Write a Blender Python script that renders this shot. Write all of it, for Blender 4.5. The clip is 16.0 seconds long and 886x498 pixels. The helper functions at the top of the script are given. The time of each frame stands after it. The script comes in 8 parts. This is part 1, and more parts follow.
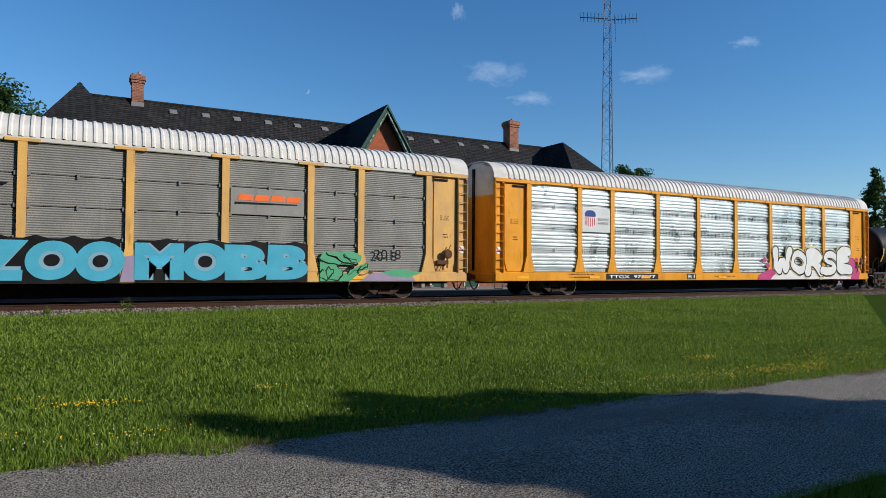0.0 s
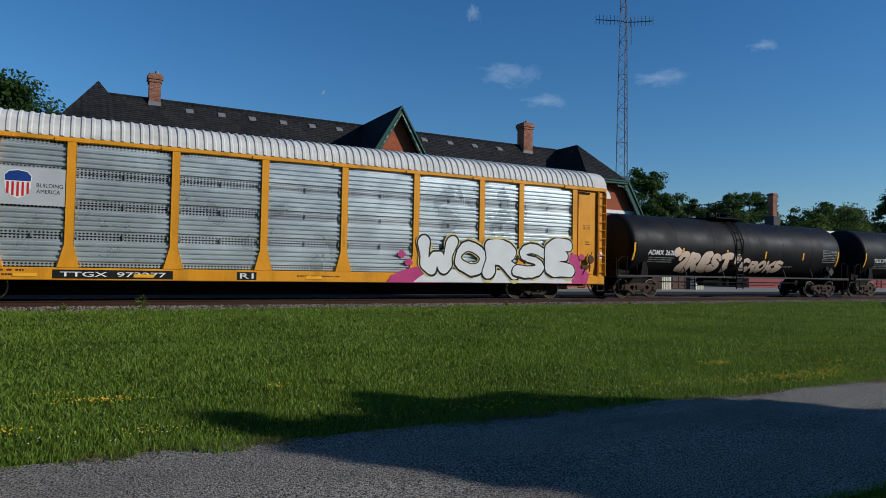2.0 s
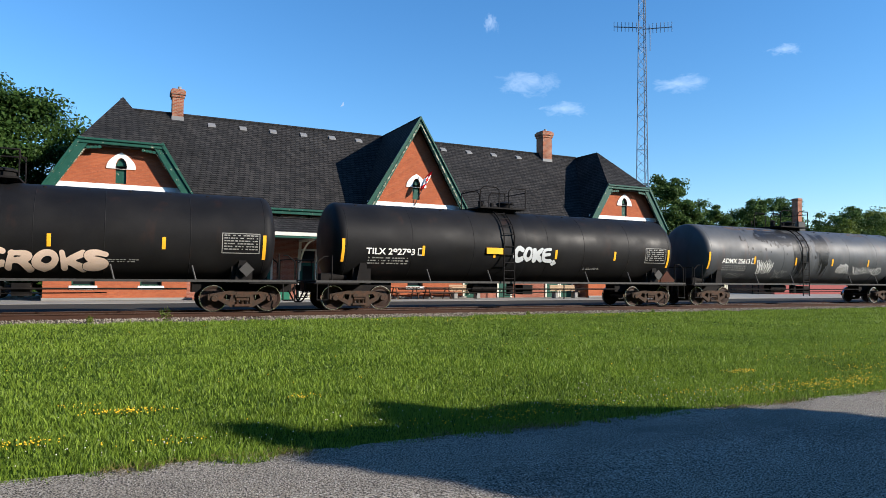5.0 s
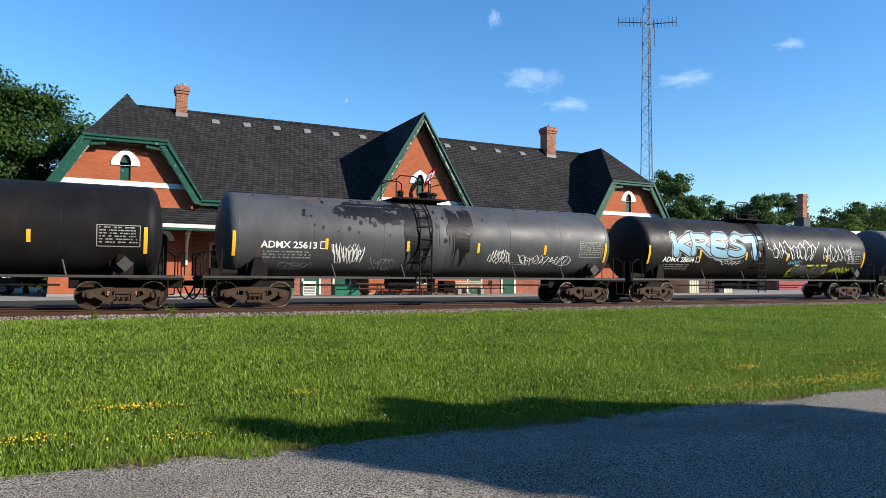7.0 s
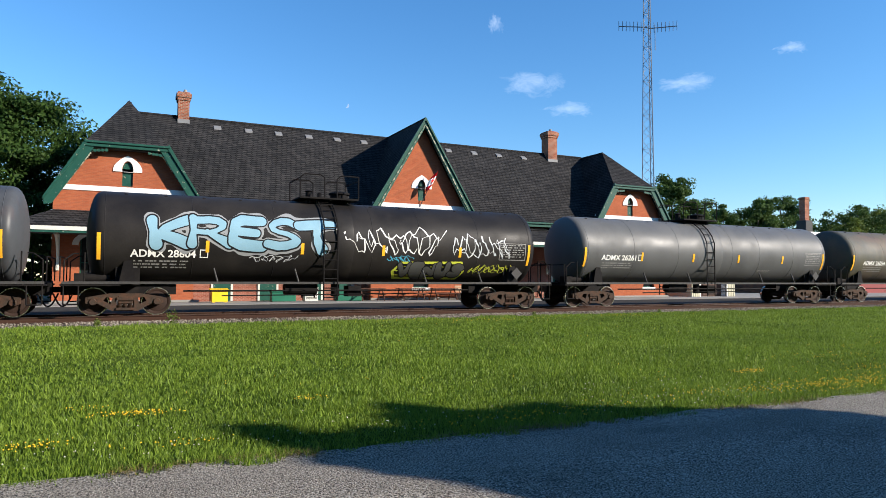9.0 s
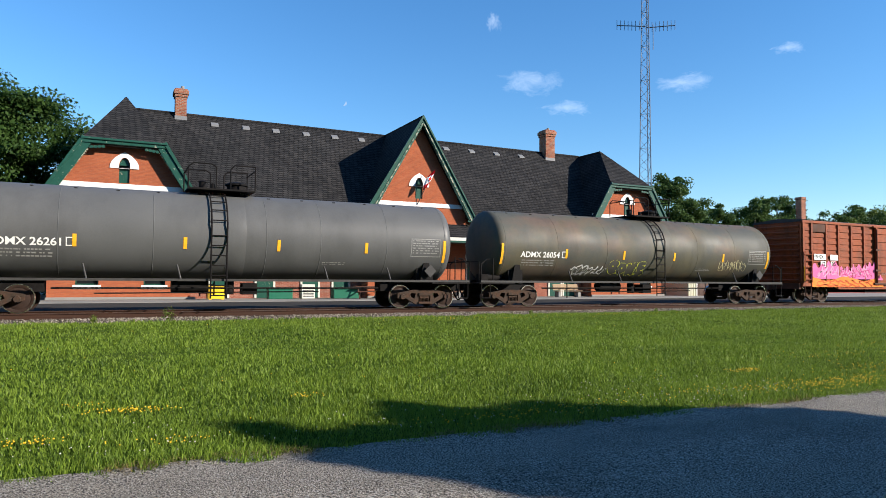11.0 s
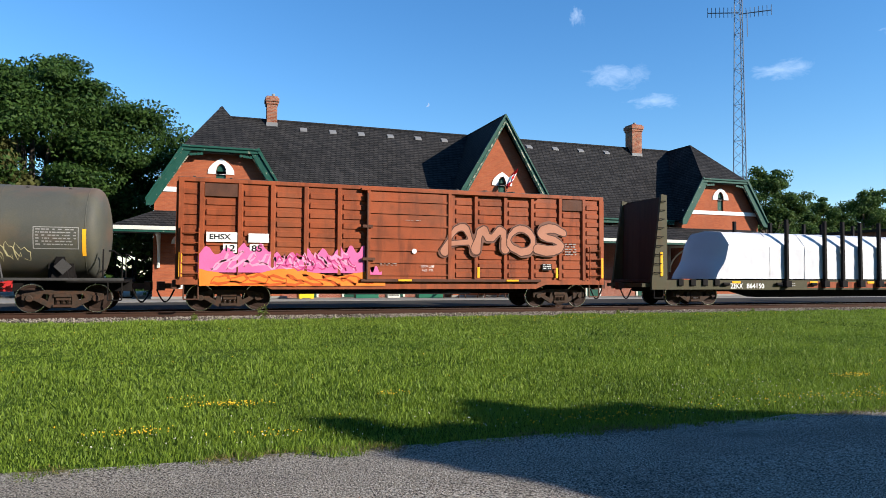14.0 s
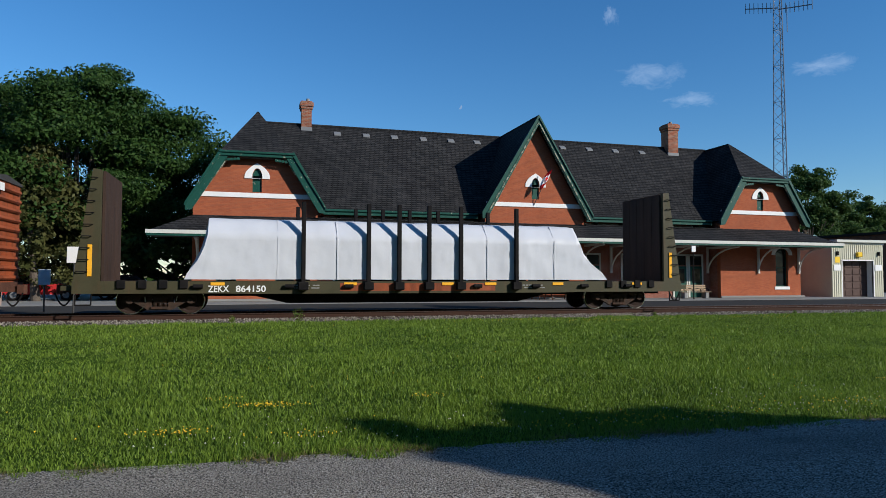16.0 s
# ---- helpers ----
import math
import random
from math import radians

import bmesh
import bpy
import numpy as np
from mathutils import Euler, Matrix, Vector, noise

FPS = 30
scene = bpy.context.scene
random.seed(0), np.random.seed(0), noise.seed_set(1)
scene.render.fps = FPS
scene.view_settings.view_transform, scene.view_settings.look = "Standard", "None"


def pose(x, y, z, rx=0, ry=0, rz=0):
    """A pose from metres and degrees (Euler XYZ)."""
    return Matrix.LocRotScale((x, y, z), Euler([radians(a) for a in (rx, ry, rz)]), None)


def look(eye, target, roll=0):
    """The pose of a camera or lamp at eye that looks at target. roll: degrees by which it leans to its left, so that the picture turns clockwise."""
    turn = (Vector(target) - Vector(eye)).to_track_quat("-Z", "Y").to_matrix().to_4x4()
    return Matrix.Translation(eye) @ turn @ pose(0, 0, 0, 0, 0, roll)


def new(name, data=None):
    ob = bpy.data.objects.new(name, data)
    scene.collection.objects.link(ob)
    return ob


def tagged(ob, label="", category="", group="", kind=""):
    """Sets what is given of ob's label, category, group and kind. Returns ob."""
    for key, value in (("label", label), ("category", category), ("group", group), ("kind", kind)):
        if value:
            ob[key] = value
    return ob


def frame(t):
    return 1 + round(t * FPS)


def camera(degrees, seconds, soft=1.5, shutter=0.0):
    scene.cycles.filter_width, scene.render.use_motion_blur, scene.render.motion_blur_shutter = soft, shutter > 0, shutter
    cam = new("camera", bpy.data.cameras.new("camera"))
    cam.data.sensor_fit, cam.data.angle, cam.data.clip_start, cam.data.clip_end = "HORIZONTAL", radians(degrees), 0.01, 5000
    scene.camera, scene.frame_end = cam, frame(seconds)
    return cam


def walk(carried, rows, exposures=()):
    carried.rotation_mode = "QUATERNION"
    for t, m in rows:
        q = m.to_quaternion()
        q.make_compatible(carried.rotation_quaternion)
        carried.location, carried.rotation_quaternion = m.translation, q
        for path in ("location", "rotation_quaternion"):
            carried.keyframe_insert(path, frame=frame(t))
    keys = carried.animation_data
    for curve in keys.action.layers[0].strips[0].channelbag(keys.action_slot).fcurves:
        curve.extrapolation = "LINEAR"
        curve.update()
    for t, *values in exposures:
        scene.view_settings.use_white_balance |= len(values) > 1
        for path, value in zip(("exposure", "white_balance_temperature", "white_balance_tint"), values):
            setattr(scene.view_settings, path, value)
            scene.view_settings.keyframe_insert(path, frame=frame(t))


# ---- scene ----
cam = camera(67.5, 16.0, soft=0.8)
PATH = [
    (0, pose(0, 0, 1.6, 91.565, -0.397, -29.223)),
    (0.5, pose(0, 0, 1.6, 91.537, -0.522, -29.006)),
    (1, pose(0, 0, 1.6, 91.523, -0.554, -28.740)),
    (1.5, pose(0, 0, 1.6, 91.595, -0.887, -28.390)),
    (2, pose(0, 0, 1.6, 91.675, -1.100, -28.150)),
    (2.5, pose(0, 0, 1.6, 91.866, -0.807, -27.694)),
    (3, pose(0, 0, 1.6, 92.234, -0.272, -27.191)),
    (3.5, pose(0, 0, 1.6, 92.480, -0.434, -26.847)),
    (4, pose(0, 0, 1.6, 92.601, -0.459, -26.617)),
    (6.5, pose(0, 0, 1.6, 92.183, -0.598, -26.150)),
    (7, pose(0, 0, 1.6, 92.133, -0.514, -26.055)),
    (7.5, pose(0, 0, 1.6, 92.085, -0.546, -25.986)),
    (8, pose(0, 0, 1.6, 92.130, -0.366, -25.873)),
    (8.5, pose(0, 0, 1.6, 92.367, -0.276, -25.862)),
    (9, pose(0, 0, 1.6, 92.557, -0.241, -25.885)),
    (11.5, pose(0, 0, 1.6, 92.337, -0.532, -26.165)),
    (12, pose(0, 0, 1.6, 92.297, -0.568, -26.136)),
    (12.5, pose(0, 0, 1.6, 92.291, -0.480, -25.890)),
    (13, pose(0, 0, 1.6, 92.296, -0.437, -25.317)),
    (13.5, pose(0, 0, 1.6, 92.280, -0.202, -21.857)),
    (14, pose(0, 0, 1.6, 92.293, -0.299, -18.929)),
    (14.5, pose(0, 0, 1.6, 92.276, -0.279, -16.820)),
    (15, pose(0, 0, 1.6, 92.335, -0.294, -16.274)),
    (15.5, pose(0, 0, 1.6, 92.417, -0.311, -16.136)),
    (16, pose(0, 0, 1.6, 92.473, -0.120, -16.036)),
]
walk(cam, PATH, exposures=[(0.0, 0.15, 5600.0, 10.0), (0.5, 0.02, 5550.0, 9.0), (1.5, -0.15, 5350.0, 8.0), (2.5, -0.50, 5250.0, 8.0), (3.0, -0.15, 5250.0, 8.0), (3.5, 0.28, 5400.0, 8.0), (4.2, 0.76, 5650.0, 9.0), (6.5, 0.93, 5800.0, 10.0), (12.5, 0.88, 5800.0, 10.0), (13.5, 0.88, 5800.0, 10.0), (14.5, 0.81, 5700.0, 10.0), (15.5, 0.48, 5500.0, 9.0), (16.0, 0.10, 5350.0, 8.0)])

# ---- daylight ----
SUN_AZ, SUN_EL = 134.0, 25.0        # bearing clockwise from +y, elevation
world = bpy.data.worlds.new("evening_sky")
scene.world = world
world.use_nodes = True
wn = world.node_tree.nodes
sky = wn.new("ShaderNodeTexSky")
sky.sky_type, sky.sun_disc = 'NISHITA', False
sky.sun_elevation, sky.sun_rotation = radians(SUN_EL), radians(SUN_AZ)
sky.air_density, sky.dust_density, sky.ozone_density = 1.4, 0.1, 4.0
sky.altitude = 1500
wn["Background"].inputs["Strength"].default_value = 0.098
tint = wn.new("ShaderNodeHueSaturation")
tint.inputs["Saturation"].default_value = 1.18
world.node_tree.links.new(sky.outputs[0], tint.inputs["Color"])
world.node_tree.links.new(tint.outputs[0], wn["Background"].inputs["Color"])
sun = new("sun", bpy.data.lights.new("sun", 'SUN'))
sun.data.energy, sun.data.angle, sun.data.color = 5.0, radians(0.53), (1.0, 0.85, 0.66)
az, el = radians(SUN_AZ), radians(SUN_EL)
TO_SUN = Vector((math.sin(az) * math.cos(el), math.cos(az) * math.cos(el), math.sin(el)))
sun.matrix_world = look(TO_SUN * 100, (0, 0, 0))

# ---- plan ----
D = 24.466        # track centre line
RAIL = 0.368      # rail head
SPEED = 11.168    # train, metres a second towards -x
WALL = 40.0       # station's gable walls
PLAT = 0.22       # platform level


# ---- mesh helpers ----
class Geo:
    """Collects vertices and faces for one mesh."""
    def __init__(self):
        self.v, self.f = [], []

    def add(self, vs, fs):
        n = len(self.v)
        self.v.extend([tuple(p) for p in vs])
        self.f.extend([tuple(i + n for i in q) for q in fs])
        return self

    def box(self, x0, x1, y0, y1, z0, z1):
        vs = [(x, y, z) for x in (x0, x1) for y in (y0, y1) for z in (z0, z1)]
        return self.add(vs, [(0, 1, 3, 2), (4, 6, 7, 5), (0, 4, 5, 1), (2, 3, 7, 6), (0, 2, 6, 4), (1, 5, 7, 3)])

    def bbox(self, x0, x1, y0, y1, z0, z1, c=0.02):
        """A box with chamfered edges."""
        vs, fs = [], []
        X, Y, Z = (x0, x1), (y0, y1), (z0, z1)
        idx = {}
        for i in (0, 1):
            for j in (0, 1):
                for k in (0, 1):
                    sx, sy, sz = c * (1 - 2 * i), c * (1 - 2 * j), c * (1 - 2 * k)
                    for a, p in enumerate(((X[i], Y[j] + sy, Z[k] + sz), (X[i] + sx, Y[j], Z[k] + sz), (X[i] + sx, Y[j] + sy, Z[k]))):
                        idx[i, j, k, a] = len(vs)
                        vs.append(p)
                    fs.append((idx[i, j, k, 0], idx[i, j, k, 1], idx[i, j, k, 2]))
        for i in (0, 1):
            fs.append([idx[i, j, k, 0] for j, k in ((0, 0), (1, 0), (1, 1), (0, 1))])
            fs.append([idx[j, i, k, 1] for j, k in ((0, 0), (1, 0), (1, 1), (0, 1))])
            fs.append([idx[j, k, i, 2] for j, k in ((0, 0), (1, 0), (1, 1), (0, 1))])
        for a in (0, 1):
            for b in (0, 1):
                fs.append([idx[0, a, b, 1], idx[0, a, b, 2], idx[1, a, b, 2], idx[1, a, b, 1]])
                fs.append([idx[a, 0, b, 0], idx[a, 0, b, 2], idx[a, 1, b, 2], idx[a, 1, b, 0]])
                fs.append([idx[a, b, 0, 0], idx[a, b, 0, 1], idx[a, b, 1, 1], idx[a, b, 1, 0]])
        return self.add(vs, fs)

    def rod(self, p, q, r, n=8, r2=None, caps=True):
        p, q = Vector(p), Vector(q)
        w = (q - p).normalized()
        u = w.orthogonal().normalized()
        t = w.cross(u)
        r2 = r if r2 is None else r2
        vs = [p + (u * math.cos(a) + t * math.sin(a)) * r for a in [math.tau * i / n for i in range(n)]]
        vs += [q + (u * math.cos(a) + t * math.sin(a)) * r2 for a in [math.tau * i / n for i in range(n)]]
        fs = [(i, (i + 1) % n, n + (i + 1) % n, n + i) for i in range(n)]
        if caps:
            fs += [tuple(range(n - 1, -1, -1)), tuple(range(n, 2 * n))]
        return self.add(vs, fs)

    def pipe(self, pts, r, n=6):
        for a, b in zip(pts, pts[1:]):
            self.rod(a, b, r, n)
        return self

    def prism(self, poly, axis, a, b):
        """A polygon in the two other axes, drawn out along axis from a to b."""
        def put(u, w, t):
            return {"x": (t, u, w), "y": (u, t, w), "z": (u, w, t)}[axis]
        n = len(poly)
        vs = [put(u, w, a) for u, w in poly] + [put(u, w, b) for u, w in poly]
        fs = [tuple(range(n)), tuple(range(2 * n - 1, n - 1, -1))] + [(i, n + i, n + (i + 1) % n, (i + 1) % n) for i in range(n)]
        return self.add(vs, fs)

    def lathe(self, prof, origin, axis, n=24):
        """A profile of (along, radius) turned about an axis."""
        o = Vector(origin)
        w = {"x": Vector((1, 0, 0)), "y": Vector((0, 1, 0)), "z": Vector((0, 0, 1))}[axis]
        u = w.orthogonal().normalized()
        t = w.cross(u)
        vs = [o + w * s + (u * math.cos(a) + t * math.sin(a)) * r for s, r in prof for a in [math.tau * i / n for i in range(n)]]
        m = len(prof)
        fs = [(k * n + i, k * n + (i + 1) % n, (k + 1) * n + (i + 1) % n, (k + 1) * n + i) for k in range(m - 1) for i in range(n)]
        fs += [tuple(range(n - 1, -1, -1)), tuple(range((m - 1) * n, m * n))]
        return self.add(vs, fs)

    def sheet(self, rows):
        """A grid of points."""
        m = len(rows[0])
        vs = [p for r in rows for p in r]
        return self.add(vs, [(j * m + i, j * m + i + 1, (j + 1) * m + i + 1, (j + 1) * m + i) for j in range(len(rows) - 1) for i in range(m - 1)])


def mesh_of(name, g, smooth=35):
    me = bpy.data.meshes.new(name)
    me.from_pydata(g.v, [], g.f)
    bm = bmesh.new()
    bm.from_mesh(me)
    bmesh.ops.recalc_face_normals(bm, faces=bm.faces)
    bm.to_mesh(me)
    bm.free()
    if smooth:
        me.polygons.foreach_set("use_smooth", [True] * len(me.polygons))
        me.set_sharp_from_angle(angle=radians(smooth))
    return me


def part(name, g, material, parent=None, label="", at=None, smooth=35):
    me = g if isinstance(g, bpy.types.Mesh) else mesh_of(name, g, smooth)
    if not me.materials:
        me.materials.append(material)
    ob = new(name, me)
    if parent:
        ob.parent = parent
    if at is not None:
        ob.matrix_basis = at if isinstance(at, Matrix) else Matrix.Translation(at)
    if label:
        ob["label"] = label
    return ob


def thing(name, at=(0, 0, 0), label="", category="", group="", kind=""):
    ob = new(name)
    ob.empty_display_size = 0.3
    ob.matrix_basis = at if isinstance(at, Matrix) else Matrix.Translation(at)
    return tagged(ob, label, category, group, kind)


# ---- materials ----
def node(nt, kind, **kw):
    n = nt.nodes.new(kind)
    for k, val in kw.items():
        n.inputs[k.replace("_", " ")].default_value = val
    return n


def rgba(c):
    return (*c, 1.0)


def mat(name, col, rough=0.6, metal=0.0, var=0.18, scale=2.0, fine=30.0, stains=(), bump=0.15, bscale=60.0, coat=0.0, spec=0.2):
    """A painted, stained surface. stains: (colour, amount, mapping scale, threshold, softness)."""
    m = bpy.data.materials.new(name)
    m.use_nodes = True
    nt = m.node_tree
    ln = nt.links.new
    b = nt.nodes["Principled BSDF"]
    tc = nt.nodes.new("ShaderNodeTexCoord")
    n1 = node(nt, "ShaderNodeTexNoise", Scale=scale, Detail=5.0)
    n2 = node(nt, "ShaderNodeTexNoise", Scale=fine, Detail=3.0)
    ln(tc.outputs["Object"], n1.inputs["Vector"])
    ln(tc.outputs["Object"], n2.inputs["Vector"])
    add = nt.nodes.new("ShaderNodeMath")
    add.operation = 'ADD'
    ln(n1.outputs["Fac"], add.inputs[0])
    ln(n2.outputs["Fac"], add.inputs[1])
    mr = node(nt, "ShaderNodeMapRange")
    for k, val in (("From Min", 0.6), ("From Max", 1.4), ("To Min", 1 - var), ("To Max", 1 + var)):
        mr.inputs[k].default_value = val
    ln(add.outputs[0], mr.inputs["Value"])
    hsv = node(nt, "ShaderNodeHueSaturation", Color=rgba(col))
    ln(mr.outputs[0], hsv.inputs["Value"])
    out = hsv.outputs["Color"]
    for c, amount, ms, th, soft in stains:
        mp = nt.nodes.new("ShaderNodeMapping")
        mp.inputs["Scale"].default_value = ms
        ln(tc.outputs["Object"], mp.inputs["Vector"])
        ns = node(nt, "ShaderNodeTexNoise", Scale=1.0, Detail=6.0, Roughness=0.62)
        ln(mp.outputs[0], ns.inputs["Vector"])
        r = node(nt, "ShaderNodeMapRange")
        for k, val in (("From Min", th - soft), ("From Max", th + soft), ("To Min", 0.0), ("To Max", amount)):
            r.inputs[k].default_value = val
        ln(ns.outputs["Fac"], r.inputs["Value"])
        mx = nt.nodes.new("ShaderNodeMix")
        mx.data_type = 'RGBA'
        ln(r.outputs[0], mx.inputs[0])
        ln(out, mx.inputs[6])
        mx.inputs[7].default_value = rgba(c)
        out = mx.outputs[2]
    ln(out, b.inputs["Base Color"])
    b.inputs["Metallic"].default_value = metal
    b.inputs["Specular IOR Level"].default_value = spec
    b.inputs["Coat Weight"].default_value = coat
    rr = node(nt, "ShaderNodeMapRange")
    for k, val in (("From Min", 0.3), ("From Max", 0.7), ("To Min", max(0.03, rough - 0.12)), ("To Max", min(1.0, rough + 0.12))):
        rr.inputs[k].default_value = val
    ln(n1.outputs["Fac"], rr.inputs["Value"])
    ln(rr.outputs[0], b.inputs["Roughness"])
    if bump:
        nb = node(nt, "ShaderNodeTexNoise", Scale=bscale, Detail=4.0)
        ln(tc.outputs["Object"], nb.inputs["Vector"])
        bp = node(nt, "ShaderNodeBump", Strength=bump, Distance=0.02)
        ln(nb.outputs["Fac"], bp.inputs["Height"])
        ln(bp.outputs[0], b.inputs["Normal"])
    return m


def brick_mat(name, c1, c2, mortar, bw, bh, rough=0.85, gap=0.012, turn=True, bump=0.5, patch=0.25, offset=0.5):
    """Courses of bricks or shingles; turn: on upright walls."""
    m = bpy.data.materials.new(name)
    m.use_nodes = True
    nt = m.node_tree
    ln = nt.links.new
    b = nt.nodes["Principled BSDF"]
    tc = nt.nodes.new("ShaderNodeTexCoord")
    sp = nt.nodes.new("ShaderNodeSeparateXYZ")
    cb = nt.nodes.new("ShaderNodeCombineXYZ")
    ln(tc.outputs["Object"], sp.inputs[0])
    ad = nt.nodes.new("ShaderNodeMath")
    ad.operation = 'ADD'
    ln(sp.outputs["X"], ad.inputs[0])
    if turn:
        ln(sp.outputs["Y"], ad.inputs[1])
    else:
        ad.inputs[1].default_value = 0.0
    ln(ad.outputs[0], cb.inputs["X"])
    ln(sp.outputs["Z"], cb.inputs["Y"])
    br = node(nt, "ShaderNodeTexBrick", Color1=rgba(c1), Color2=rgba(c2), Mortar=rgba(mortar), Scale=1.0)
    br.inputs["Brick Width"].default_value, br.inputs["Row Height"].default_value = bw, bh
    br.inputs["Mortar Size"].default_value = gap
    br.inputs["Mortar Smooth"].default_value = 0.3
    br.offset = offset
    ln(cb.outputs[0], br.inputs["Vector"])
    n1 = node(nt, "ShaderNodeTexNoise", Scale=0.5, Detail=7.0, Roughness=0.65)
    ln(tc.outputs["Object"], n1.inputs["Vector"])
    mr = node(nt, "ShaderNodeMapRange")
    for k, val in (("From Min", 0.25), ("From Max", 0.75), ("To Min", 1 - patch), ("To Max", 1 + patch)):
        mr.inputs[k].default_value = val
    ln(n1.outputs["Fac"], mr.inputs["Value"])
    hsv = node(nt, "ShaderNodeHueSaturation")
    ln(mr.outputs[0], hsv.inputs["Value"])
    ln(br.outputs["Color"], hsv.inputs["Color"])
    ln(hsv.outputs[0], b.inputs["Base Color"])
    b.inputs["Roughness"].default_value = rough
    b.inputs["Specular IOR Level"].default_value = 0.08
    bp = node(nt, "ShaderNodeBump", Strength=bump, Distance=0.02)
    bp.invert = True
    ln(br.outputs["Fac"], bp.inputs["Height"])
    ln(bp.outputs[0], b.inputs["Normal"])
    return m


RUST, SOOT, DUST = (0.12, 0.045, 0.02), (0.012, 0.011, 0.010), (0.22, 0.19, 0.15)
M_YELLOW = mat("weathered_yellow_paint", (0.70, 0.300, 0.009), 0.42, var=0.10, stains=((SOOT, 0.35, (1.2, 1.2, 0.3), 0.62, 0.12), (RUST, 0.5, (3, 3, 0.6), 0.70, 0.05)))
M_FADED = mat("faded_yellow_paint", (0.70, 0.40, 0.10), 0.55, var=0.12, stains=((DUST, 0.5, (1.2, 1.2, 0.3), 0.52, 0.15), (RUST, 0.5, (3, 3, 0.6), 0.68, 0.06)))
M_GALV_OLD = mat("dull_galvanised_panel", (0.26, 0.256, 0.236), 0.6, metal=0.1, var=0.14, stains=((RUST, 0.5, (2.5, 2.5, 0.12), 0.70, 0.06), (SOOT, 0.3, (0.8, 0.8, 0.3), 0.58, 0.15)))
M_ROOF_WHITE = mat("car_roof_white", (0.62, 0.60, 0.55), 0.6, var=0.06, stains=((DUST, 0.35, (0.6, 2, 2), 0.56, 0.14),))
M_BLACK = mat("black_tank_paint", (0.008, 0.008, 0.009), 0.55, spec=0.12, var=0.35, scale=0.8, stains=((DUST, 0.03, (0.5, 0.5, 0.35), 0.56, 0.16), (RUST, 0.12, (1.5, 1.5, 0.3), 0.66, 0.08)), bump=0.05)
M_BLACK2 = mat("older_black_tank_paint", (0.013, 0.012, 0.012), 0.5, spec=0.15, var=0.35, scale=0.8, stains=((DUST, 0.08, (0.5, 0.5, 0.3), 0.55, 0.16),), bump=0.05)
M_GREY = mat("grey_tank_paint", (0.060, 0.064, 0.070), 0.5, spec=0.25, var=0.12, scale=0.7, stains=((SOOT, 0.45, (0.9, 0.9, 0.22), 0.60, 0.12), (RUST, 0.25, (1.2, 1.2, 0.4), 0.66, 0.08)), bump=0.05)
M_GREY2 = mat("light_grey_tank_paint", (0.098, 0.099, 0.098), 0.5, spec=0.25, var=0.10, scale=0.7, stains=((SOOT, 0.25, (0.8, 0.8, 0.2), 0.62, 0.12),), bump=0.05)
M_OLIVE = mat("grimy_olive_grey_tank_paint", (0.070, 0.071, 0.060), 0.6, spec=0.25, var=0.16, scale=0.6, stains=(((0.20, 0.10, 0.06), 0.35, (0.35, 0.5, 0.7), 0.57, 0.10), ((0.16, 0.13, 0.05), 0.35, (0.6, 0.6, 0.3), 0.57, 0.12), (SOOT, 0.35, (0.9, 0.9, 0.2), 0.64, 0.10)), bump=0.06)
M_BOXRED = mat("oxide_red_boxcar_paint", (0.26, 0.062, 0.020), 0.6, var=0.22, scale=1.2, stains=((SOOT, 0.5, (2.6, 2.6, 0.35), 0.60, 0.09), ((0.10, 0.035, 0.016), 0.55, (1.0, 1.0, 1.3), 0.57, 0.10), ((0.36, 0.13, 0.06), 0.3, (0.5, 0.5, 0.5), 0.56, 0.14)), bump=0.08)
M_BROWN = mat("dark_oxide_steel", (0.10, 0.045, 0.028), 0.75, var=0.25, stains=((SOOT, 0.5, (2, 2, 1), 0.56, 0.15),))
M_OLIVESTEEL = mat("olive_drab_bulkhead_paint", (0.058, 0.052, 0.026), 0.6, var=0.18, stains=((RUST, 0.35, (1.5, 1.5, 0.3), 0.62, 0.10),))
M_RUSTPLATE = mat("rust_brown_plate", (0.050, 0.030, 0.021), 0.8, var=0.25, scale=1.0, stains=((SOOT, 0.5, (3, 3, 0.25), 0.56, 0.14),))
M_TRUCK = mat("grimy_cast_steel", (0.040, 0.028, 0.020), 0.8, var=0.35, scale=5, stains=((RUST, 0.35, (6, 6, 6), 0.55, 0.12),), bump=0.3)
M_WHEEL = mat("rusty_wheel_steel", (0.030, 0.017, 0.012), 0.75, metal=0.0, var=0.3, scale=6, stains=((SOOT, 0.5, (5, 5, 5), 0.6, 0.1),))
M_TREAD = mat("polished_wheel_rim", (0.55, 0.53, 0.50), 0.28, metal=1.0, var=0.1, bump=0.0)
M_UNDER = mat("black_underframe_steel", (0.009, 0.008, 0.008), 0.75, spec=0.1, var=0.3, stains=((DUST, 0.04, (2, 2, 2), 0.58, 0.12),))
M_WALKSTEEL = mat("worn_walkway_steel", (0.048, 0.046, 0.044), 0.55, var=0.25, scale=5)
M_REFLECT = mat("amber_reflector_strip", (0.85, 0.42, 0.02), 0.35, var=0.05, bump=0.0)
M_WHITE_LET = mat("white_lettering", (0.75, 0.74, 0.70), 0.6, var=0.08, bump=0.0)
M_DIM_LET = mat("faded_lettering", (0.27, 0.265, 0.25), 0.7, var=0.2, bump=0.0)
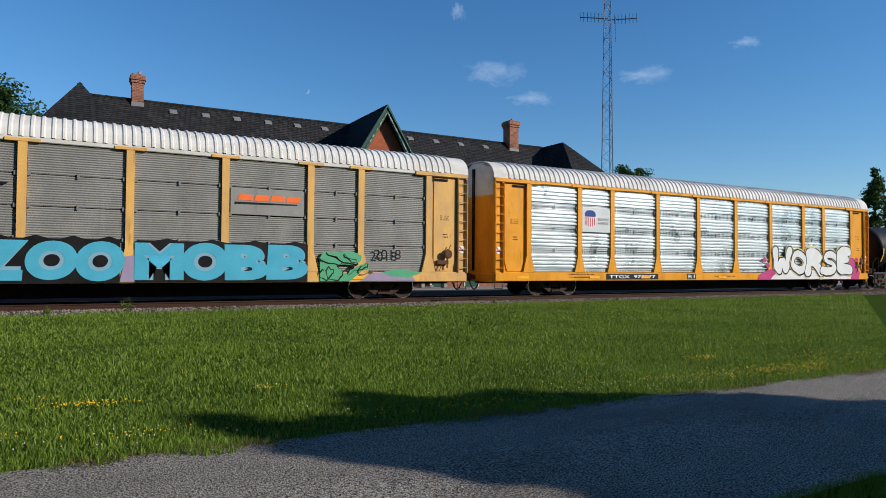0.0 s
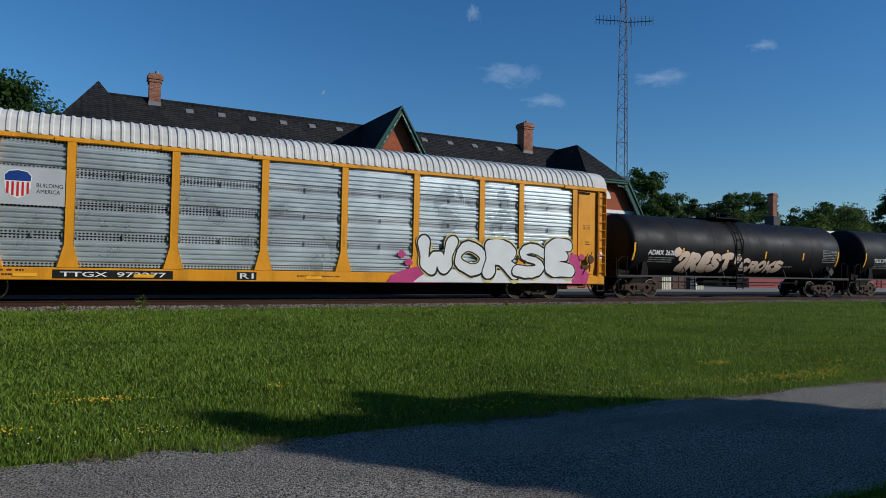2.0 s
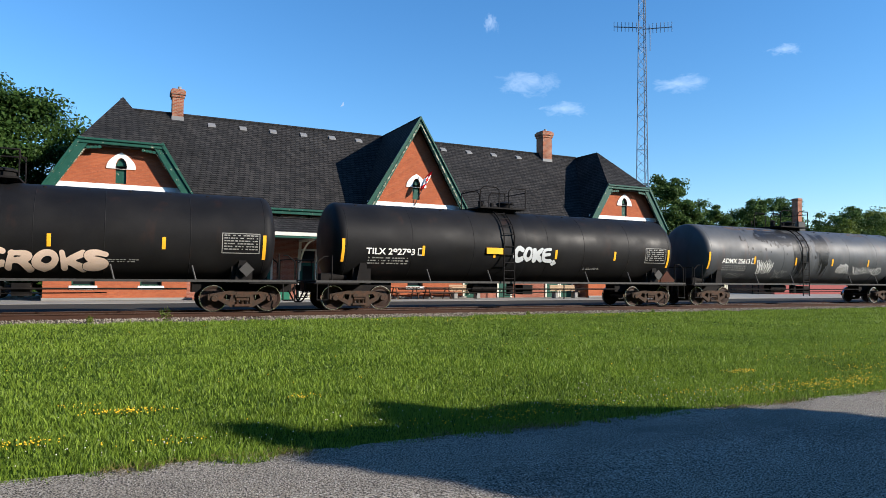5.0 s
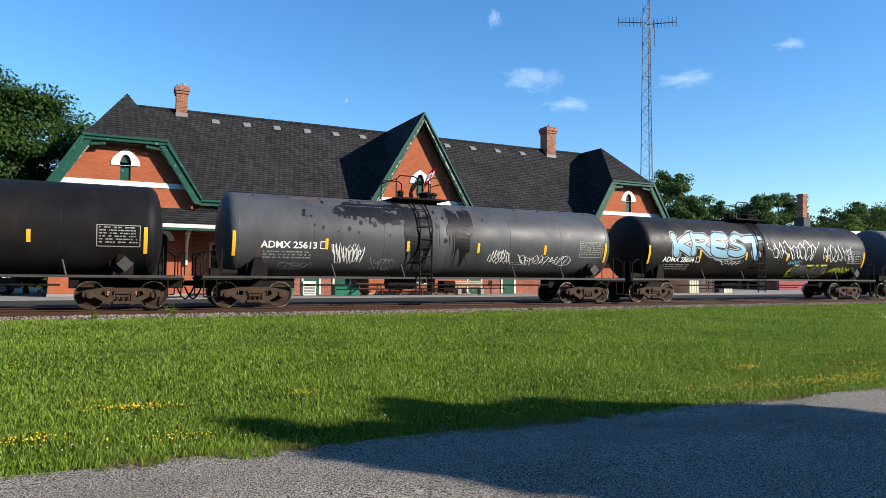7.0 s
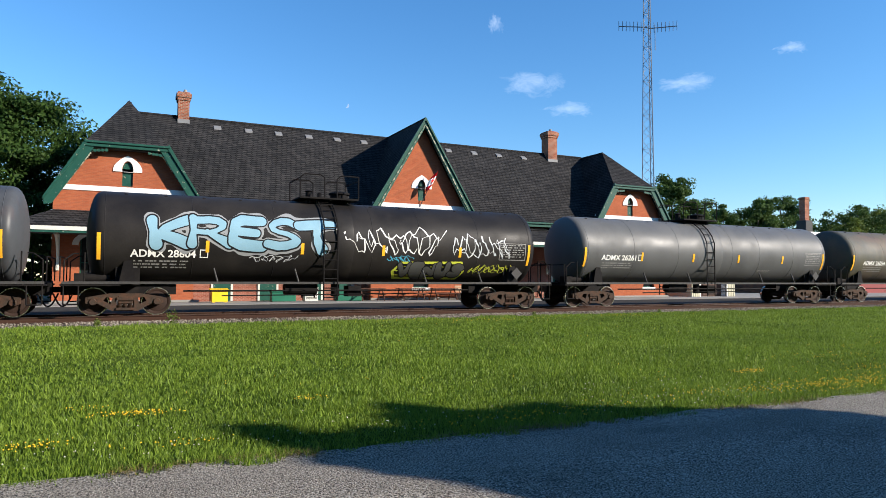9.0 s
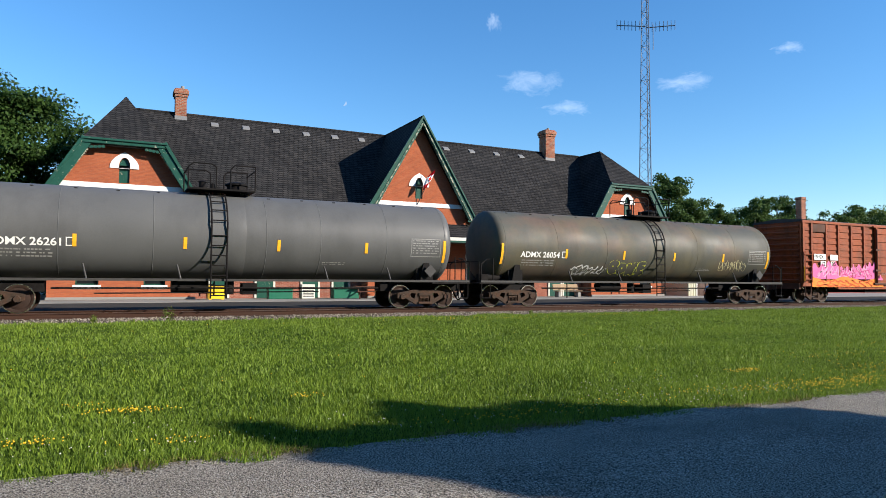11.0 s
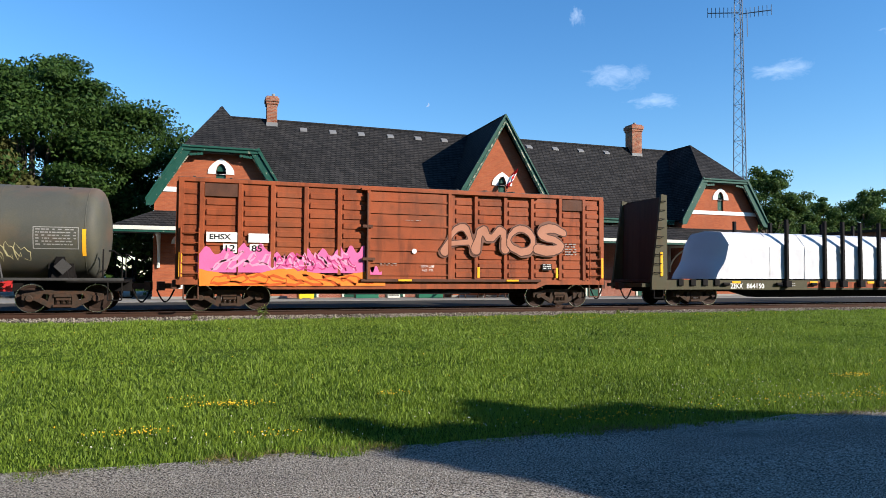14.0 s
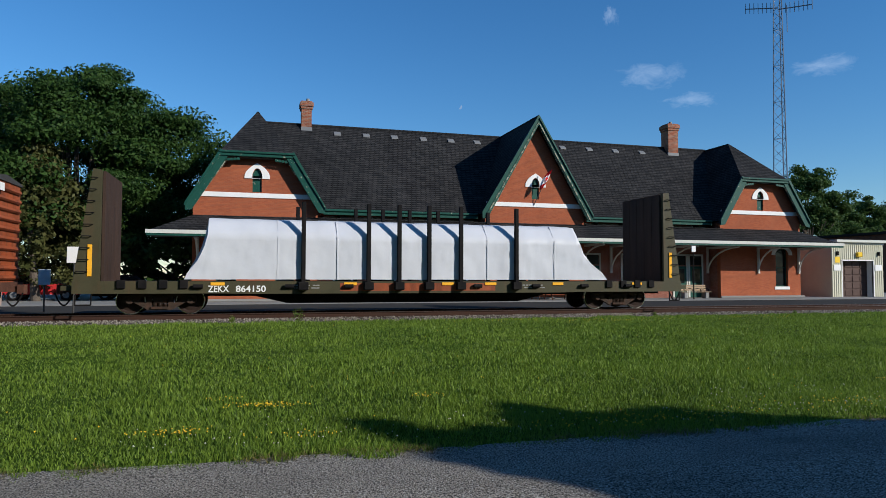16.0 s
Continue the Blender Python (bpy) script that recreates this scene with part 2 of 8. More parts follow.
M_BLACK_LET = mat("black_lettering", (0.012, 0.012, 0.013), 0.55, var=0.1, bump=0.0)
M_TARP = mat("white_wrap_sheet", (0.56, 0.56, 0.58), 0.42, var=0.03, scale=1.0, stains=(((0.60, 0.62, 0.66), 0.30, (0.8, 0.8, 2.0), 0.60, 0.15),), bump=0.3, bscale=4.0)
M_RAIL = mat("rusty_rail", (0.045, 0.022, 0.014), 0.8, var=0.2, scale=4)
M_RAILTOP = mat("polished_rail_head", (0.22, 0.20, 0.19), 0.35, metal=1.0, var=0.1, bump=0.0)
M_TIE = mat("creosoted_timber", (0.040, 0.029, 0.022), 0.9, var=0.35, scale=4, spec=0.04)
M_STONE = mat("limestone_ballast", (0.060, 0.052, 0.045), 0.9, var=0.4, scale=9.0, bump=0.3, spec=0.03)
M_CONC = mat("platform_concrete", (0.24, 0.23, 0.21), 0.85, var=0.14, scale=0.6, stains=(((0.20, 0.19, 0.18), 0.5, (0.5, 0.5, 1), 0.6, 0.1),), bump=0.2)
M_ASPHALT = mat("worn_asphalt", (0.305, 0.270, 0.220), 0.95, var=0.30, scale=0.9, fine=70.0, stains=(((0.025, 0.024, 0.022), 0.95, (58, 58, 58), 0.51, 0.03), ((0.56, 0.53, 0.47), 0.95, (66, 66, 66), 0.57, 0.025), ((0.07, 0.065, 0.058), 0.4, (0.5, 0.9, 1), 0.58, 0.1)), bump=0.9, bscale=85.0, spec=0.04)
M_SOIL = mat("grassy_soil", (0.042, 0.074, 0.010), 0.95, var=0.35, scale=0.7, fine=14.0, stains=(((0.05, 0.055, 0.016), 0.5, (0.35, 0.35, 1), 0.55, 0.1), ((0.035, 0.055, 0.012), 0.5, (4, 4, 4), 0.56, 0.1)), bump=0.6, bscale=18.0, spec=0.0)
M_BRICK = brick_mat("red_station_brick", (0.36, 0.110, 0.048), (0.30, 0.086, 0.040), (0.30, 0.125, 0.072), 0.22, 0.075, gap=0.007, patch=0.16)
M_BRICK_LOW = brick_mat("weathered_lower_brick", (0.27, 0.10, 0.065), (0.20, 0.07, 0.046), (0.36, 0.24, 0.19), 0.22, 0.075, gap=0.008, patch=0.35)
M_CHIM = brick_mat("chimney_brick", (0.20, 0.055, 0.030), (0.34, 0.13, 0.07), (0.30, 0.235, 0.175), 0.22, 0.095, gap=0.014, patch=0.6)
M_SHINGLE = brick_mat("dark_asphalt_shingle", (0.021, 0.021, 0.022), (0.040, 0.038, 0.037), (0.003, 0.003, 0.003), 0.32, 0.145, gap=0.020, patch=0.30, turn=True)
M_FRET = mat("peeling_green_and_cream_fretwork", (0.030, 0.085, 0.055), 0.6, var=0.25, scale=4, stains=(((0.40, 0.38, 0.28), 0.85, (4, 4, 4), 0.52, 0.05),))
M_GREEN = mat("dark_green_trim_paint", (0.014, 0.066, 0.046), 0.5, var=0.2, scale=3, stains=(((0.42, 0.40, 0.30), 0.7, (5, 5, 5), 0.66, 0.03),))
M_STONEBAND = mat("white_painted_stone", (0.78, 0.76, 0.72), 0.7, var=0.06)
M_CREAM = mat("cream_fascia_paint", (0.58, 0.57, 0.50), 0.6, var=0.1)
M_DARKWOOD = mat("dark_soffit_boards", (0.06, 0.055, 0.05), 0.8, var=0.2)
M_GLASS = mat("dark_window_glass", (0.012, 0.014, 0.016), 0.06, var=0.1, bump=0.0)
M_VENT = mat("grey_roof_vent", (0.19, 0.19, 0.19), 0.6, metal=0.1, var=0.1)


def leaf_mat(name, c1, c2, rough=0.55, trans=0.35, spec=0.12):
    m = bpy.data.materials.new(name)
    m.use_nodes = True
    nt = m.node_tree
    ln = nt.links.new
    b = nt.nodes["Principled BSDF"]
    ge = nt.nodes.new("ShaderNodeNewGeometry")
    tc = nt.nodes.new("ShaderNodeTexCoord")
    no = node(nt, "ShaderNodeTexNoise", Scale=0.45, Detail=4.0)
    ln(tc.outputs["Object"], no.inputs["Vector"])
    ad = nt.nodes.new("ShaderNodeMath")
    ad.operation = 'ADD'
    ln(ge.outputs["Random Per Island"], ad.inputs[0])
    ln(no.outputs["Fac"], ad.inputs[1])
    mr = node(nt, "ShaderNodeMapRange")
    mr.inputs["From Min"].default_value, mr.inputs["From Max"].default_value = 0.3, 1.2
    ln(ad.outputs[0], mr.inputs["Value"])
    mx = nt.nodes.new("ShaderNodeMix")
    mx.data_type = 'RGBA'
    mx.inputs[6].default_value, mx.inputs[7].default_value = rgba(c1), rgba(c2)
    ln(mr.outputs[0], mx.inputs[0])
    ln(mx.outputs[2], b.inputs["Base Color"])
    b.inputs["Roughness"].default_value = rough
    b.inputs["Specular IOR Level"].default_value = spec
    tr = nt.nodes.new("ShaderNodeBsdfTranslucent")
    ln(mx.outputs[2], tr.inputs["Color"])
    ms = nt.nodes.new("ShaderNodeMixShader")
    ms.inputs[0].default_value = trans
    ln(b.outputs[0], ms.inputs[1])
    ln(tr.outputs[0], ms.inputs[2])
    ln(ms.outputs[0], nt.nodes["Material Output"].inputs["Surface"])
    return m


M_LEAF = leaf_mat("maple_leaves", (0.012, 0.034, 0.007), (0.050, 0.092, 0.018))
M_LEAF_DARK = leaf_mat("dark_tree_leaves", (0.022, 0.050, 0.012), (0.075, 0.120, 0.028))
M_LEAF_YEL = leaf_mat("yellow_green_leaves", (0.060, 0.095, 0.016), (0.130, 0.165, 0.030))
M_CONIFER = leaf_mat("brownish_cedar_foliage", (0.045, 0.055, 0.015), (0.085, 0.085, 0.025), trans=0.2)
M_GRASS = leaf_mat("lawn_grass", (0.020, 0.052, 0.006), (0.205, 0.295, 0.030), rough=0.5, trans=0.38, spec=0.22)
M_BARK = mat("grey_bark", (0.10, 0.080, 0.062), 0.9, var=0.3, scale=3, bump=0.6, bscale=20)
M_FLOWER = mat("yellow_trefoil_petals", (0.80, 0.52, 0.02), 0.6, var=0.1, bump=0.0)


# ---- ground ----
def ground_z(x, y):
    """The lawn climbs gently towards the track; all beyond it lies level."""
    if y < 6.2:
        return 0.0
    return 0.0 if y > 22.0 else min(0.17, 0.17 * (y - 6.2) / 14.5)


M_APRON = mat("tarred_platform", (0.050, 0.048, 0.045), 0.9, var=0.2, scale=0.8, spec=0.03)


def build_ground():
    ys = [-1500, -300, -60, -20, -6, 0, 3, 5.95, 6.2, 8, 10, 12, 14, 16, 18, 20, 21.4, 22.2, 26, 27, 45, 80, 200, 700, 2600]
    xs = [-1800, -400, -120] + list(range(-60, 131, 5)) + [180, 300, 700, 2600]
    rows = []
    for y in ys:
        rows.append([(x, y, ground_z(x, y) + (0.03 * noise.noise((x * 0.3, y * 0.4, 0)) if 6.5 < y < 21 else 0) - (0.03 if y <= 6 else 0)) for x in xs])
    tagged(part("ground", Geo().sheet(rows), M_SOIL, smooth=60), "mown green lawn ground reaching the horizon", "ground", kind="structure")
    # path: a real slab with an uneven edge on the lawn side
    g = Geo()
    top, low = [], []
    x = -40.0
    while x < 60:
        e = 6.12 - 0.022 * x + 0.10 * noise.noise((x * 0.7, 3.1, 0)) + 0.06 * noise.noise((x * 2.3, 9.1, 0))
        top.append((x, e))
        x += 0.25
    r0 = [(p, 2.92 - 0.012 * p + 0.08 * noise.noise((p * 0.8, 1.7, 0)), 0.012) for p, q in top]
    r1 = [(p, 4.5, 0.022) for p, q in top]
    r2 = [(p, q, 0.010) for p, q in top]
    r3 = [(p, q + 0.05, -0.06) for p, q in top]
    tagged(part("pavement", g.sheet([r0, r1, r2, r3]), M_ASPHALT, smooth=0), "worn grey asphalt path beside the lawn", "path", kind="structure")
    # platform
    tagged(part("pavement_apron", Geo().box(-60, 110, 27.2, 36.0, -0.2, PLAT - 0.03), M_APRON), "dark tarred platform strip beside the track", "pavement", kind="structure")
    g = Geo().box(-60, 110, 36.0, 39.0, -0.2, PLAT).box(-60, 110, 39.0, 60, -0.2, PLAT - 0.02)
    tagged(part("pavement_platform", g, M_CONC), "pale concrete station platform", "platform", kind="structure")


def build_track():
    tr = thing("railway_track", (0, D, RAIL), "single railway track with rusty rails on timber ties", "track", kind="structure")
    for s in (-1, 1):
        yc = s * 0.755
        prof = [(-0.07, -0.18), (0.07, -0.18), (0.07, -0.168), (0.012, -0.15), (0.012, -0.045), (0.036, -0.035), (0.036, -0.004), (-0.036, -0.004), (-0.036, -0.035), (-0.012, -0.045), (-0.012, -0.15), (-0.07, -0.168)]
        part("rail", Geo().prism([(yc + a, z) for a, z in prof], "x", -230, 300), M_RAIL, tr)
        part("rail_head", Geo().box(-230, 300, yc - 0.030, yc + 0.030, -0.004, 0.0), M_RAILTOP, tr, "polished running surface")
    bed = [(-2.95, -0.225), (-1.65, -0.190), (1.65, -0.190), (2.7, -0.215), (2.7, -0.6), (-2.95, -0.6)]
    part("ballast_bed", Geo().prism(bed, "x", -230, 300), M_STONE, tr)
    tie = mesh_of("tie", Geo().bbox(-0.115, 0.115, -1.3, 1.3, -0.17, 0.0, 0.015))
    tie.materials.append(M_TIE)
    for i in range(170):
        part("tie", tie, M_TIE, tr, at=(-25 + i * 0.52, 0, -0.182))
    # loose stones on the near shoulder and bed
    rng = np.random.default_rng(4)
    n = 22000
    x = rng.uniform(-22, 62, n)
    y = np.where(rng.random(n) < 0.82, rng.uniform(-2.95, -0.82, n), rng.uniform(-0.7, 2.6, n))
    zb = np.interp(np.abs(y), [0, 1.65, 2.95], [-0.190, -0.190, -0.225])
    ico_v = np.array([(0, 0, 1), (0.9, 0, 0.1), (0, 0.9, -0.1), (-0.9, 0, 0.1), (0, -0.9, -0.1), (0, 0, -1)], float)
    ico_f = np.array([(0, 1, 2), (0, 2, 3), (0, 3, 4), (0, 4, 1), (5, 2, 1), (5, 3, 2), (5, 4, 3), (5, 1, 4)])
    s = rng.uniform(0.016, 0.042, n)
    a = rng.uniform(0, 6.28, n)
    v = ico_v[None] * (1 + 0.35 * rng.uniform(-1, 1, (n, 6, 3)))
    ca, sa = np.cos(a)[:, None], np.sin(a)[:, None]
    vx = v[..., 0] * ca - v[..., 1] * sa
    vy = v[..., 0] * sa + v[..., 1] * ca
    V = np.stack([vx * s[:, None] + x[:, None], vy * s[:, None] + y[:, None], v[..., 2] * 0.8 * s[:, None] + (zb + s * 0.35)[:, None]], -1).reshape(-1, 3)
    F = (ico_f[None] + (np.arange(n) * 6)[:, None, None]).reshape(-1, 3)
    st = part("ballast_stones", fast_mesh("ballast_stones", V, F), M_STONES_VAR, tr)
    st["kind"] = "stuff"


def fast_mesh(name, V, F):
    """A mesh of triangles (or quads) out of arrays."""
    me = bpy.data.meshes.new(name)
    k = F.shape[1]
    me.vertices.add(len(V))
    me.vertices.foreach_set("co", np.ascontiguousarray(V, np.float32).ravel())
    me.loops.add(F.size)
    me.loops.foreach_set("vertex_index", np.ascontiguousarray(F, np.int32).ravel())
    me.polygons.add(len(F))
    me.polygons.foreach_set("loop_start", np.arange(0, F.size, k, dtype=np.int32))
    me.update(calc_edges=True)
    me.validate()
    return me


M_STONES_VAR = leaf_mat("grey_limestone_pieces", (0.012, 0.010, 0.008), (0.30, 0.26, 0.215), rough=0.9, trans=0.0)


def build_grass():
    rng = np.random.default_rng(7)
    VV, FF, off = [], [], 0
    zones = [(5.8, 8.0, 2900, 0.050, 0.0055), (8.0, 10.5, 1700, 0.053, 0.0070), (10.5, 14.5, 1000, 0.055, 0.0085), (14.5, 21.75, 600, 0.056, 0.0115)]
    for y0, y1, dens, h, w in zones:
        x0, x1 = -0.36 * y1 - 1.2, 1.75 * y1 + 2
        n = int((y1 - y0) * (x1 - x0) * dens)
        x = rng.uniform(x0, x1, n)
        y = rng.uniform(y0, y1, n)
        keep = (x > -0.36 * y - 1.2) & (x < 1.75 * y + 2) & (y < 21.62 + 0.12 * np.sin(x * 2.1) + 0.08 * np.sin(x * 5.3)) & (y > 6.0 - 0.022 * x + 0.12 * np.sin(x * 4.1) * np.sin(x * 1.3) + 0.10 * np.sin(x * 11.3 + 2 * np.sin(x * 3.7)) - 0.16 * (rng.random(n) < 0.07))
        x, y = x[keep], y[keep]
        n = len(x)
        tall = 0.75 + 0.55 * (0.5 + 0.5 * np.sin(x * 1.7 + 1.3 * np.sin(y * 1.1)) * np.sin(y * 1.3 + 0.7 * np.sin(x * 0.9)))
        tall = tall * (0.95 + 0.14 * np.sin(y * 7.3 + 1.1 * np.sin(x * 0.55) + 0.8 * np.sin(x * 1.7))) * np.where(rng.random(n) < 0.06, 1.7, 1.0)
        hh = h * rng.uniform(0.5, 1.35, n) * tall * np.where(y > 21.2, 1.3, 1.0)
        a = rng.uniform(0, 6.28, n)
        lean = rng.uniform(0.1, 0.75, n) * hh
        b = rng.uniform(0, 6.28, n)
        z = np.where(y < 6.2, 0, np.minimum(0.17, 0.17 * (y - 6.2) / 14.5)) - 0.012
        ww = w * rng.uniform(0.6, 1.4, n)
        p0 = np.stack([x - np.cos(a) * ww, y - np.sin(a) * ww, z], -1)
        p1 = np.stack([x + np.cos(a) * ww, y + np.sin(a) * ww, z], -1)
        m0 = np.stack([x - np.cos(a) * ww * 0.7 + np.cos(b) * lean * 0.4, y - np.sin(a) * ww * 0.7 + np.sin(b) * lean * 0.4, z + hh * 0.62], -1)
        m1 = np.stack([x + np.cos(a) * ww * 0.7 + np.cos(b) * lean * 0.4, y + np.sin(a) * ww * 0.7 + np.sin(b) * lean * 0.4, z + hh * 0.62], -1)
        tp = np.stack([x + np.cos(b) * lean, y + np.sin(b) * lean, z + hh], -1)
        VV.append(np.stack([p0, p1, m1, m0, tp], 1).reshape(-1, 3))
        base = off + np.arange(n)[:, None] * 5
        FF.append(np.concatenate([base + np.array([0, 1, 2]), base + np.array([0, 2, 3]), base + np.array([3, 2, 4])], 0))
        off += n * 5
    n = 9000
    x, y = rng.uniform(4.0, 7.0, n), rng.uniform(2.2, 2.93, n)
    hh, a, b = rng.uniform(0.03, 0.07, n), rng.uniform(0, 6.28, n), rng.uniform(0, 6.28, n)
    w = 0.005
    p0 = np.stack([x - np.cos(a) * w, y - np.sin(a) * w, 0 * x - 0.03], -1)
    p1 = np.stack([x + np.cos(a) * w, y + np.sin(a) * w, 0 * x - 0.03], -1)
    tp = np.stack([x + np.cos(b) * hh * 0.5, y + np.sin(b) * hh * 0.5, hh], -1)
    VV.append(np.stack([p0, p1, tp], 1).reshape(-1, 3))
    FF.append(off + np.arange(n * 3).reshape(-1, 3))
    ob = part("lawn_grass", fast_mesh("lawn_grass", np.concatenate(VV), np.concatenate(FF)), M_GRASS)
    tagged(ob, "short mown green lawn grass with uneven tufts", "grass", kind="stuff")


def build_flowers():
    rng = np.random.default_rng(11)
    pts = []
    clumps = [(0.0, 8.35, 0.16, 22), (0.32, 8.3, 0.18, 22), (-0.3, 8.8, 0.15, 8), (-0.75, 7.15, 0.22, 26), (0.5, 6.75, 0.2, 14), (2.15, 8.45, 0.16, 14), (9.6, 7.9, 0.22, 40), (9.1, 6.5, 0.7, 90), (10.4, 6.55, 0.7, 90),
              (3.8, 6.5, 0.5, 34), (4.7, 6.55, 0.6, 40), (11.9, 19.9, 1.2, 50), (17.5, 20.1, 1.4, 50), (13.5, 8.7, 1.2, 40), (7.2, 6.7, 0.7, 30), (12.4, 7.2, 0.9, 60), (8.3, 20.5, 0.9, 26), (16.5, 9.5, 1.2, 30)]
    for cx, cy, r, n in clumps:
        for _ in range(n * 2):
            pts.append((cx + rng.normal(0, r), cy + rng.normal(0, r * 0.3)))
    for _ in range(150):
        y = rng.uniform(7, 21)
        pts.append((rng.uniform(-0.3 * y - 1, 1.7 * y), y))
    g = Geo()
    for x, y in pts:
        if y < 6.3 - 0.022 * x:
            continue
        z = ground_z(x, y) + rng.uniform(0.03, 0.075)
        r = rng.uniform(0.006, 0.011)
        k = rng.uniform(0, 2)
        ring = [(x + r * math.cos(k + i * 1.2566), y + r * math.sin(k + i * 1.2566), z) for i in range(5)]
        g.add(ring + [(x, y, z + r * 0.9), (x, y, z - r)], [(i, (i + 1) % 5, 5) for i in range(5)] + [((i + 1) % 5, i, 6) for i in range(5)])
    tagged(part("wild_flowers", g, M_FLOWER, smooth=0), "small yellow wild flowers scattered through the lawn", "flowers", kind="stuff")
    # white clover heads in the lawn by the path
    g = Geo()
    for _ in range(230):
        x = rng.uniform(-1.2, 9.0)
        y = 6.35 - 0.022 * x + abs(rng.normal(0, 0.75))
        z, r = ground_z(x, y) + rng.uniform(0.035, 0.07), rng.uniform(0.005, 0.009)
        ring = [(x + r * math.cos(i * 1.2566), y + r * math.sin(i * 1.2566), z) for i in range(5)]
        g.add(ring + [(x, y, z + r), (x, y, z - r)], [(i, (i + 1) % 5, 5) for i in range(5)] + [((i + 1) % 5, i, 6) for i in range(5)])
    tagged(part("clover_flowers", g, M_CREAM, smooth=0), "tiny white clover flowers in the lawn", "flowers", kind="stuff")
    # dry matted grass creeping over the path's edge
    n = 9000
    x = rng.uniform(-3.5, 14.0, n)
    clump = np.sin(x * 1.9) + 0.8 * np.sin(x * 4.7 + 1.0) + 0.5 * np.sin(x * 9.1)
    keep = clump > rng.uniform(-0.6, 1.2, n)
    x = x[keep]
    n = len(x)
    y = 6.04 - 0.022 * x + 0.06 * np.sin(x * 2.3) + rng.normal(0, 0.075, n)
    a, ln_ = rng.uniform(0, 6.28, n), rng.uniform(0.03, 0.09, n)
    z0 = 0.018 + rng.uniform(0, 0.012, n)
    c, q = np.cos(a), np.sin(a)
    V = np.stack([np.stack([x - q * 0.004, y + c * 0.004, z0], -1), np.stack([x + q * 0.004, y - c * 0.004, z0], -1), np.stack([x + c * ln_, y + q * ln_, z0 + rng.uniform(0.0, 0.035, n)], -1)], 1).reshape(-1, 3)
    dry = leaf_mat("dry_matted_grass", (0.055, 0.050, 0.014), (0.24, 0.19, 0.06), trans=0.25)
    tagged(part("dry_grass", fast_mesh("dry_grass", V, np.arange(n * 3).reshape(-1, 3)), dry), "dry yellow-brown matted grass along the path edge", "grass", kind="stuff")
    # weeds by the ballast
    for x, y, s in ((1.42, 21.9, 0.42), (-0.6, 22.0, 0.22), (14.6, 21.9, 0.16), (21.0, 21.8, 0.16)):
        n = 130
        V, F = leaf_cloud(rng, n, np.array([[0, 0, s * 0.5]]), np.array([[s * 0.45, s * 0.4, s * 0.55]]), 0.035)
        w = part("weed", fast_mesh("weed", V, F), M_LEAF_YEL, at=(x, y, 0.15))
        tagged(w, "leafy green weed growing at the edge of the ballast", "weed", "weeds by the track")


# ---- trees ----
def leaf_cloud(rng, n, centres, radii, size):
    """n leaf quads in the outer part of ellipsoid clumps."""
    k = rng.integers(0, len(centres), n)
    d = rng.normal(size=(n, 3))
    d /= np.linalg.norm(d, axis=1, keepdims=True)
    rad = rng.uniform(0.3, 1.25, (n, 1))
    c = centres[k] + d * radii[k] * rad
    nor = d + rng.normal(0, 0.8, (n, 3)) + np.array([0, 0, 0.4])
    nor /= np.linalg.norm(nor, axis=1, keepdims=True)
    u = np.cross(nor, rng.normal(size=(n, 3)))
    u /= np.linalg.norm(u, axis=1, keepdims=True)
    t = np.cross(nor, u)
    s = size * rng.uniform(0.6, 1.4, (n, 1))
    V = np.stack([c - u * s, c + t * s * 0.55 - u * s * 0.1, c + u * s, c - t * s * 0.55 + u * s * 0.1], 1).reshape(-1, 3)
    F = np.arange(n * 4).reshape(-1, 4)
    return V, F


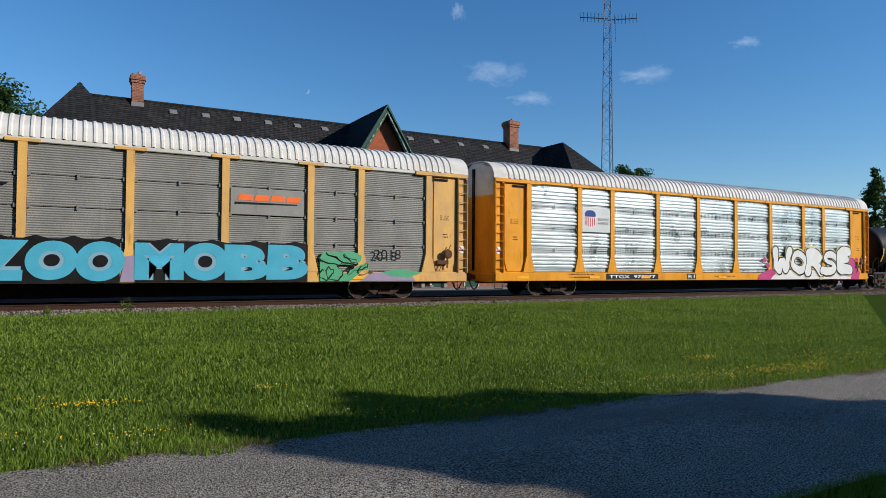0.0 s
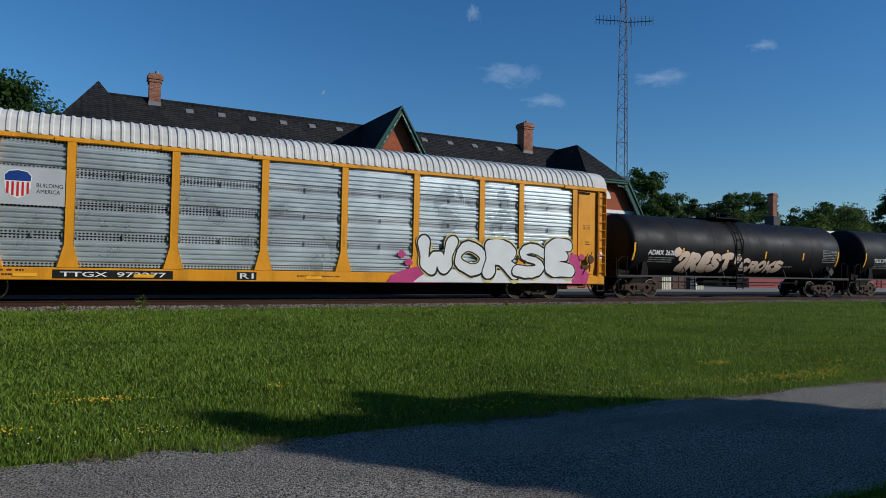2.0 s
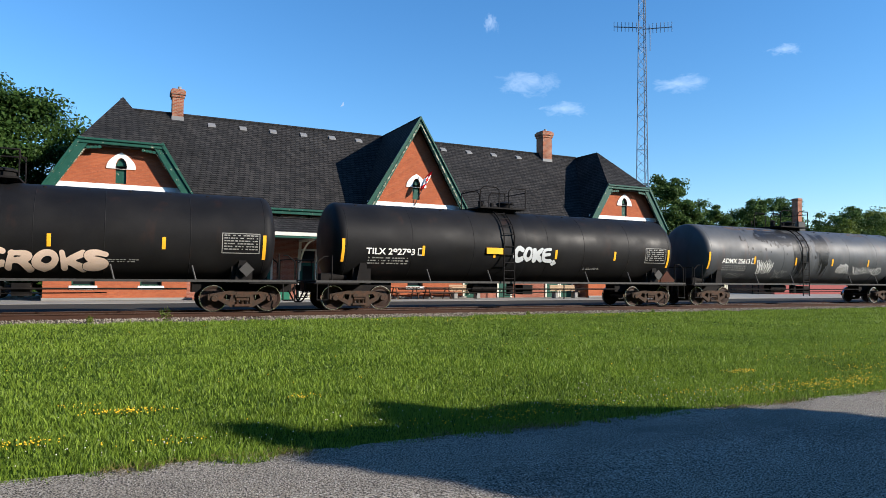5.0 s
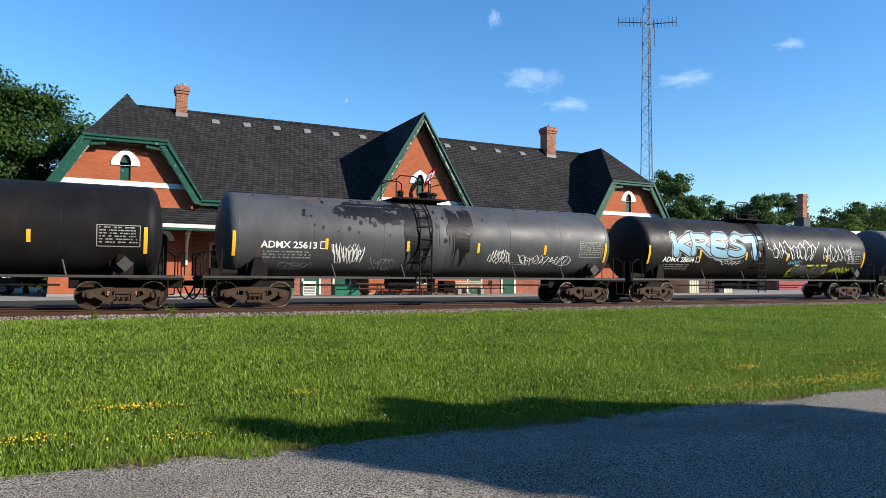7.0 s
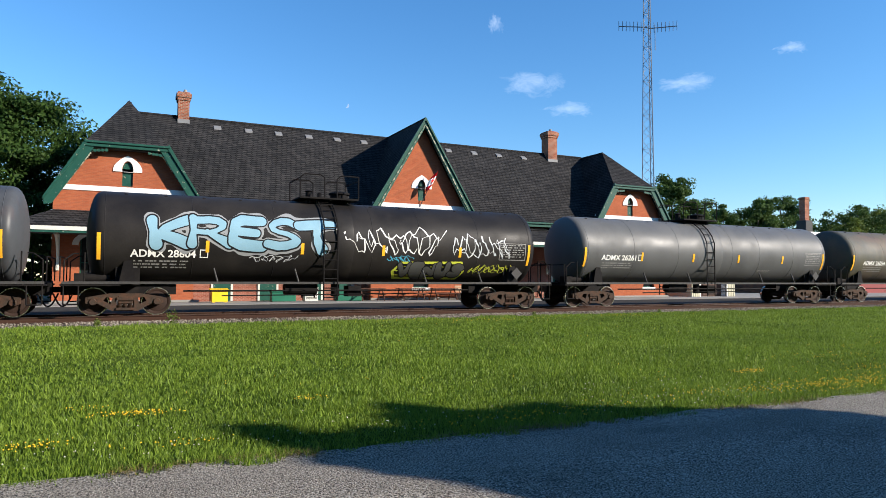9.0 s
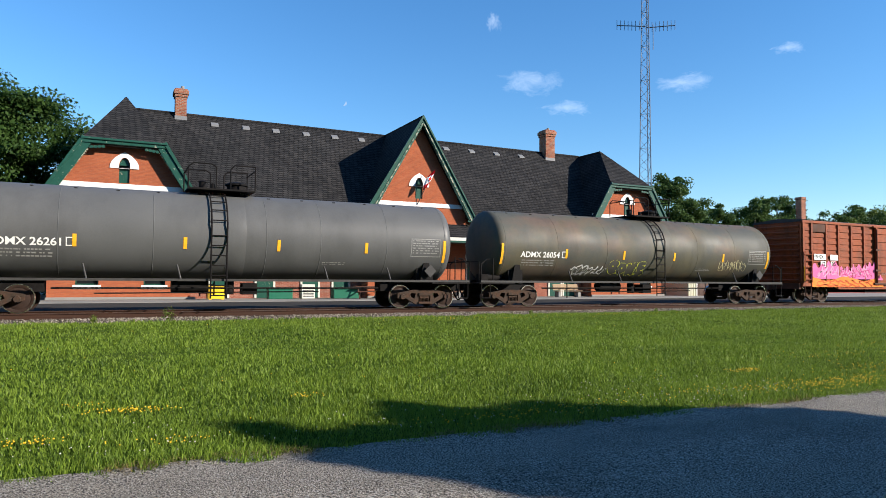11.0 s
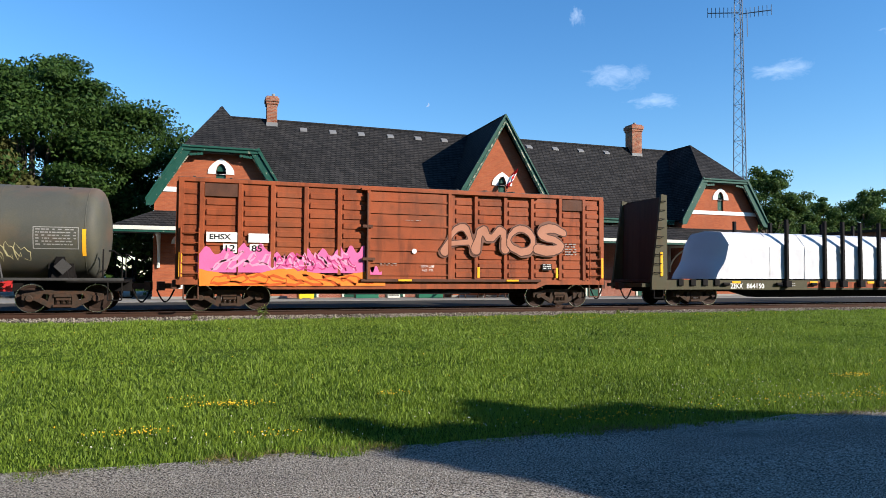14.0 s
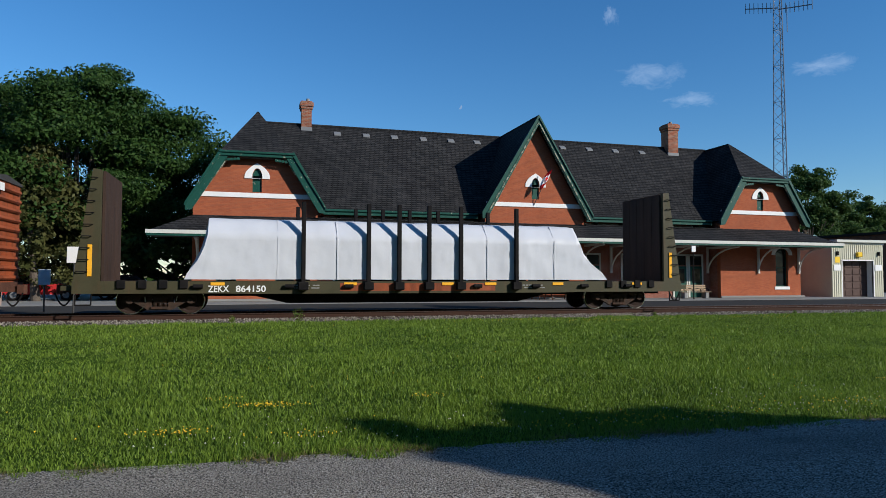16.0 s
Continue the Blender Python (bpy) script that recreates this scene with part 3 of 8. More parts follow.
def build_tree(name, at, height, radius, leaf, n, seed, material, label, clumps=70, low=0.25, cone=False, group="", flat=1.0, lobes=0.2, big=1.0, full=0.0):
    rng = np.random.default_rng(seed)
    tr = thing(name, at, label, "tree", group)
    g = Geo()
    tz = height * (low + 0.35)
    r0 = 0.022 * height + 0.05
    pts = [Vector((0, 0, -0.3)), Vector((rng.normal(0, 0.1), rng.normal(0, 0.1), tz * 0.5)), Vector((rng.normal(0, 0.3), rng.normal(0, 0.3), tz)), Vector((0, 0, height * 0.85))]
    for i, (a, b) in enumerate(zip(pts, pts[1:])):
        g.rod(a, b, r0 * (1, 0.75, 0.5)[i], 10, r0 * (0.75, 0.5, 0.12)[i])
    cs, rs = [], []
    for i in range(int(clumps * 2.2)):
        d = rng.normal(size=3)
        d /= np.linalg.norm(d)
        q = rng.uniform(0.35, 0.95) ** 0.6 * (1 + lobes * noise.noise(Vector(d) * 1.9 + Vector((seed * 3.7, 0, 0))) * 1.6)
        zc = height * (low + (1 - low) / 2) + d[2] * q * height * (1 - low) / 2 * 0.88
        wide = radius * q
        if cone:
            wide *= max(0.08, 1.25 * (1 - (zc / height - low) / (1.02 - low)))
        else:
            fr = (zc / height - low) / (1 - low)
            wide *= 0.55 + full + (0.6 - full) * math.sin(math.pi * min(1, max(0, fr * 0.92 + 0.05)))
        c = (d[0] * wide, d[1] * wide, zc)
        cs.append(c)
        k = rng.uniform(0.07, 0.19) * radius * big
        rs.append((k * 1.15, k * 1.15, k * 0.7 * flat))
        if i % 8 == 0 and not cone:
            s = Vector((0, 0, height * rng.uniform(low * 0.8, low + 0.3)))
            e = Vector(c)
            mid = s.lerp(e, 0.5) + Vector((0, 0, 0.06 * height))
            g.rod(s, mid, r0 * 0.36, 6, r0 * 0.2)
            g.rod(mid, e, r0 * 0.2, 6, r0 * 0.05)
    part("trunk", g, M_BARK, tr, "grey bark trunk and limbs")
    V, F = leaf_cloud(rng, n, np.array(cs), np.array(rs), leaf)
    part("crown", fast_mesh("crown", V, F), material, tr)
    return tr


def build_trees():
    build_tree("maple_tree", (-11.9, 51, 0.1), 16.3, 9.3, 0.125, 190000, 3, M_LEAF, "tall broad maple tree with dense dark green leaves", 75, low=0.10, lobes=0.12, flat=0.75, big=1.2, full=0.36)
    build_tree("maple_tree", (-25.5, 54, 0.1), 13.8, 9.5, 0.24, 34000, 5, M_LEAF, "tall broad maple tree with dense dark green leaves", 80, low=0.1)
    build_tree("cedar_tree", (-12.0, 43.5, 0.1), 10.5, 3.8, 0.16, 14000, 8, M_CONIFER, "brownish green cedar tree with a pointed crown", 90, low=0.02, cone=True)
    build_tree("shrub", (-5.0, 47.5, 0.1), 6.0, 3.4, 0.20, 8000, 15, M_LEAF_DARK, "dark green leafy shrub beside the station", 50, low=0.02)
    build_tree("poplar_tree", (77.3, 77, 0), 19.2, 5.2, 0.19, 40000, 21, M_LEAF_DARK, "tall slim grey-green tree behind the station", 70, low=0.05, big=1.35)
    k = 0
    spec = [(87.4, 80, 11.9, 3.6), (92.7, 81, 14.0, 4.2), (100, 80, 15.5, 4.8), (107, 81, 17.0, 5.6), (117, 84, 12.8, 5.0), (121, 78, 13.2, 5.5), (128, 80, 16.2, 6.5), (137, 82, 15.8, 6.5), (149, 86, 15.4, 7.5), (168, 92, 15.0, 8.5),
            (66, 78, 10.5, 4.5), (83, 76, 9.6, 3.6)]
    for x, y, h, r in spec:
        k += 1
        yel = k in (6, 8)
        build_tree("broadleaf_tree", (x, y, 0), h * 1.09, r, 0.21, 22000, 30 + k, M_LEAF_YEL if yel else M_LEAF_DARK,
                   "distant yellow-green broadleaf tree in a row" if yel else "distant dark green broadleaf tree in a row", 60, low=0.04, group="trees beyond the station", big=1.3, full=0.1)
    build_tree("spruce_tree", (152.9, 80, 0), 25.6, 6.2, 0.26, 16000, 57, M_LEAF_DARK, "tall dark spruce tree with a pointed crown", 80, low=0.03, cone=True)
    # unseen tree row added behind the camera to cut skylight on the scene
    for k in range(15):
        build_tree("sky_block_tree", (-70 + k * 11.5, -30 - 2 * (k % 2), 0), 17.5 + (k * 7 % 5) * 0.5, 7.2, 0.6, 4200, 80 + k, M_LEAF_DARK, "unseen dense broadleaf tree added behind the path to block skylight", 46, low=0.03, group="trees behind the path")
    # nearer unseen trees, added to darken the ambient light over the path
    for k, (x, y, h, r) in enumerate(((-8, -3, 23, 6.8), (-18, 2, 22, 8.0), (-21, -14, 24, 9), (-6.5, -17, 22, 8.5), (2, -10, 23, 6.8), (11, -22, 16.5, 6.5))):
        build_tree("sky_block_tree", (x, y, 0), h, r, 0.4, 9000, 120 + k, M_LEAF_DARK, "unseen dense broadleaf tree added behind the path to block skylight", 60, low=0.12, group="trees behind the path")
    for x, y, h, r, sd in SHADE_TREES:
        build_tree("shade_tree", (x, y, -0.02), h, r, 0.20, 20000, sd, M_LEAF, "leafy shade tree standing by the path", 60, low=0.33, group="shade trees by the path", lobes=0.0)


SHADE_TREES = [(14.85, -6.3, 9.6, 0.9, 61), (15.7, -5.6, 9.2, 1.6, 62), (16.6, -5.5, 8.8, 1.4, 63), (17.66, -7.8, 9.6, 1.95, 64), (19.9, -9.3, 10.0, 1.9, 65)]


# ---- station ----
BAYS = (0.2, 17.8, 35.6)
RIDGE_Y, RIDGE_Z = 46.1, 12.1
EAVE_Y, EAVE_Z = 40.4, 5.75
MAIN_Y = 41.2
BACK_Y = 50.5


def slab(a, b, c, d, t):
    """A roof plane through four corners with thickness t below it."""
    a, b, c, d = map(Vector, (a, b, c, d))
    n = (b - a).cross(d - a).normalized()
    if n.z < 0:
        n = -n
    lo = [p - n * t for p in (a, b, c, d)]
    return [tuple(p) for p in (a, b, c, d)] + [tuple(p) for p in lo], [(0, 1, 2, 3), (7, 6, 5, 4), (0, 4, 5, 1), (1, 5, 6, 2), (2, 6, 7, 3), (3, 7, 4, 0)]


def tri_slab(a, b, c, t):
    a, b, c = map(Vector, (a, b, c))
    n = (b - a).cross(c - a).normalized()
    if n.z < 0:
        n = -n
    lo = [p - n * t for p in (a, b, c)]
    return [tuple(p) for p in (a, b, c)] + [tuple(p) for p in lo], [(0, 1, 2), (5, 4, 3), (0, 3, 4, 1), (1, 4, 5, 2), (2, 5, 3, 0)]


def arch(cx, z0, w, spring, rise, n=6):
    """Outline of a pointed opening."""
    pts = [(cx - w / 2, z0), (cx + w / 2, z0), (cx + w / 2, spring)]
    for i in range(1, n):
        t = i / n
        pts.append((cx + w / 2 * (1 - t ** 1.6), spring + rise * math.sin(t * math.pi / 2)))
    pts.append((cx, spring + rise))
    for i in range(n - 1, 0, -1):
        t = i / n
        pts.append((cx - w / 2 * (1 - t ** 1.6), spring + rise * math.sin(t * math.pi / 2)))
    pts.append((cx - w / 2, spring))
    return pts


def wall_with_holes(outline, holes, y0, y1):
    """A wall in the xz plane between y0 and y1 with openings right through it."""
    bm = bmesh.new()
    loops = [outline] + holes
    edges = []
    for lp in loops:
        vs = [bm.verts.new((x, y0, z)) for x, z in lp]
        edges += [bm.edges.new((vs[i], vs[(i + 1) % len(vs)])) for i in range(len(vs))]
    bmesh.ops.triangle_fill(bm, use_beauty=True, use_dissolve=False, edges=edges)
    r = bmesh.ops.extrude_face_region(bm, geom=bm.faces[:])
    bmesh.ops.translate(bm, vec=(0, y1 - y0, 0), verts=[e for e in r["geom"] if isinstance(e, bmesh.types.BMVert)])
    bmesh.ops.recalc_face_normals(bm, faces=bm.faces)
    me = bpy.data.meshes.new("wall")
    bm.to_mesh(me)
    bm.free()
    return me


def build_window(house, cx, z0, w, h, y, arched=False):
    wf = Geo()
    fw = 0.07
    wf.box(cx - w / 2, cx - w / 2 + fw, y, y + 0.09, z0, z0 + h).box(cx + w / 2 - fw, cx + w / 2, y, y + 0.09, z0, z0 + h)
    wf.box(cx - w / 2, cx + w / 2, y, y + 0.09, z0 + h - fw, z0 + h).box(cx - w / 2, cx + w / 2, y, y + 0.09, z0, z0 + fw).box(cx - w / 2, cx + w / 2, y - 0.01, y + 0.08, z0 + h * 0.5 - 0.03, z0 + h * 0.5 + 0.03)
    win = part("window", wf, M_GREEN, house, "dark green sash window frame")
    part("pane", Geo().box(cx - w / 2 + fw, cx + w / 2 - fw, y + 0.04, y + 0.05, z0 + fw, z0 + h * 0.5 - 0.03), M_GLASS, win)
    part("pane", Geo().box(cx - w / 2 + fw, cx + w / 2 - fw, y + 0.05, y + 0.06, z0 + h * 0.5 + 0.03, z0 + h - fw), M_GLASS, win)
    part("sill", Geo().bbox(cx - w / 2 - 0.12, cx + w / 2 + 0.12, y - 0.24, y + 0.1, z0 - 0.22, z0, 0.015), M_STONEBAND, win, "white stone sill")
    return win


def build_gable_window(house, cx, z0):
    """Pointed attic window under a white stone hood."""
    y = WALL
    part("shutter", Geo().prism(arch(cx, z0, 0.52, z0 + 0.95, 0.42), "y", y + 0.10, y + 0.14), M_GREEN, house, "dark green pointed shutter")
    outer = [(cx - 0.72, z0 + 0.80), (cx + 0.72, z0 + 0.80)] + [(cx + 0.72 * math.cos(a), z0 + 0.88 + 0.60 * math.sin(a) + 0.22 * (1 - abs(math.cos(a))) ** 1.6) for a in [math.pi * i / 14 for i in range(15)]]
    hood = wall_with_holes(outer, [[(x, max(z, z0 + 0.785)) for x, z in arch(cx, z0 + 0.785, 0.56, z0 + 0.95, 0.45)]], y - 0.05, y + 0.0)
    part("window_hood", hood, M_STONEBAND, house, "white rounded stone hood", smooth=0)


def scallops(pts, y, drop, step=0.33, thick=0.06):
    """A bargeboard's fretted lower edge along a line of points."""
    g = Geo()
    for (xa, za), (xb, zb) in zip(pts, pts[1:]):
        ln_ = math.hypot(xb - xa, zb - za)
        n = max(1, int(ln_ / step))
        for i in range(n):
            t = (i + 0.5) / n
            cx, cz = xa + (xb - xa) * t, za + (zb - za) * t
            g.prism([(cx + step * 0.56 * math.cos(a), cz - drop * 0.3 + drop * math.sin(a)) for a in [math.tau * k / 8 for k in range(8)]], "y", y, y + thick)
    return g


def build_station():
    st = thing("station_house", (0, 0, 0), "long red brick railway station with steep dark shingle roof", "station", kind="")
    x_l, x_r = BAYS[0] - 3.35, BAYS[2] + 3.55
    # main walls
    part("wall", Geo().box(x_l, x_r, MAIN_Y, MAIN_Y + 0.35, PLAT - 0.02, 5.9), M_BRICK_LOW, st)
    part("wall", Geo().box(x_l, x_r, BACK_Y, BACK_Y + 0.35, PLAT - 0.02, 5.9), M_BRICK_LOW, st)
    for x in (x_l, x_r - 0.35):
        part("wall", Geo().box(x, x + 0.35, WALL + 0.35, BACK_Y, 0.2, 5.7), M_BRICK, st)
    # main roof
    a, b = BAYS[0], BAYS[2]
    part("roof", Geo().add(*slab((a, EAVE_Y, EAVE_Z), (b, EAVE_Y, EAVE_Z), (b, RIDGE_Y, RIDGE_Z), (a, RIDGE_Y, RIDGE_Z), 0.18)), M_SHINGLE, st, "dark asphalt shingle main roof")
    part("roof", Geo().add(*slab((a, 50.9, EAVE_Z), (b, 50.9, EAVE_Z), (b, RIDGE_Y, RIDGE_Z), (a, RIDGE_Y, RIDGE_Z), 0.18)), M_SHINGLE, st)
    part("ridge_cap", Geo().rod((a, RIDGE_Y, RIDGE_Z), (b, RIDGE_Y, RIDGE_Z), 0.07, 8), M_SHINGLE, st)
    for x0, x1 in ((BAYS[0] + 3.9, BAYS[1] - 3.9), (BAYS[1] + 3.9, BAYS[2] - 3.9)):
        part("gutter", Geo().bbox(x0, x1, EAVE_Y - 0.18, EAVE_Y + 0.05, EAVE_Z - 0.16, EAVE_Z - 0.02, 0.03).bbox(x0, x1, EAVE_Y - 0.08, EAVE_Y + 0.05, EAVE_Z - 0.36, EAVE_Z - 0.162, 0.01), M_GREEN, st, "dark green eaves gutter")
        part("frieze", Geo().box(x0, x1, MAIN_Y - 0.08, MAIN_Y, 5.15, 5.6), M_BRICK, st)
        part("flashing", Geo().box(x0, x1, MAIN_Y - 0.13, MAIN_Y - 0.08, 5.25, 5.36), M_CREAM, st)
        n = 5
        for i in range(n):
            xx = x0 + (x1 - x0) * (i + 0.5) / n
            part("eaves_bracket", Geo().prism([(MAIN_Y - 0.08, 5.0), (MAIN_Y - 0.2, 5.1), (EAVE_Y, 5.62), (MAIN_Y - 0.08, 5.62)], "x", xx - 0.07, xx + 0.07), M_DARKWOOD, st)
    # three bays
    for i, cx in enumerate(BAYS):
        hw = 3.5
        mid = i == 1
        if mid:
            top = [(cx - hw, PLAT - 0.02), (cx + hw, PLAT - 0.02), (cx + hw, 5.8), (cx, 5.8 + hw * 1.70), (cx - hw, 5.8)]
        else:
            top = [(cx - hw, PLAT - 0.02), (cx + hw, PLAT - 0.02), (cx + hw, 5.8), (cx + 1.7, 8.86), (cx - 1.7, 8.86), (cx - hw, 5.8)]
        zw = 6.75 if mid else 6.55
        holes = [arch(cx, zw, 0.52, zw + 0.95, 0.42)]
        if i == 2:
            holes.append([(cx + 1.28, 1.0), (cx + 2.38, 1.0), (cx + 2.38, 3.75), (cx + 1.28, 3.75)])
        elif i == 0:
            holes += [[(cx - 2.2, 1.0), (cx - 1.1, 1.0), (cx - 1.1, 3.75), (cx - 2.2, 3.75)], [(cx + 1.1, 1.0), (cx + 2.2, 1.0), (cx + 2.2, 3.75), (cx + 1.1, 3.75)]]
        else:
            holes += [[(cx - 0.55, 1.0), (cx + 0.55, 1.0), (cx + 0.55, 3.75), (cx - 0.55, 3.75)]]
        part("wall", wall_with_holes(top, holes, WALL, WALL + 0.35), M_BRICK, st, "orange-red brick gable wall", smooth=0)
        for s in (-1, 1):
            x = cx + s * hw
            part("wall", Geo().box(min(x, x - s * 0.35), max(x, x - s * 0.35), WALL + 0.35, MAIN_Y + 1.2, PLAT - 0.02, 5.8), M_BRICK_LOW, st)
        for h in holes[1:]:
            build_window(st, (h[0][0] + h[1][0]) / 2, h[0][1], h[1][0] - h[0][0], h[2][1] - h[0][1], WALL + 0.2)
            hc = (h[0][0] + h[1][0]) / 2
            band = [(hc + 0.62 * math.cos(a), 3.30 + 0.50 * math.sin(a)) for a in [math.pi * q / 12 for q in range(13)]] + [(hc + 0.92 * math.cos(a), 3.30 + 0.72 * math.sin(a)) for a in [math.pi - math.pi * q / 12 for q in range(13)]]
            part("window_hood", Geo().prism(band, "y", WALL - 0.06, WALL - 0.004), M_STONEBAND, st, "white curved window hood")
        build_gable_window(st, cx, zw)
        part("stone_band", Geo().bbox(cx - hw + 0.08, cx + hw - 0.08, WALL - 0.05, WALL + 0.01, 6.22, 6.50, 0.012), M_STONEBAND, st, "white painted stone band")
        part("plinth", Geo().bbox(cx - hw - 0.05, cx + hw + 0.3, WALL - 0.12, WALL, PLAT - 0.02, PLAT + 0.13, 0.02), M_CONC, st)
        # roof of the bay: overhangs the wall by half a metre
        yf, e = WALL - 0.52, 0.32
        rx, rz = hw + e, 5.80 - 0.1
        if mid:
            apex = RIDGE_Z + 0.12
            for s in (-1, 1):
                part("roof", Geo().add(*slab((cx + s * rx, yf, rz), (cx, yf, apex), (cx, RIDGE_Y + 0.4, apex), (cx + s * rx, RIDGE_Y - 3.2, rz), 0.16)), M_SHINGLE, st, "steep shingle gable roof")
                g = Geo().prism([(cx + s * (rx + 0.05), rz - 0.35), (cx + s * (rx + 0.05), rz + 0.02), (cx, apex - 0.02), (cx, apex - 0.66), (cx + s * (rx - 0.28), rz - 0.30)], "y", yf - 0.06, yf + 0.06)
                part("bargeboard", g, M_GREEN, st, "peeling dark green bargeboard")
                part("rake_moulding", Geo().prism([(cx + s * (rx + 0.09), rz - 0.10), (cx + s * (rx + 0.09), rz + 0.06), (cx, apex + 0.0), (cx, apex - 0.20)], "y", yf - 0.15, yf - 0.062), M_GREEN, st)
                part("rake_moulding", Geo().prism([(cx + s * (rx - 0.16), rz - 0.32), (cx + s * (rx - 0.12), rz - 0.22), (cx, apex - 0.42), (cx, apex - 0.58)], "y", yf - 0.10, yf - 0.062), M_FRET, st, "peeling cream edged moulding")
                part("fretwork", scallops([(cx + s * (rx - 0.32), rz - 0.20), (cx + s * 0.1, apex - 0.72)], yf - 0.02, 0.050, 0.13), M_FRET, st)
                part("soffit", Geo().add(*slab((cx + s * (rx - 0.05), yf + 0.06, rz - 0.20), (cx, yf + 0.06, apex - 0.22), (cx, WALL, apex - 0.22), (cx + s * (rx - 0.05), WALL, rz - 0.20), 0.03)), M_DARKWOOD, st)
        else:
            hx, hz = 1.97, 8.82
            ay = 43.3
            RY = lambda s, back: BACK_Y + 0.4 if (s < 0) == (i == 0) else RIDGE_Y - back
            for s in (-1, 1):
                # side plane: lower part up to the hip corner, then on to the ridge
                part("roof", Geo().add(*slab((cx + s * rx, yf, rz), (cx + s * hx, yf, hz), (cx + s * hx, RY(s, 1.0), hz), (cx + s * rx, RY(s, 3.2), rz), 0.16)), M_SHINGLE, st, "steep shingle bay roof")
                part("roof", Geo().add(*slab((cx + s * hx, yf, hz), (cx, ay, RIDGE_Z), (cx, RY(s, -0.3), RIDGE_Z), (cx + s * hx, RY(s, 1.0), hz), 0.16)), M_SHINGLE, st)
                g = Geo().prism([(cx + s * (rx + 0.05), rz - 0.35), (cx + s * (rx + 0.05), rz + 0.02), (cx + s * (hx + 0.03), hz + 0.05), (cx + s * (hx - 0.35), hz - 0.30), (cx + s * (rx - 0.30), rz - 0.30)], "y", yf - 0.06, yf + 0.06)
                part("bargeboard", g, M_GREEN, st, "peeling dark green bargeboard")
                part("rake_moulding", Geo().prism([(cx + s * (rx + 0.09), rz - 0.10), (cx + s * (rx + 0.09), rz + 0.06), (cx + s * (hx + 0.07), hz + 0.09), (cx + s * (hx - 0.08), hz - 0.02)], "y", yf - 0.15, yf - 0.062), M_GREEN, st)
                part("fretwork", scallops([(cx + s * (rx - 0.34), rz - 0.1), (cx + s * (hx - 0.25), hz - 0.48)], yf - 0.02, 0.050, 0.13), M_FRET, st)
                part("fretwork", scallops([(cx + s * (hx - 0.1), hz - 0.50), (cx + s * (hx - 1.0), hz - 0.40)], yf - 0.02, 0.085, 0.17), M_GREEN, st)
                part("soffit", Geo().add(*slab((cx + s * (rx - 0.05), yf + 0.06, rz - 0.20), (cx + s * hx, yf + 0.06, hz - 0.20), (cx + s * hx, WALL, hz - 0.20), (cx + s * (rx - 0.05), WALL, rz - 0.20), 0.03)), M_DARKWOOD, st)
            part("roof", Geo().add(*tri_slab((cx - hx - 0.06, yf - 0.02, hz), (cx + hx + 0.06, yf - 0.02, hz), (cx, ay, RIDGE_Z + 0.03), 0.16)), M_SHINGLE, st, "shingle half-hip roof")
            part("fascia", Geo().bbox(cx - hx - 0.1, cx + hx + 0.1, yf - 0.12, yf + 0.03, hz - 0.30, hz - 0.12, 0.02).bbox(cx - hx - 0.14, cx + hx + 0.14, yf - 0.20, yf + 0.02, hz - 0.12, hz + 0.0, 0.02), M_GREEN, st, "dark green stepped hip fascia")
            part("hip_soffit", Geo().box(cx - hx, cx + hx, yf + 0.03, WALL, hz - 0.34, hz - 0.28), M_DARKWOOD, st)
    # roof vents
    for x in (5.5, 7.5, 9.5, 11.6, 13.65, 15.65, 22.5, 24.75, 27.0, 29.35):
        v = part("roof_vent", Geo().prism([(-0.20, -0.1), (0.22, -0.1), (0.22, 0.28), (-0.20, 0.0)], "x", -0.23, 0.23), M_VENT, st, "grey metal roof vent", at=(x, 45.55, 11.42))
    # chimneys
    for cx, cy, w, d, z1 in ((3.42, 46.1, 0.34, 0.42, 13.65), (32.2, 45.95, 0.45, 0.48, 13.95)):
        ch = part("chimney", Geo().box(cx - w, cx + w, cy - d, cy + d, 10.2, z1 - 0.55).bbox(cx - w - 0.06, cx + w + 0.06, cy - d - 0.06, cy + d + 0.06, z1 - 0.55, z1 - 0.38, 0.01).bbox(cx - w - 0.12, cx + w + 0.12, cy - d - 0.12, cy + d + 0.12, z1 - 0.38, z1 - 0.1, 0.02)
                  .bbox(cx - w - 0.04, cx + w + 0.04, cy - d - 0.04, cy + d + 0.04, z1 - 0.1, z1, 0.02), M_CHIM, st, "patched brick chimney")
        part("lead_flashing", Geo().box(cx - w - 0.03, cx + w + 0.03, cy - d - 0.03, cy + d + 0.03, 10.2, 11.85 if cx < 20 else 11.60), M_VENT, ch)
        part("flue_pot", Geo().lathe([(0, 0.13), (0.25, 0.11), (0.25, 0.08)], (cx + 0.1, cy, z1), "z", 10), M_CONC, ch)
    # platform awning
    ax0, ax1, ay0, az0, az1 = -5.35, 40.5, 37.55, 4.05, 5.15
    part("awning_roof", Geo().add(*slab((ax0, ay0, az0), (ax1, ay0, az0), (ax1 - 1.9, WALL - 0.005, az1), (ax0 + 2.1, WALL - 0.005, az1), 0.06)), M_SHINGLE, st, "dark shingle platform awning")
    for x0, x1 in ((BAYS[0] + 3.5, BAYS[1] - 3.5), (BAYS[1] + 3.5, BAYS[2] - 3.5)):
        part("awning_roof", Geo().box(x0 + 0.002, x1 - 0.002, WALL - 0.3, MAIN_Y - 0.09, az1 - 0.10, az1 - 0.01), M_SHINGLE, st)
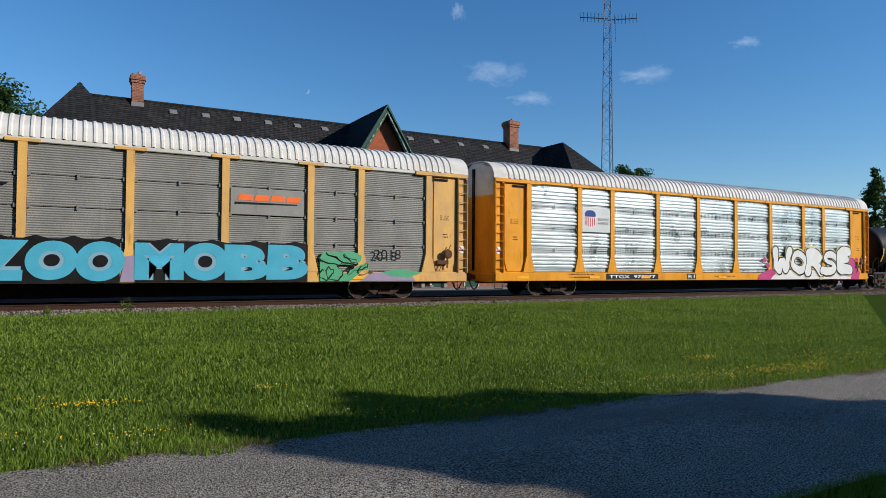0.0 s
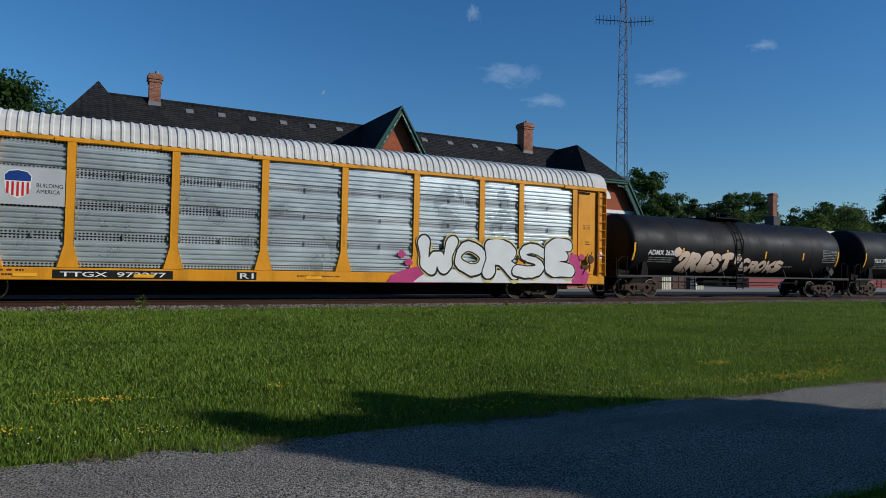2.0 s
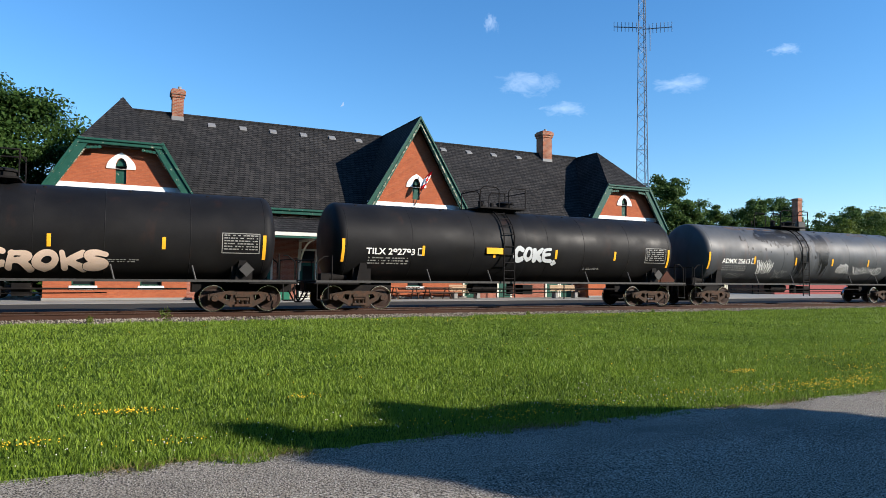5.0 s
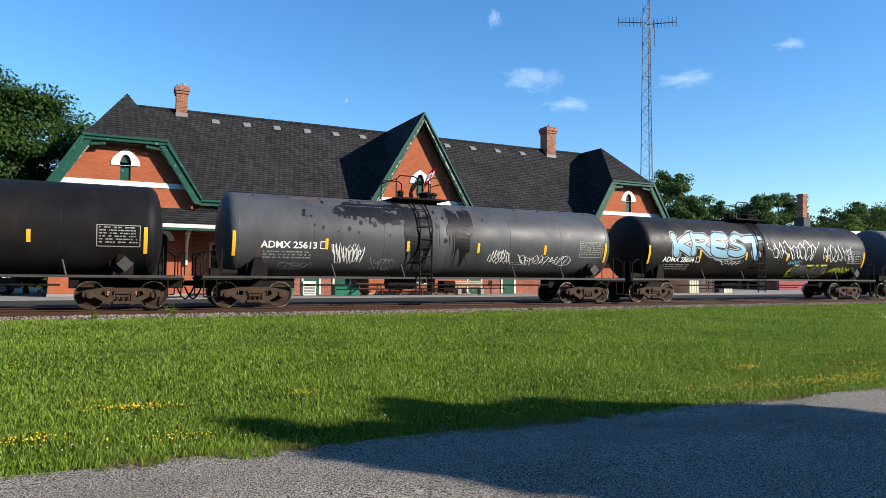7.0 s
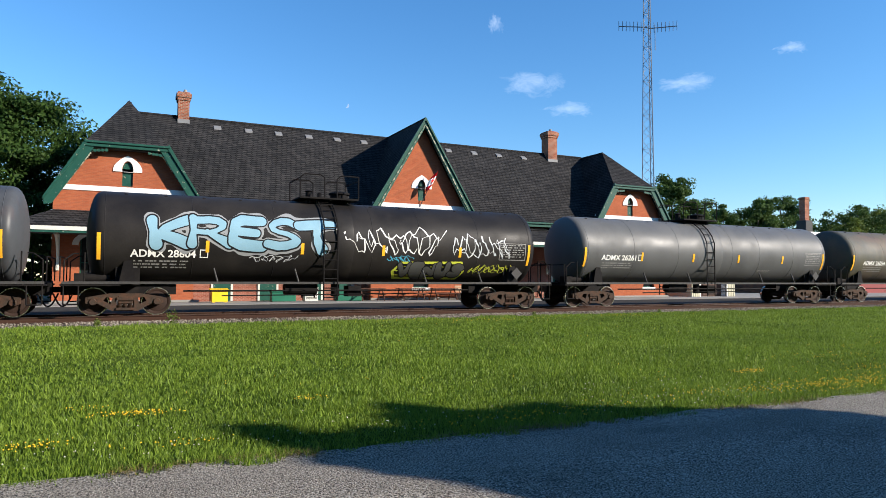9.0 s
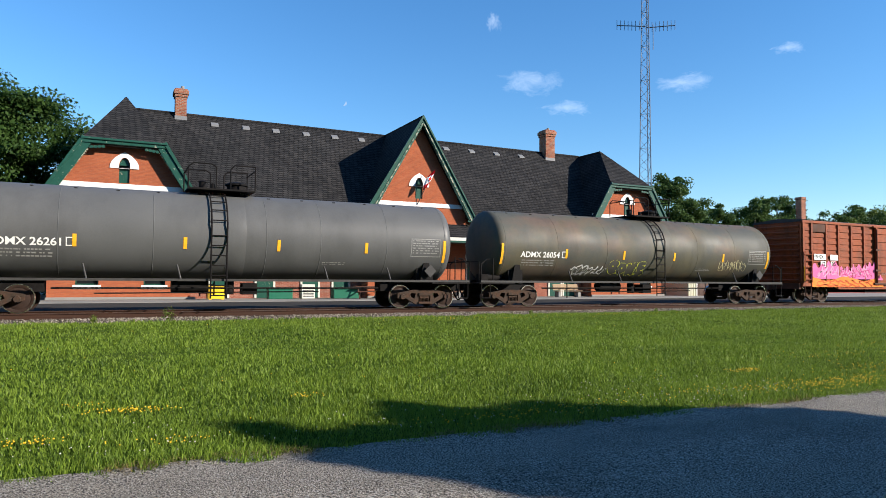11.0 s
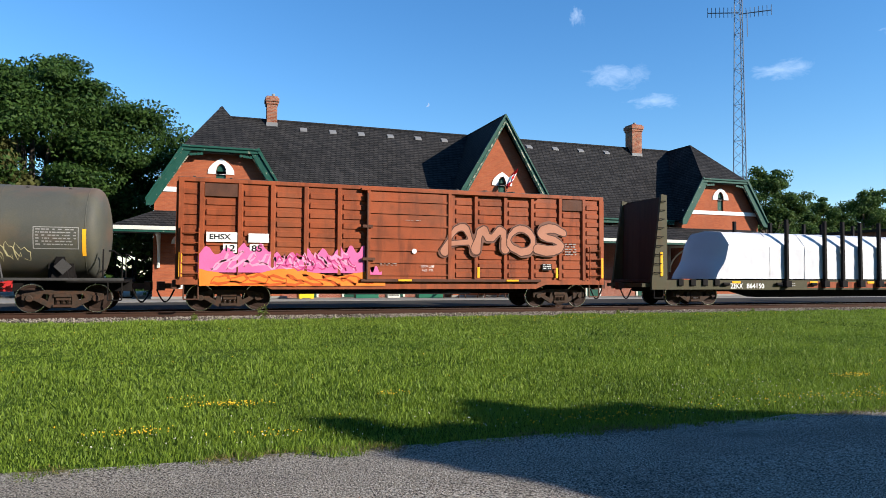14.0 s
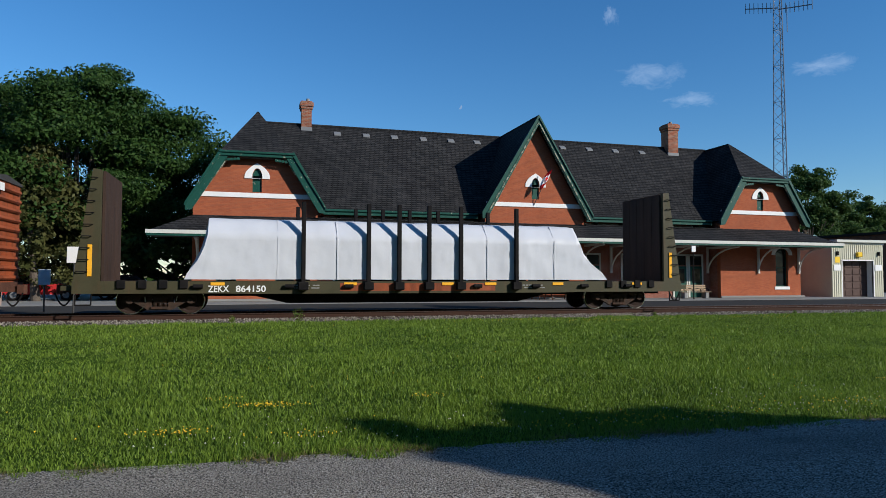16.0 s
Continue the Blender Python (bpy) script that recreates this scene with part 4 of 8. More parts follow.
    part("awning_roof", Geo().add(*tri_slab((ax0, ay0, az0), (ax0, MAIN_Y + 4, az0), (ax0 + 2.1, MAIN_Y, az1), 0.06)), M_SHINGLE, st)
    part("awning_roof", Geo().add(*tri_slab((ax1, ay0, az0), (ax1, MAIN_Y, az0), (ax1 - 1.9, WALL, az1), 0.06)), M_SHINGLE, st)
    part("awning_fascia", Geo().box(ax0 - 0.06, ax1 + 0.06, ay0 - 0.07, ay0 - 0.003, az0 - 0.14, az0 + 0.06), M_CREAM, st, "cream painted awning fascia")
    part("awning_fascia", Geo().box(ax0 - 0.02, ax1 + 0.02, ay0 - 0.03, ay0 + 0.10, az0 - 0.26, az0 - 0.142), M_GREEN, st, "dark green awning moulding")
    part("awning_ceiling", Geo().box(ax0, ax1, ay0 + 0.1, WALL, az0 - 0.20, az0 - 0.14), M_DARKWOOD, st)
    for x in (-3.0, 1.0, 3.4, 6.5, 10.4, 14.0, 17.8, 21.6, 24.0, 28.6, 31.9, 35.3, 38.9):
        yw = WALL if any(abs(x - c) < 3.6 for c in BAYS) else MAIN_Y
        g = Geo().box(x - 0.07, x + 0.07, yw - 0.14, yw, 1.95, az0 - 0.2)
        pts = [(x, yw - 0.1, 2.05)] + [(x, yw - 0.1 - (yw - ay0 - 0.4) * (1 - math.cos(a)), 2.05 + (az0 - 2.35) * math.sin(a)) for a in [math.pi / 2 * i / 7 for i in range(1, 8)]]
        g.pipe(pts, 0.06, 6).box(x - 0.06, x + 0.06, ay0 + 0.3, yw, az0 - 0.34, az0 - 0.2)
        part("awning_bracket", g, M_CREAM, st, "curved cream timber bracket")
    # doors and openings of the set-back walls
    for x in (5.4, 8.1, 10.9, 12.9, 22.6, 25.4, 29.6, 30.9):
        d = part("door", Geo().box(x - 0.5, x + 0.5, MAIN_Y - 0.05, MAIN_Y - 0.004, PLAT, 2.45), M_GREEN, st, "dark green panelled door")
        part("pane", Geo().box(x - 0.32, x + 0.32, MAIN_Y - 0.065, MAIN_Y - 0.052, 1.25, 2.25), M_GLASS, d)
        part("pane", Geo().box(x - 0.45, x + 0.45, MAIN_Y - 0.03, MAIN_Y - 0.012, 2.55, 3.2), M_GLASS, d, "transom light")
        part("frame", Geo().box(x - 0.62, x - 0.5, MAIN_Y - 0.07, MAIN_Y - 0.003, PLAT, 3.3).box(x + 0.5, x + 0.62, MAIN_Y - 0.07, MAIN_Y - 0.003, PLAT, 3.3).box(x - 0.62, x + 0.62, MAIN_Y - 0.07, MAIN_Y - 0.003, 3.2, 3.32), M_CREAM, d)
    return st


def build_station_things():
    # flag on a slanting pole
    fl = thing("flag", (BAYS[1] - 0.15, WALL - 0.08, 6.35), "red and white flag hanging from a slanting pole", "flag")
    tip = (0.95, -0.6, 2.35)
    part("pole", Geo().rod((0, 0, 0), tip, 0.03, 8, 0.018), M_DARKWOOD, fl, "slim dark flag pole")
    red = mat("red_flag_cloth", (0.55, 0.02, 0.02), 0.8, var=0.1)
    wht = mat("white_flag_cloth", (0.75, 0.73, 0.72), 0.8, var=0.05)
    def strip(v0, v1):
        """Cloth bunched on the upper pole and hanging down from it, between two stations along its length."""
        rows = []
        for j in range(9):
            v = v0 + (v1 - v0) * j / 8
            row = []
            for i in range(13):
                u = i / 12 - 0.35
                fold = 0.06 * math.sin(i * 1.1 + 2.0 * v)
                row.append((tip[0] * 0.95 - 0.62 * v - 0.50 * u * (0.55 + 0.45 * math.sin(math.pi * v)), tip[1] - 0.08 + fold, tip[2] * 0.95 - 1.20 * v - 0.22 * u + 0.02 * math.sin(i * 1.1)))
            rows.append(row)
        return Geo().sheet(rows)
    part("cloth", strip(0, 0.27), red, fl, "red flag end")
    part("cloth", strip(0.27, 0.72), wht, fl, "white flag centre")
    part("cloth", strip(0.72, 1.0), red, fl, "red flag end")
    part("emblem", Geo().prism([(0.50, 1.50), (0.58, 1.56), (0.68, 1.68), (0.58, 1.78), (0.46, 1.66)], "y", -0.775, -0.765), red, fl, "red leaf shape")
    # spotlight on the band
    sp = thing("spotlight", (BAYS[1] - 2.95, WALL - 0.05, 6.58), "small white spotlight fixed to the gable wall", "lamp")
    part("arm", Geo().rod((0, 0, 0), (0, -0.2, 0.05), 0.03), M_WALKSTEEL, sp)
    part("head", Geo().lathe([(-0.2, 0.06), (0.05, 0.11), (0.16, 0.13), (0.16, 0.09)], (0.05, -0.25, 0.07), "x", 12), M_STONEBAND, sp)
    # bench
    wood = mat("weathered_bench_boards", (0.38, 0.27, 0.17), 0.8, var=0.2, scale=6)
    for bx in (29.1, 21.0):
        be = thing("bench", (bx, 38.9, PLAT), "weathered timber platform bench on concrete feet", "bench", "benches on the platform")
        for k in range(3):
            part("seat_board", Geo().bbox(-1.15, 1.15, -0.25 + k * 0.17, -0.10 + k * 0.17, 0.42, 0.46, 0.008), wood, be)
            part("back_board", Geo().bbox(-1.1, 1.1, 0.27 + k * 0.03, 0.31 + k * 0.03, 0.52 + k * 0.14, 0.64 + k * 0.14, 0.008), wood, be)
        for s in (-0.85, 0.85):
            part("foot", Geo().bbox(s - 0.14, s + 0.14, -0.22, 0.25, 0, 0.42, 0.03), M_CONC, be, "concrete block foot")
        for s in (-1.0, -0.35, 0.3, 0.95):
            part("arm_rest", Geo().pipe([(s, -0.2, 0.46), (s, -0.22, 0.62), (s, 0.05, 0.68), (s, 0.28, 0.64)], 0.02), M_UNDER, be)
    # yellow salt bin
    ybin = mat("yellow_plastic", (0.80, 0.52, 0.02), 0.45, var=0.08)
    sb = thing("grit_bin", (5.0, 39.2, PLAT), "yellow plastic grit bin with sloping lid", "bin")
    part("body", Geo().prism([(-0.36, 0.04), (0.36, 0.04), (0.42, 0.62), (-0.42, 0.62)], "x", -0.42, 0.42), ybin, sb)
    part("lid", Geo().prism([(-0.47, 0.62), (0.47, 0.62), (0.45, 0.78), (-0.45, 0.68)], "x", -0.5, 0.5), ybin, sb)
    part("skid", Geo().box(-0.4, -0.25, -0.34, 0.34, 0, 0.04).box(0.25, 0.4, -0.34, 0.34, 0, 0.04), ybin, sb)
    # green bins
    gb = mat("green_metal_box", (0.02, 0.12, 0.07), 0.5, var=0.12)
    for x, w in ((8.6, 0.7), (12.6, 0.8)):
        b = thing("storage_box", (x, 39.3, PLAT), "low dark green storage box on the platform", "box", "green boxes on the platform")
        part("body", Geo().bbox(-w, w, -0.3, 0.3, 0, 0.55, 0.02), gb, b)
        part("lid", Geo().bbox(-w - 0.03, w + 0.03, -0.33, 0.33, 0.55, 0.62, 0.015), gb, b)
    ac = thing("air_conditioner", (10.3, 39.5, PLAT), "pale grey outdoor air conditioner unit", "air conditioner")
    part("case", Geo().bbox(-0.4, 0.4, -0.25, 0.25, 0, 0.85, 0.02), M_CREAM, ac)
    for k in range(7):
        part("slat", Geo().box(-0.33, 0.33, -0.262, -0.252, 0.12 + k * 0.09, 0.16 + k * 0.09), M_WALKSTEEL, ac)
    # picnic style tables under the awning
    for x in (13.9, 16.6, 18.9):
        tb = thing("picnic_table", (x, 38.9, PLAT), "reddish timber picnic table on the platform", "table", "picnic tables on the platform")
        red_w = M_BROWN
        for k in range(4):
            part("top_board", Geo().bbox(-0.9, 0.9, -0.36 + k * 0.19, -0.19 + k * 0.19, 0.72, 0.76, 0.008), red_w, tb)
        for s in (-1, 1):
            part("bench_board", Geo().bbox(-0.9, 0.9, s * 0.68 - 0.12, s * 0.68 + 0.12, 0.42, 0.46, 0.008), red_w, tb)
            part("leg_frame", Geo().rod((s * 0.7, -0.62, 0), (s * 0.7, -0.2, 0.72), 0.04).rod((s * 0.7, 0.62, 0), (s * 0.7, 0.2, 0.72), 0.04).box(s * 0.7 - 0.03, s * 0.7 + 0.03, -0.78, 0.78, 0.36, 0.42), red_w, tb)
    # metal shed with roller door
    siding = mat("cream_ribbed_siding", (0.56, 0.53, 0.38), 0.55, var=0.08, scale=1.5)
    brown = mat("brown_door_panel", (0.085, 0.05, 0.038), 0.5, var=0.15)
    sh = thing("metal_shed", (42.0, 40.0, PLAT - 0.02), "cream ribbed metal shed with brown panelled garage door", "shed")
    g = Geo()
    def ribs(g, x0, x1, z0, z1):
        x = x0
        while x < x1 - 0.02:
            e = min(x + 0.2, x1)
            g.add([(x, 0, z0), (x + 0.04, -0.035, z0), (x + 0.10, -0.035, z0), (x + 0.14, 0, z0), (e, 0, z0), (x, 0, z1), (x + 0.04, -0.035, z1), (x + 0.10, -0.035, z1), (x + 0.14, 0, z1), (e, 0, z1)], [(i, i + 1, i + 6, i + 5) for i in range(4)])
            x += 0.2
    ribs(g, 0, 1.0, 0, 4.0)
    ribs(g, 4.0, 5.0, 0, 4.0)
    ribs(g, 1.0, 4.0, 2.75, 4.0)
    g.box(0, 1.0, 0.005, 0.1, 0, 4.0).box(4.0, 5.0, 0.005, 0.1, 0, 4.0).box(1.0, 4.0, 0.005, 0.1, 2.75, 4.0)
    part("front_wall", g, siding, sh)
    part("side_wall", Geo().box(0, 0.08, 0.1, 9, 0, 4.0), siding, sh)
    part("side_wall", Geo().box(4.92, 5.0, 0.1, 9, 0, 4.0), siding, sh)
    part("side_wall", Geo().box(0.08, 4.92, 8.9, 9, 0, 4.0), siding, sh, "back wall")
    part("roof", Geo().bbox(0.3, 5.3, -0.25, 9.2, 4.14, 4.34, 0.02).box(0.0, 5.1, -0.02, 9.1, 4.0, 4.14), M_CREAM, sh, "pale flat roof edge")
    gd = part("garage_door", Geo().box(1.0, 4.0, 0.55, 0.6, 0, 2.75), brown, sh, "brown panelled garage door")
    for r in range(5):
        for c in range(4):
            part("door_panel", Geo().bbox(1.08 + c * 0.74, 1.74 + c * 0.74, 0.52, 0.548, 0.08 + r * 0.54, 0.52 + r * 0.54, 0.02), brown, gd)
    part("door_frame", Geo().box(0.92, 1.0, -0.05, 0.6, 0, 2.8).box(4.0, 4.08, -0.05, 0.6, 0, 2.8).box(0.92, 4.08, -0.05, 0.6, 2.75, 2.83), M_STONEBAND, sh)
    for x in (0.5, 4.5):
        part("wall_lamp", Geo().bbox(x - 0.1, x + 0.1, -0.16, -0.04, 3.15, 3.45, 0.02), M_UNDER, sh, "dark wall lamp")
        part("notice", Geo().box(x - 0.32, x + 0.32, -0.055, -0.04, 2.0, 2.45), M_STONEBAND, sh, "small white notice board")
    part("notice", Geo().box(0.3, 0.75, -0.06, -0.045, 2.6, 3.05), ybin, sh, "yellow notice")
    part("alarm_box", Geo().bbox(2.3, 2.75, -0.25, -0.04, 3.05, 3.4, 0.03), ybin, sh, "yellow flood lamp box")
    # far red brick warehouse
    red_side = mat("red_metal_siding", (0.22, 0.05, 0.045), 0.6, var=0.12, scale=0.4)
    wh = thing("warehouse", (61.5, 46.5, 0), "long low maroon warehouse with white roof edge", "warehouse")
    part("wall", Geo().box(0, 80, 0, 0.3, 0, 6.1), red_side, wh)
    # left end wall in darker brown: its shaded side is put into the colour
    part("wall", Geo().box(0, 0.3, 0.3, 30, 0, 6.1), M_BROWN, wh)
    part("wall", Geo().box(0.3, 80, 29.7, 30, 0, 6.1), red_side, wh)
    part("wall", Geo().box(79.7, 80, 0.3, 29.7, 0, 6.1), red_side, wh)
    part("roof", Geo().box(-0.4, 80.4, -0.4, 30.4, 6.1, 6.35), M_UNDER, wh)
    part("roof_edge", Geo().box(-0.45, 80.45, -0.5, -0.4, 6.2, 6.72), M_STONEBAND, wh, "white metal roof edge")
    for k in range(22):
        part("window", Geo().box(4.2 + k * 3.4, 4.9 + k * 3.4, -0.05, -0.003, 4.3, 5.4), M_GLASS, wh, "narrow dark window")
    ch = thing("brick_chimney", (78.6, 56.0, 0), "tall square brick chimney on a grey base", "chimney")
    part("base", Geo().bbox(-0.66, 0.66, -0.66, 0.66, 0, 9.2, 0.03), M_WALKSTEEL, ch, "grey block base")
    part("stack", Geo().box(-0.40, 0.40, -0.40, 0.40, 9.2, 11.9).bbox(-0.46, 0.46, -0.46, 0.46, 11.9, 12.2, 0.02), M_CHIM, ch)
    # lineside sign posts and relay box
    for x, y, z1, w in ((-6.55, 28.3, 2.75, 0.26), (-7.9, 29.6, 1.9, 0.22)):
        sg = thing("line_sign", (x, y, PLAT), "small white blank sign on a steel post", "sign", "signs by the track")
        part("post", Geo().rod((0, 0, 0), (0, 0, z1 - PLAT), 0.035), M_WALKSTEEL, sg)
        part("plate", Geo().bbox(-w, w, -0.06, -0.03, z1 - PLAT - 0.62, z1 - PLAT, 0.008), M_STONEBAND, sg)
    ps = thing("platform_sign", (27.9, 37.4, PLAT), "small white sign on a dark post", "sign")
    part("post", Geo().rod((0, 0, 0), (0, 0, 3.5), 0.04), M_UNDER, ps)
    part("plate", Geo().bbox(-0.16, 0.16, -0.06, -0.04, 3.1, 3.5, 0.008), M_STONEBAND, ps)
    # low stone wall and parked cars beyond the left end
    lw = mat("buff_stone_wall", (0.34, 0.25, 0.19), 0.85, var=0.3, scale=3)
    tagged(part("low_wall", Geo().bbox(-30, -11.6, 36.2, 36.7, 0.1, 1.0, 0.03), lw), "low buff stone wall by the platform", "wall")
    build_parked_car((-7.2, 45.2), (0.015, 0.017, 0.024), "dark blue parked car behind the platform")
    build_parked_car((-12.0, 45.0), (0.45, 0.03, 0.03), "red parked car behind the platform")
    build_parked_car((-16.8, 45.4), (0.62, 0.63, 0.64), "silver parked car behind the platform")


def build_parked_car(at, col, label):
    paint = mat("car_paint", col, 0.2, var=0.04, coat=1.0, bump=0.0)
    c = thing("parked_car", (at[0], at[1], PLAT - 0.02), label, "car", "cars parked behind the station")
    side = [(-2.2, 0.35), (2.2, 0.35), (2.25, 0.75), (1.9, 0.92), (1.1, 0.98), (-1.7, 0.98), (-2.2, 0.9)]
    part("body", Geo().prism(side, "y", -0.88, 0.88), paint, c)
    part("cabin", Geo().prism([(-1.75, 0.98), (1.1, 0.98), (0.4, 1.45), (-1.2, 1.47)], "y", -0.74, 0.74), M_GLASS, c, "dark glazed cabin")
    part("roof", Geo().bbox(-1.2, 0.4, -0.72, 0.72, 1.46, 1.52, 0.02), paint, c)
    for x in (-1.35, 1.4):
        for y in (-0.86, 0.86):
            w = part("wheel", Geo().lathe([(-0.1, 0.28), (-0.09, 0.33), (0.09, 0.33), (0.1, 0.28)], (x, y, 0.33), "y", 16), M_UNDER, c, "black tyre")
            part("rim", Geo().lathe([(-0.11, 0.19), (0.11, 0.19)], (x, y, 0.33), "y", 12), M_VENT, w)
    for y in (-0.6, 0.6):
        part("headlight", Geo().bbox(2.2, 2.27, y - 0.18, y + 0.18, 0.62, 0.76, 0.01), M_STONEBAND, c)


def build_tower():
    steel = mat("galvanised_tower_steel", (0.13, 0.15, 0.19), 0.6, metal=0.2, var=0.1, bump=0.0)
    tw = thing("radio_tower", (65.75, 70.0, 0), "tall slender lattice radio tower with antennas", "tower")
    H = 58.0
    def leg(k, z):
        r = 1.15 * (1 - z / 75.0)
        a = math.tau * k / 3 + 0.55
        return Vector((r * math.cos(a), r * math.sin(a), z))
    for k in range(3):
        part("leg", Geo().rod(leg(k, 0), leg(k, H), 0.085, 6, 0.06), steel, tw)
    g = Geo()
    z = 0.5
    up = 0
    while z < H - 1.3:
        for k in range(3):
            a, b = (k, (k + 1) % 3) if up % 2 == 0 else ((k + 1) % 3, k)
            g.rod(leg(a, z), leg(b, z + 1.2), 0.028, 4, caps=False)
        for k in range(3):
            if up % 4 == 0:
                g.rod(leg(k, z), leg((k + 1) % 3, z), 0.028, 4, caps=False)
        z += 1.2
        up += 1
    part("bracing", g, steel, tw, "zigzag lattice bracing")
    for s in (-1, 1):
        an = Geo()
        dirv = Vector((math.cos(0.72), -math.sin(0.72), 0)) * s
        o = Vector((0, 0, 36.8 - (0 if s > 0 else -0.2)))
        tipv = o + dirv * 3.9 + Vector((0, 0, 0.0 if s > 0 else 0.5))
        an.rod(o, tipv, 0.07, 6)
        for i in range(7):
            p = o.lerp(tipv, 0.22 + 0.78 * i / 6)
            an.rod(p - Vector((0, 0, 0.65)), p + Vector((0, 0, 0.75)), 0.042, 5)
        part("yagi_antenna", an, steel, tw, "horizontal comb-like yagi antenna")
    an = Geo().rod((0.7, -0.7, 33.6), (0.7, -0.7, 37.2), 0.05)
    part("mount_pole", an, steel, tw)


def build_clouds():
    m = bpy.data.materials.new("wispy_cloud")
    m.use_nodes = True
    nt = m.node_tree
    ln = nt.links.new
    tc = nt.nodes.new("ShaderNodeTexCoord")
    oi = nt.nodes.new("ShaderNodeObjectInfo")
    vm = nt.nodes.new("ShaderNodeVectorMath")
    vm.operation = 'ADD'
    ln(tc.outputs["Object"], vm.inputs[0])
    sc = nt.nodes.new("ShaderNodeMath")
    sc.operation = 'MULTIPLY'
    sc.inputs[1].default_value = 37.0
    ln(oi.outputs["Random"], sc.inputs[0])
    ln(sc.outputs[0], vm.inputs[1])
    mp = nt.nodes.new("ShaderNodeMapping")
    mp.inputs["Scale"].default_value = (1.9, 1.9, 1.6)
    mp.inputs["Rotation"].default_value = (0, 0.25, 0)
    ln(vm.outputs[0], mp.inputs["Vector"])
    no = node(nt, "ShaderNodeTexNoise", Scale=1.5, Detail=9.0, Roughness=0.62, Distortion=0.5)
    ln(mp.outputs[0], no.inputs["Vector"])
    ln_len = nt.nodes.new("ShaderNodeVectorMath")
    ln_len.operation = 'LENGTH'
    ln(tc.outputs["Object"], ln_len.inputs[0])
    fall = node(nt, "ShaderNodeMapRange")
    for k, val in (("From Min", 0.0), ("From Max", 1.0), ("To Min", 0.36), ("To Max", -0.42)):
        fall.inputs[k].default_value = val
    ln(ln_len.outputs["Value"], fall.inputs["Value"])
    ad = nt.nodes.new("ShaderNodeMath")
    ad.operation = 'ADD'
    ln(no.outputs["Fac"], ad.inputs[0])
    ln(fall.outputs[0], ad.inputs[1])
    al = node(nt, "ShaderNodeMapRange")
    for k, val in (("From Min", 0.50), ("From Max", 1.15), ("To Min", 0.0), ("To Max", 0.50)):
        al.inputs[k].default_value = val
    ln(ad.outputs[0], al.inputs["Value"])
    em = node(nt, "ShaderNodeEmission", Color=(0.80, 0.86, 0.93, 1), Strength=CLOUD)
    tr = nt.nodes.new("ShaderNodeBsdfTransparent")
    ms = nt.nodes.new("ShaderNodeMixShader")
    ln(al.outputs[0], ms.inputs[0])
    ln(tr.outputs[0], ms.inputs[1])
    ln(em.outputs[0], ms.inputs[2])
    ln(ms.outputs[0], nt.nodes["Material Output"].inputs["Surface"])
    Y = 2000.0
    k = 0
    me = None
    for bx, bz, w, h in CLOUDS:
        if me is None:
            me = mesh_of("backdrop_cloud", Geo().add([(-1, 0, -1), (1, 0, -1), (1, 0, 1), (-1, 0, 1)], [(0, 1, 2, 3)]), 0)
            me.materials.append(m)
        ob = new("backdrop_cloud", me)
        ob.visible_shadow = False
        ob.matrix_basis = Matrix.LocRotScale((bx * Y, Y, 1.6 + bz * Y), Euler((0, 0, -math.atan(bx))), (w * Y, 1, h * Y))
        tagged(ob, "small wispy white cloud in the blue sky", "cloud", "clouds", "structure")


    # pale half moon
    glow = bpy.data.materials.new("pale_day_moon")
    glow.use_nodes = True
    gb = glow.node_tree.nodes["Principled BSDF"]
    gb.inputs["Base Color"].default_value = (0.05, 0.05, 0.05, 1)
    gb.inputs["Emission Color"].default_value = (0.20, 0.29, 0.42, 1)
    gb.inputs["Emission Strength"].default_value = 1.0
    half = [(8.0 * math.cos(a), 8.0 * math.sin(a)) for a in [-math.pi / 2 + math.pi * i / 16 for i in range(17)]] + [(2.0 * math.cos(a), 8.0 * math.sin(a)) for a in [math.pi / 2 - math.pi * i / 12 for i in range(1, 12)]]
    mo = part("backdrop_moon", Geo().prism(half, "y", -0.5, 0.5), glow, at=Matrix.LocRotScale((629.0, 2000.0, 546.5), Euler((0, 0.5, -0.3)), (1, 1, 1)))
    mo.visible_shadow = False
    tagged(mo, "pale half moon in the blue daytime sky", "moon", kind="structure")


CLOUD = 0.85
CLOUDS = [(0.6675, 0.3532, 0.1117, 0.0524), (0.7517, 0.3194, 0.0951, 0.0317), (1.0435, 0.4079, 0.1221, 0.0421), (1.3754, 0.5353, 0.0752, 0.0311), (0.5866, 0.4519, 0.029, 0.036)]


# ---- lettering and painted marks ----
def text_mesh(body, fat=0.0):
    """The built-in font's outline as a flat bmesh in the xz plane, 1 high, with its width."""
    cu = bpy.data.curves.new("lettering", 'FONT')
    cu.body = body
    cu.size = 1.0
    cu.offset = fat
    cu.resolution_u = 6
    ob = bpy.data.objects.new("lettering", cu)
    scene.collection.objects.link(ob)
    dg = bpy.context.evaluated_depsgraph_get()
    me = bpy.data.meshes.new_from_object(ob.evaluated_get(dg))
    bpy.data.objects.remove(ob)
    bpy.data.curves.remove(cu)
    bm = bmesh.new()
    bm.from_mesh(me)
    bpy.data.meshes.remove(me)
    return bm


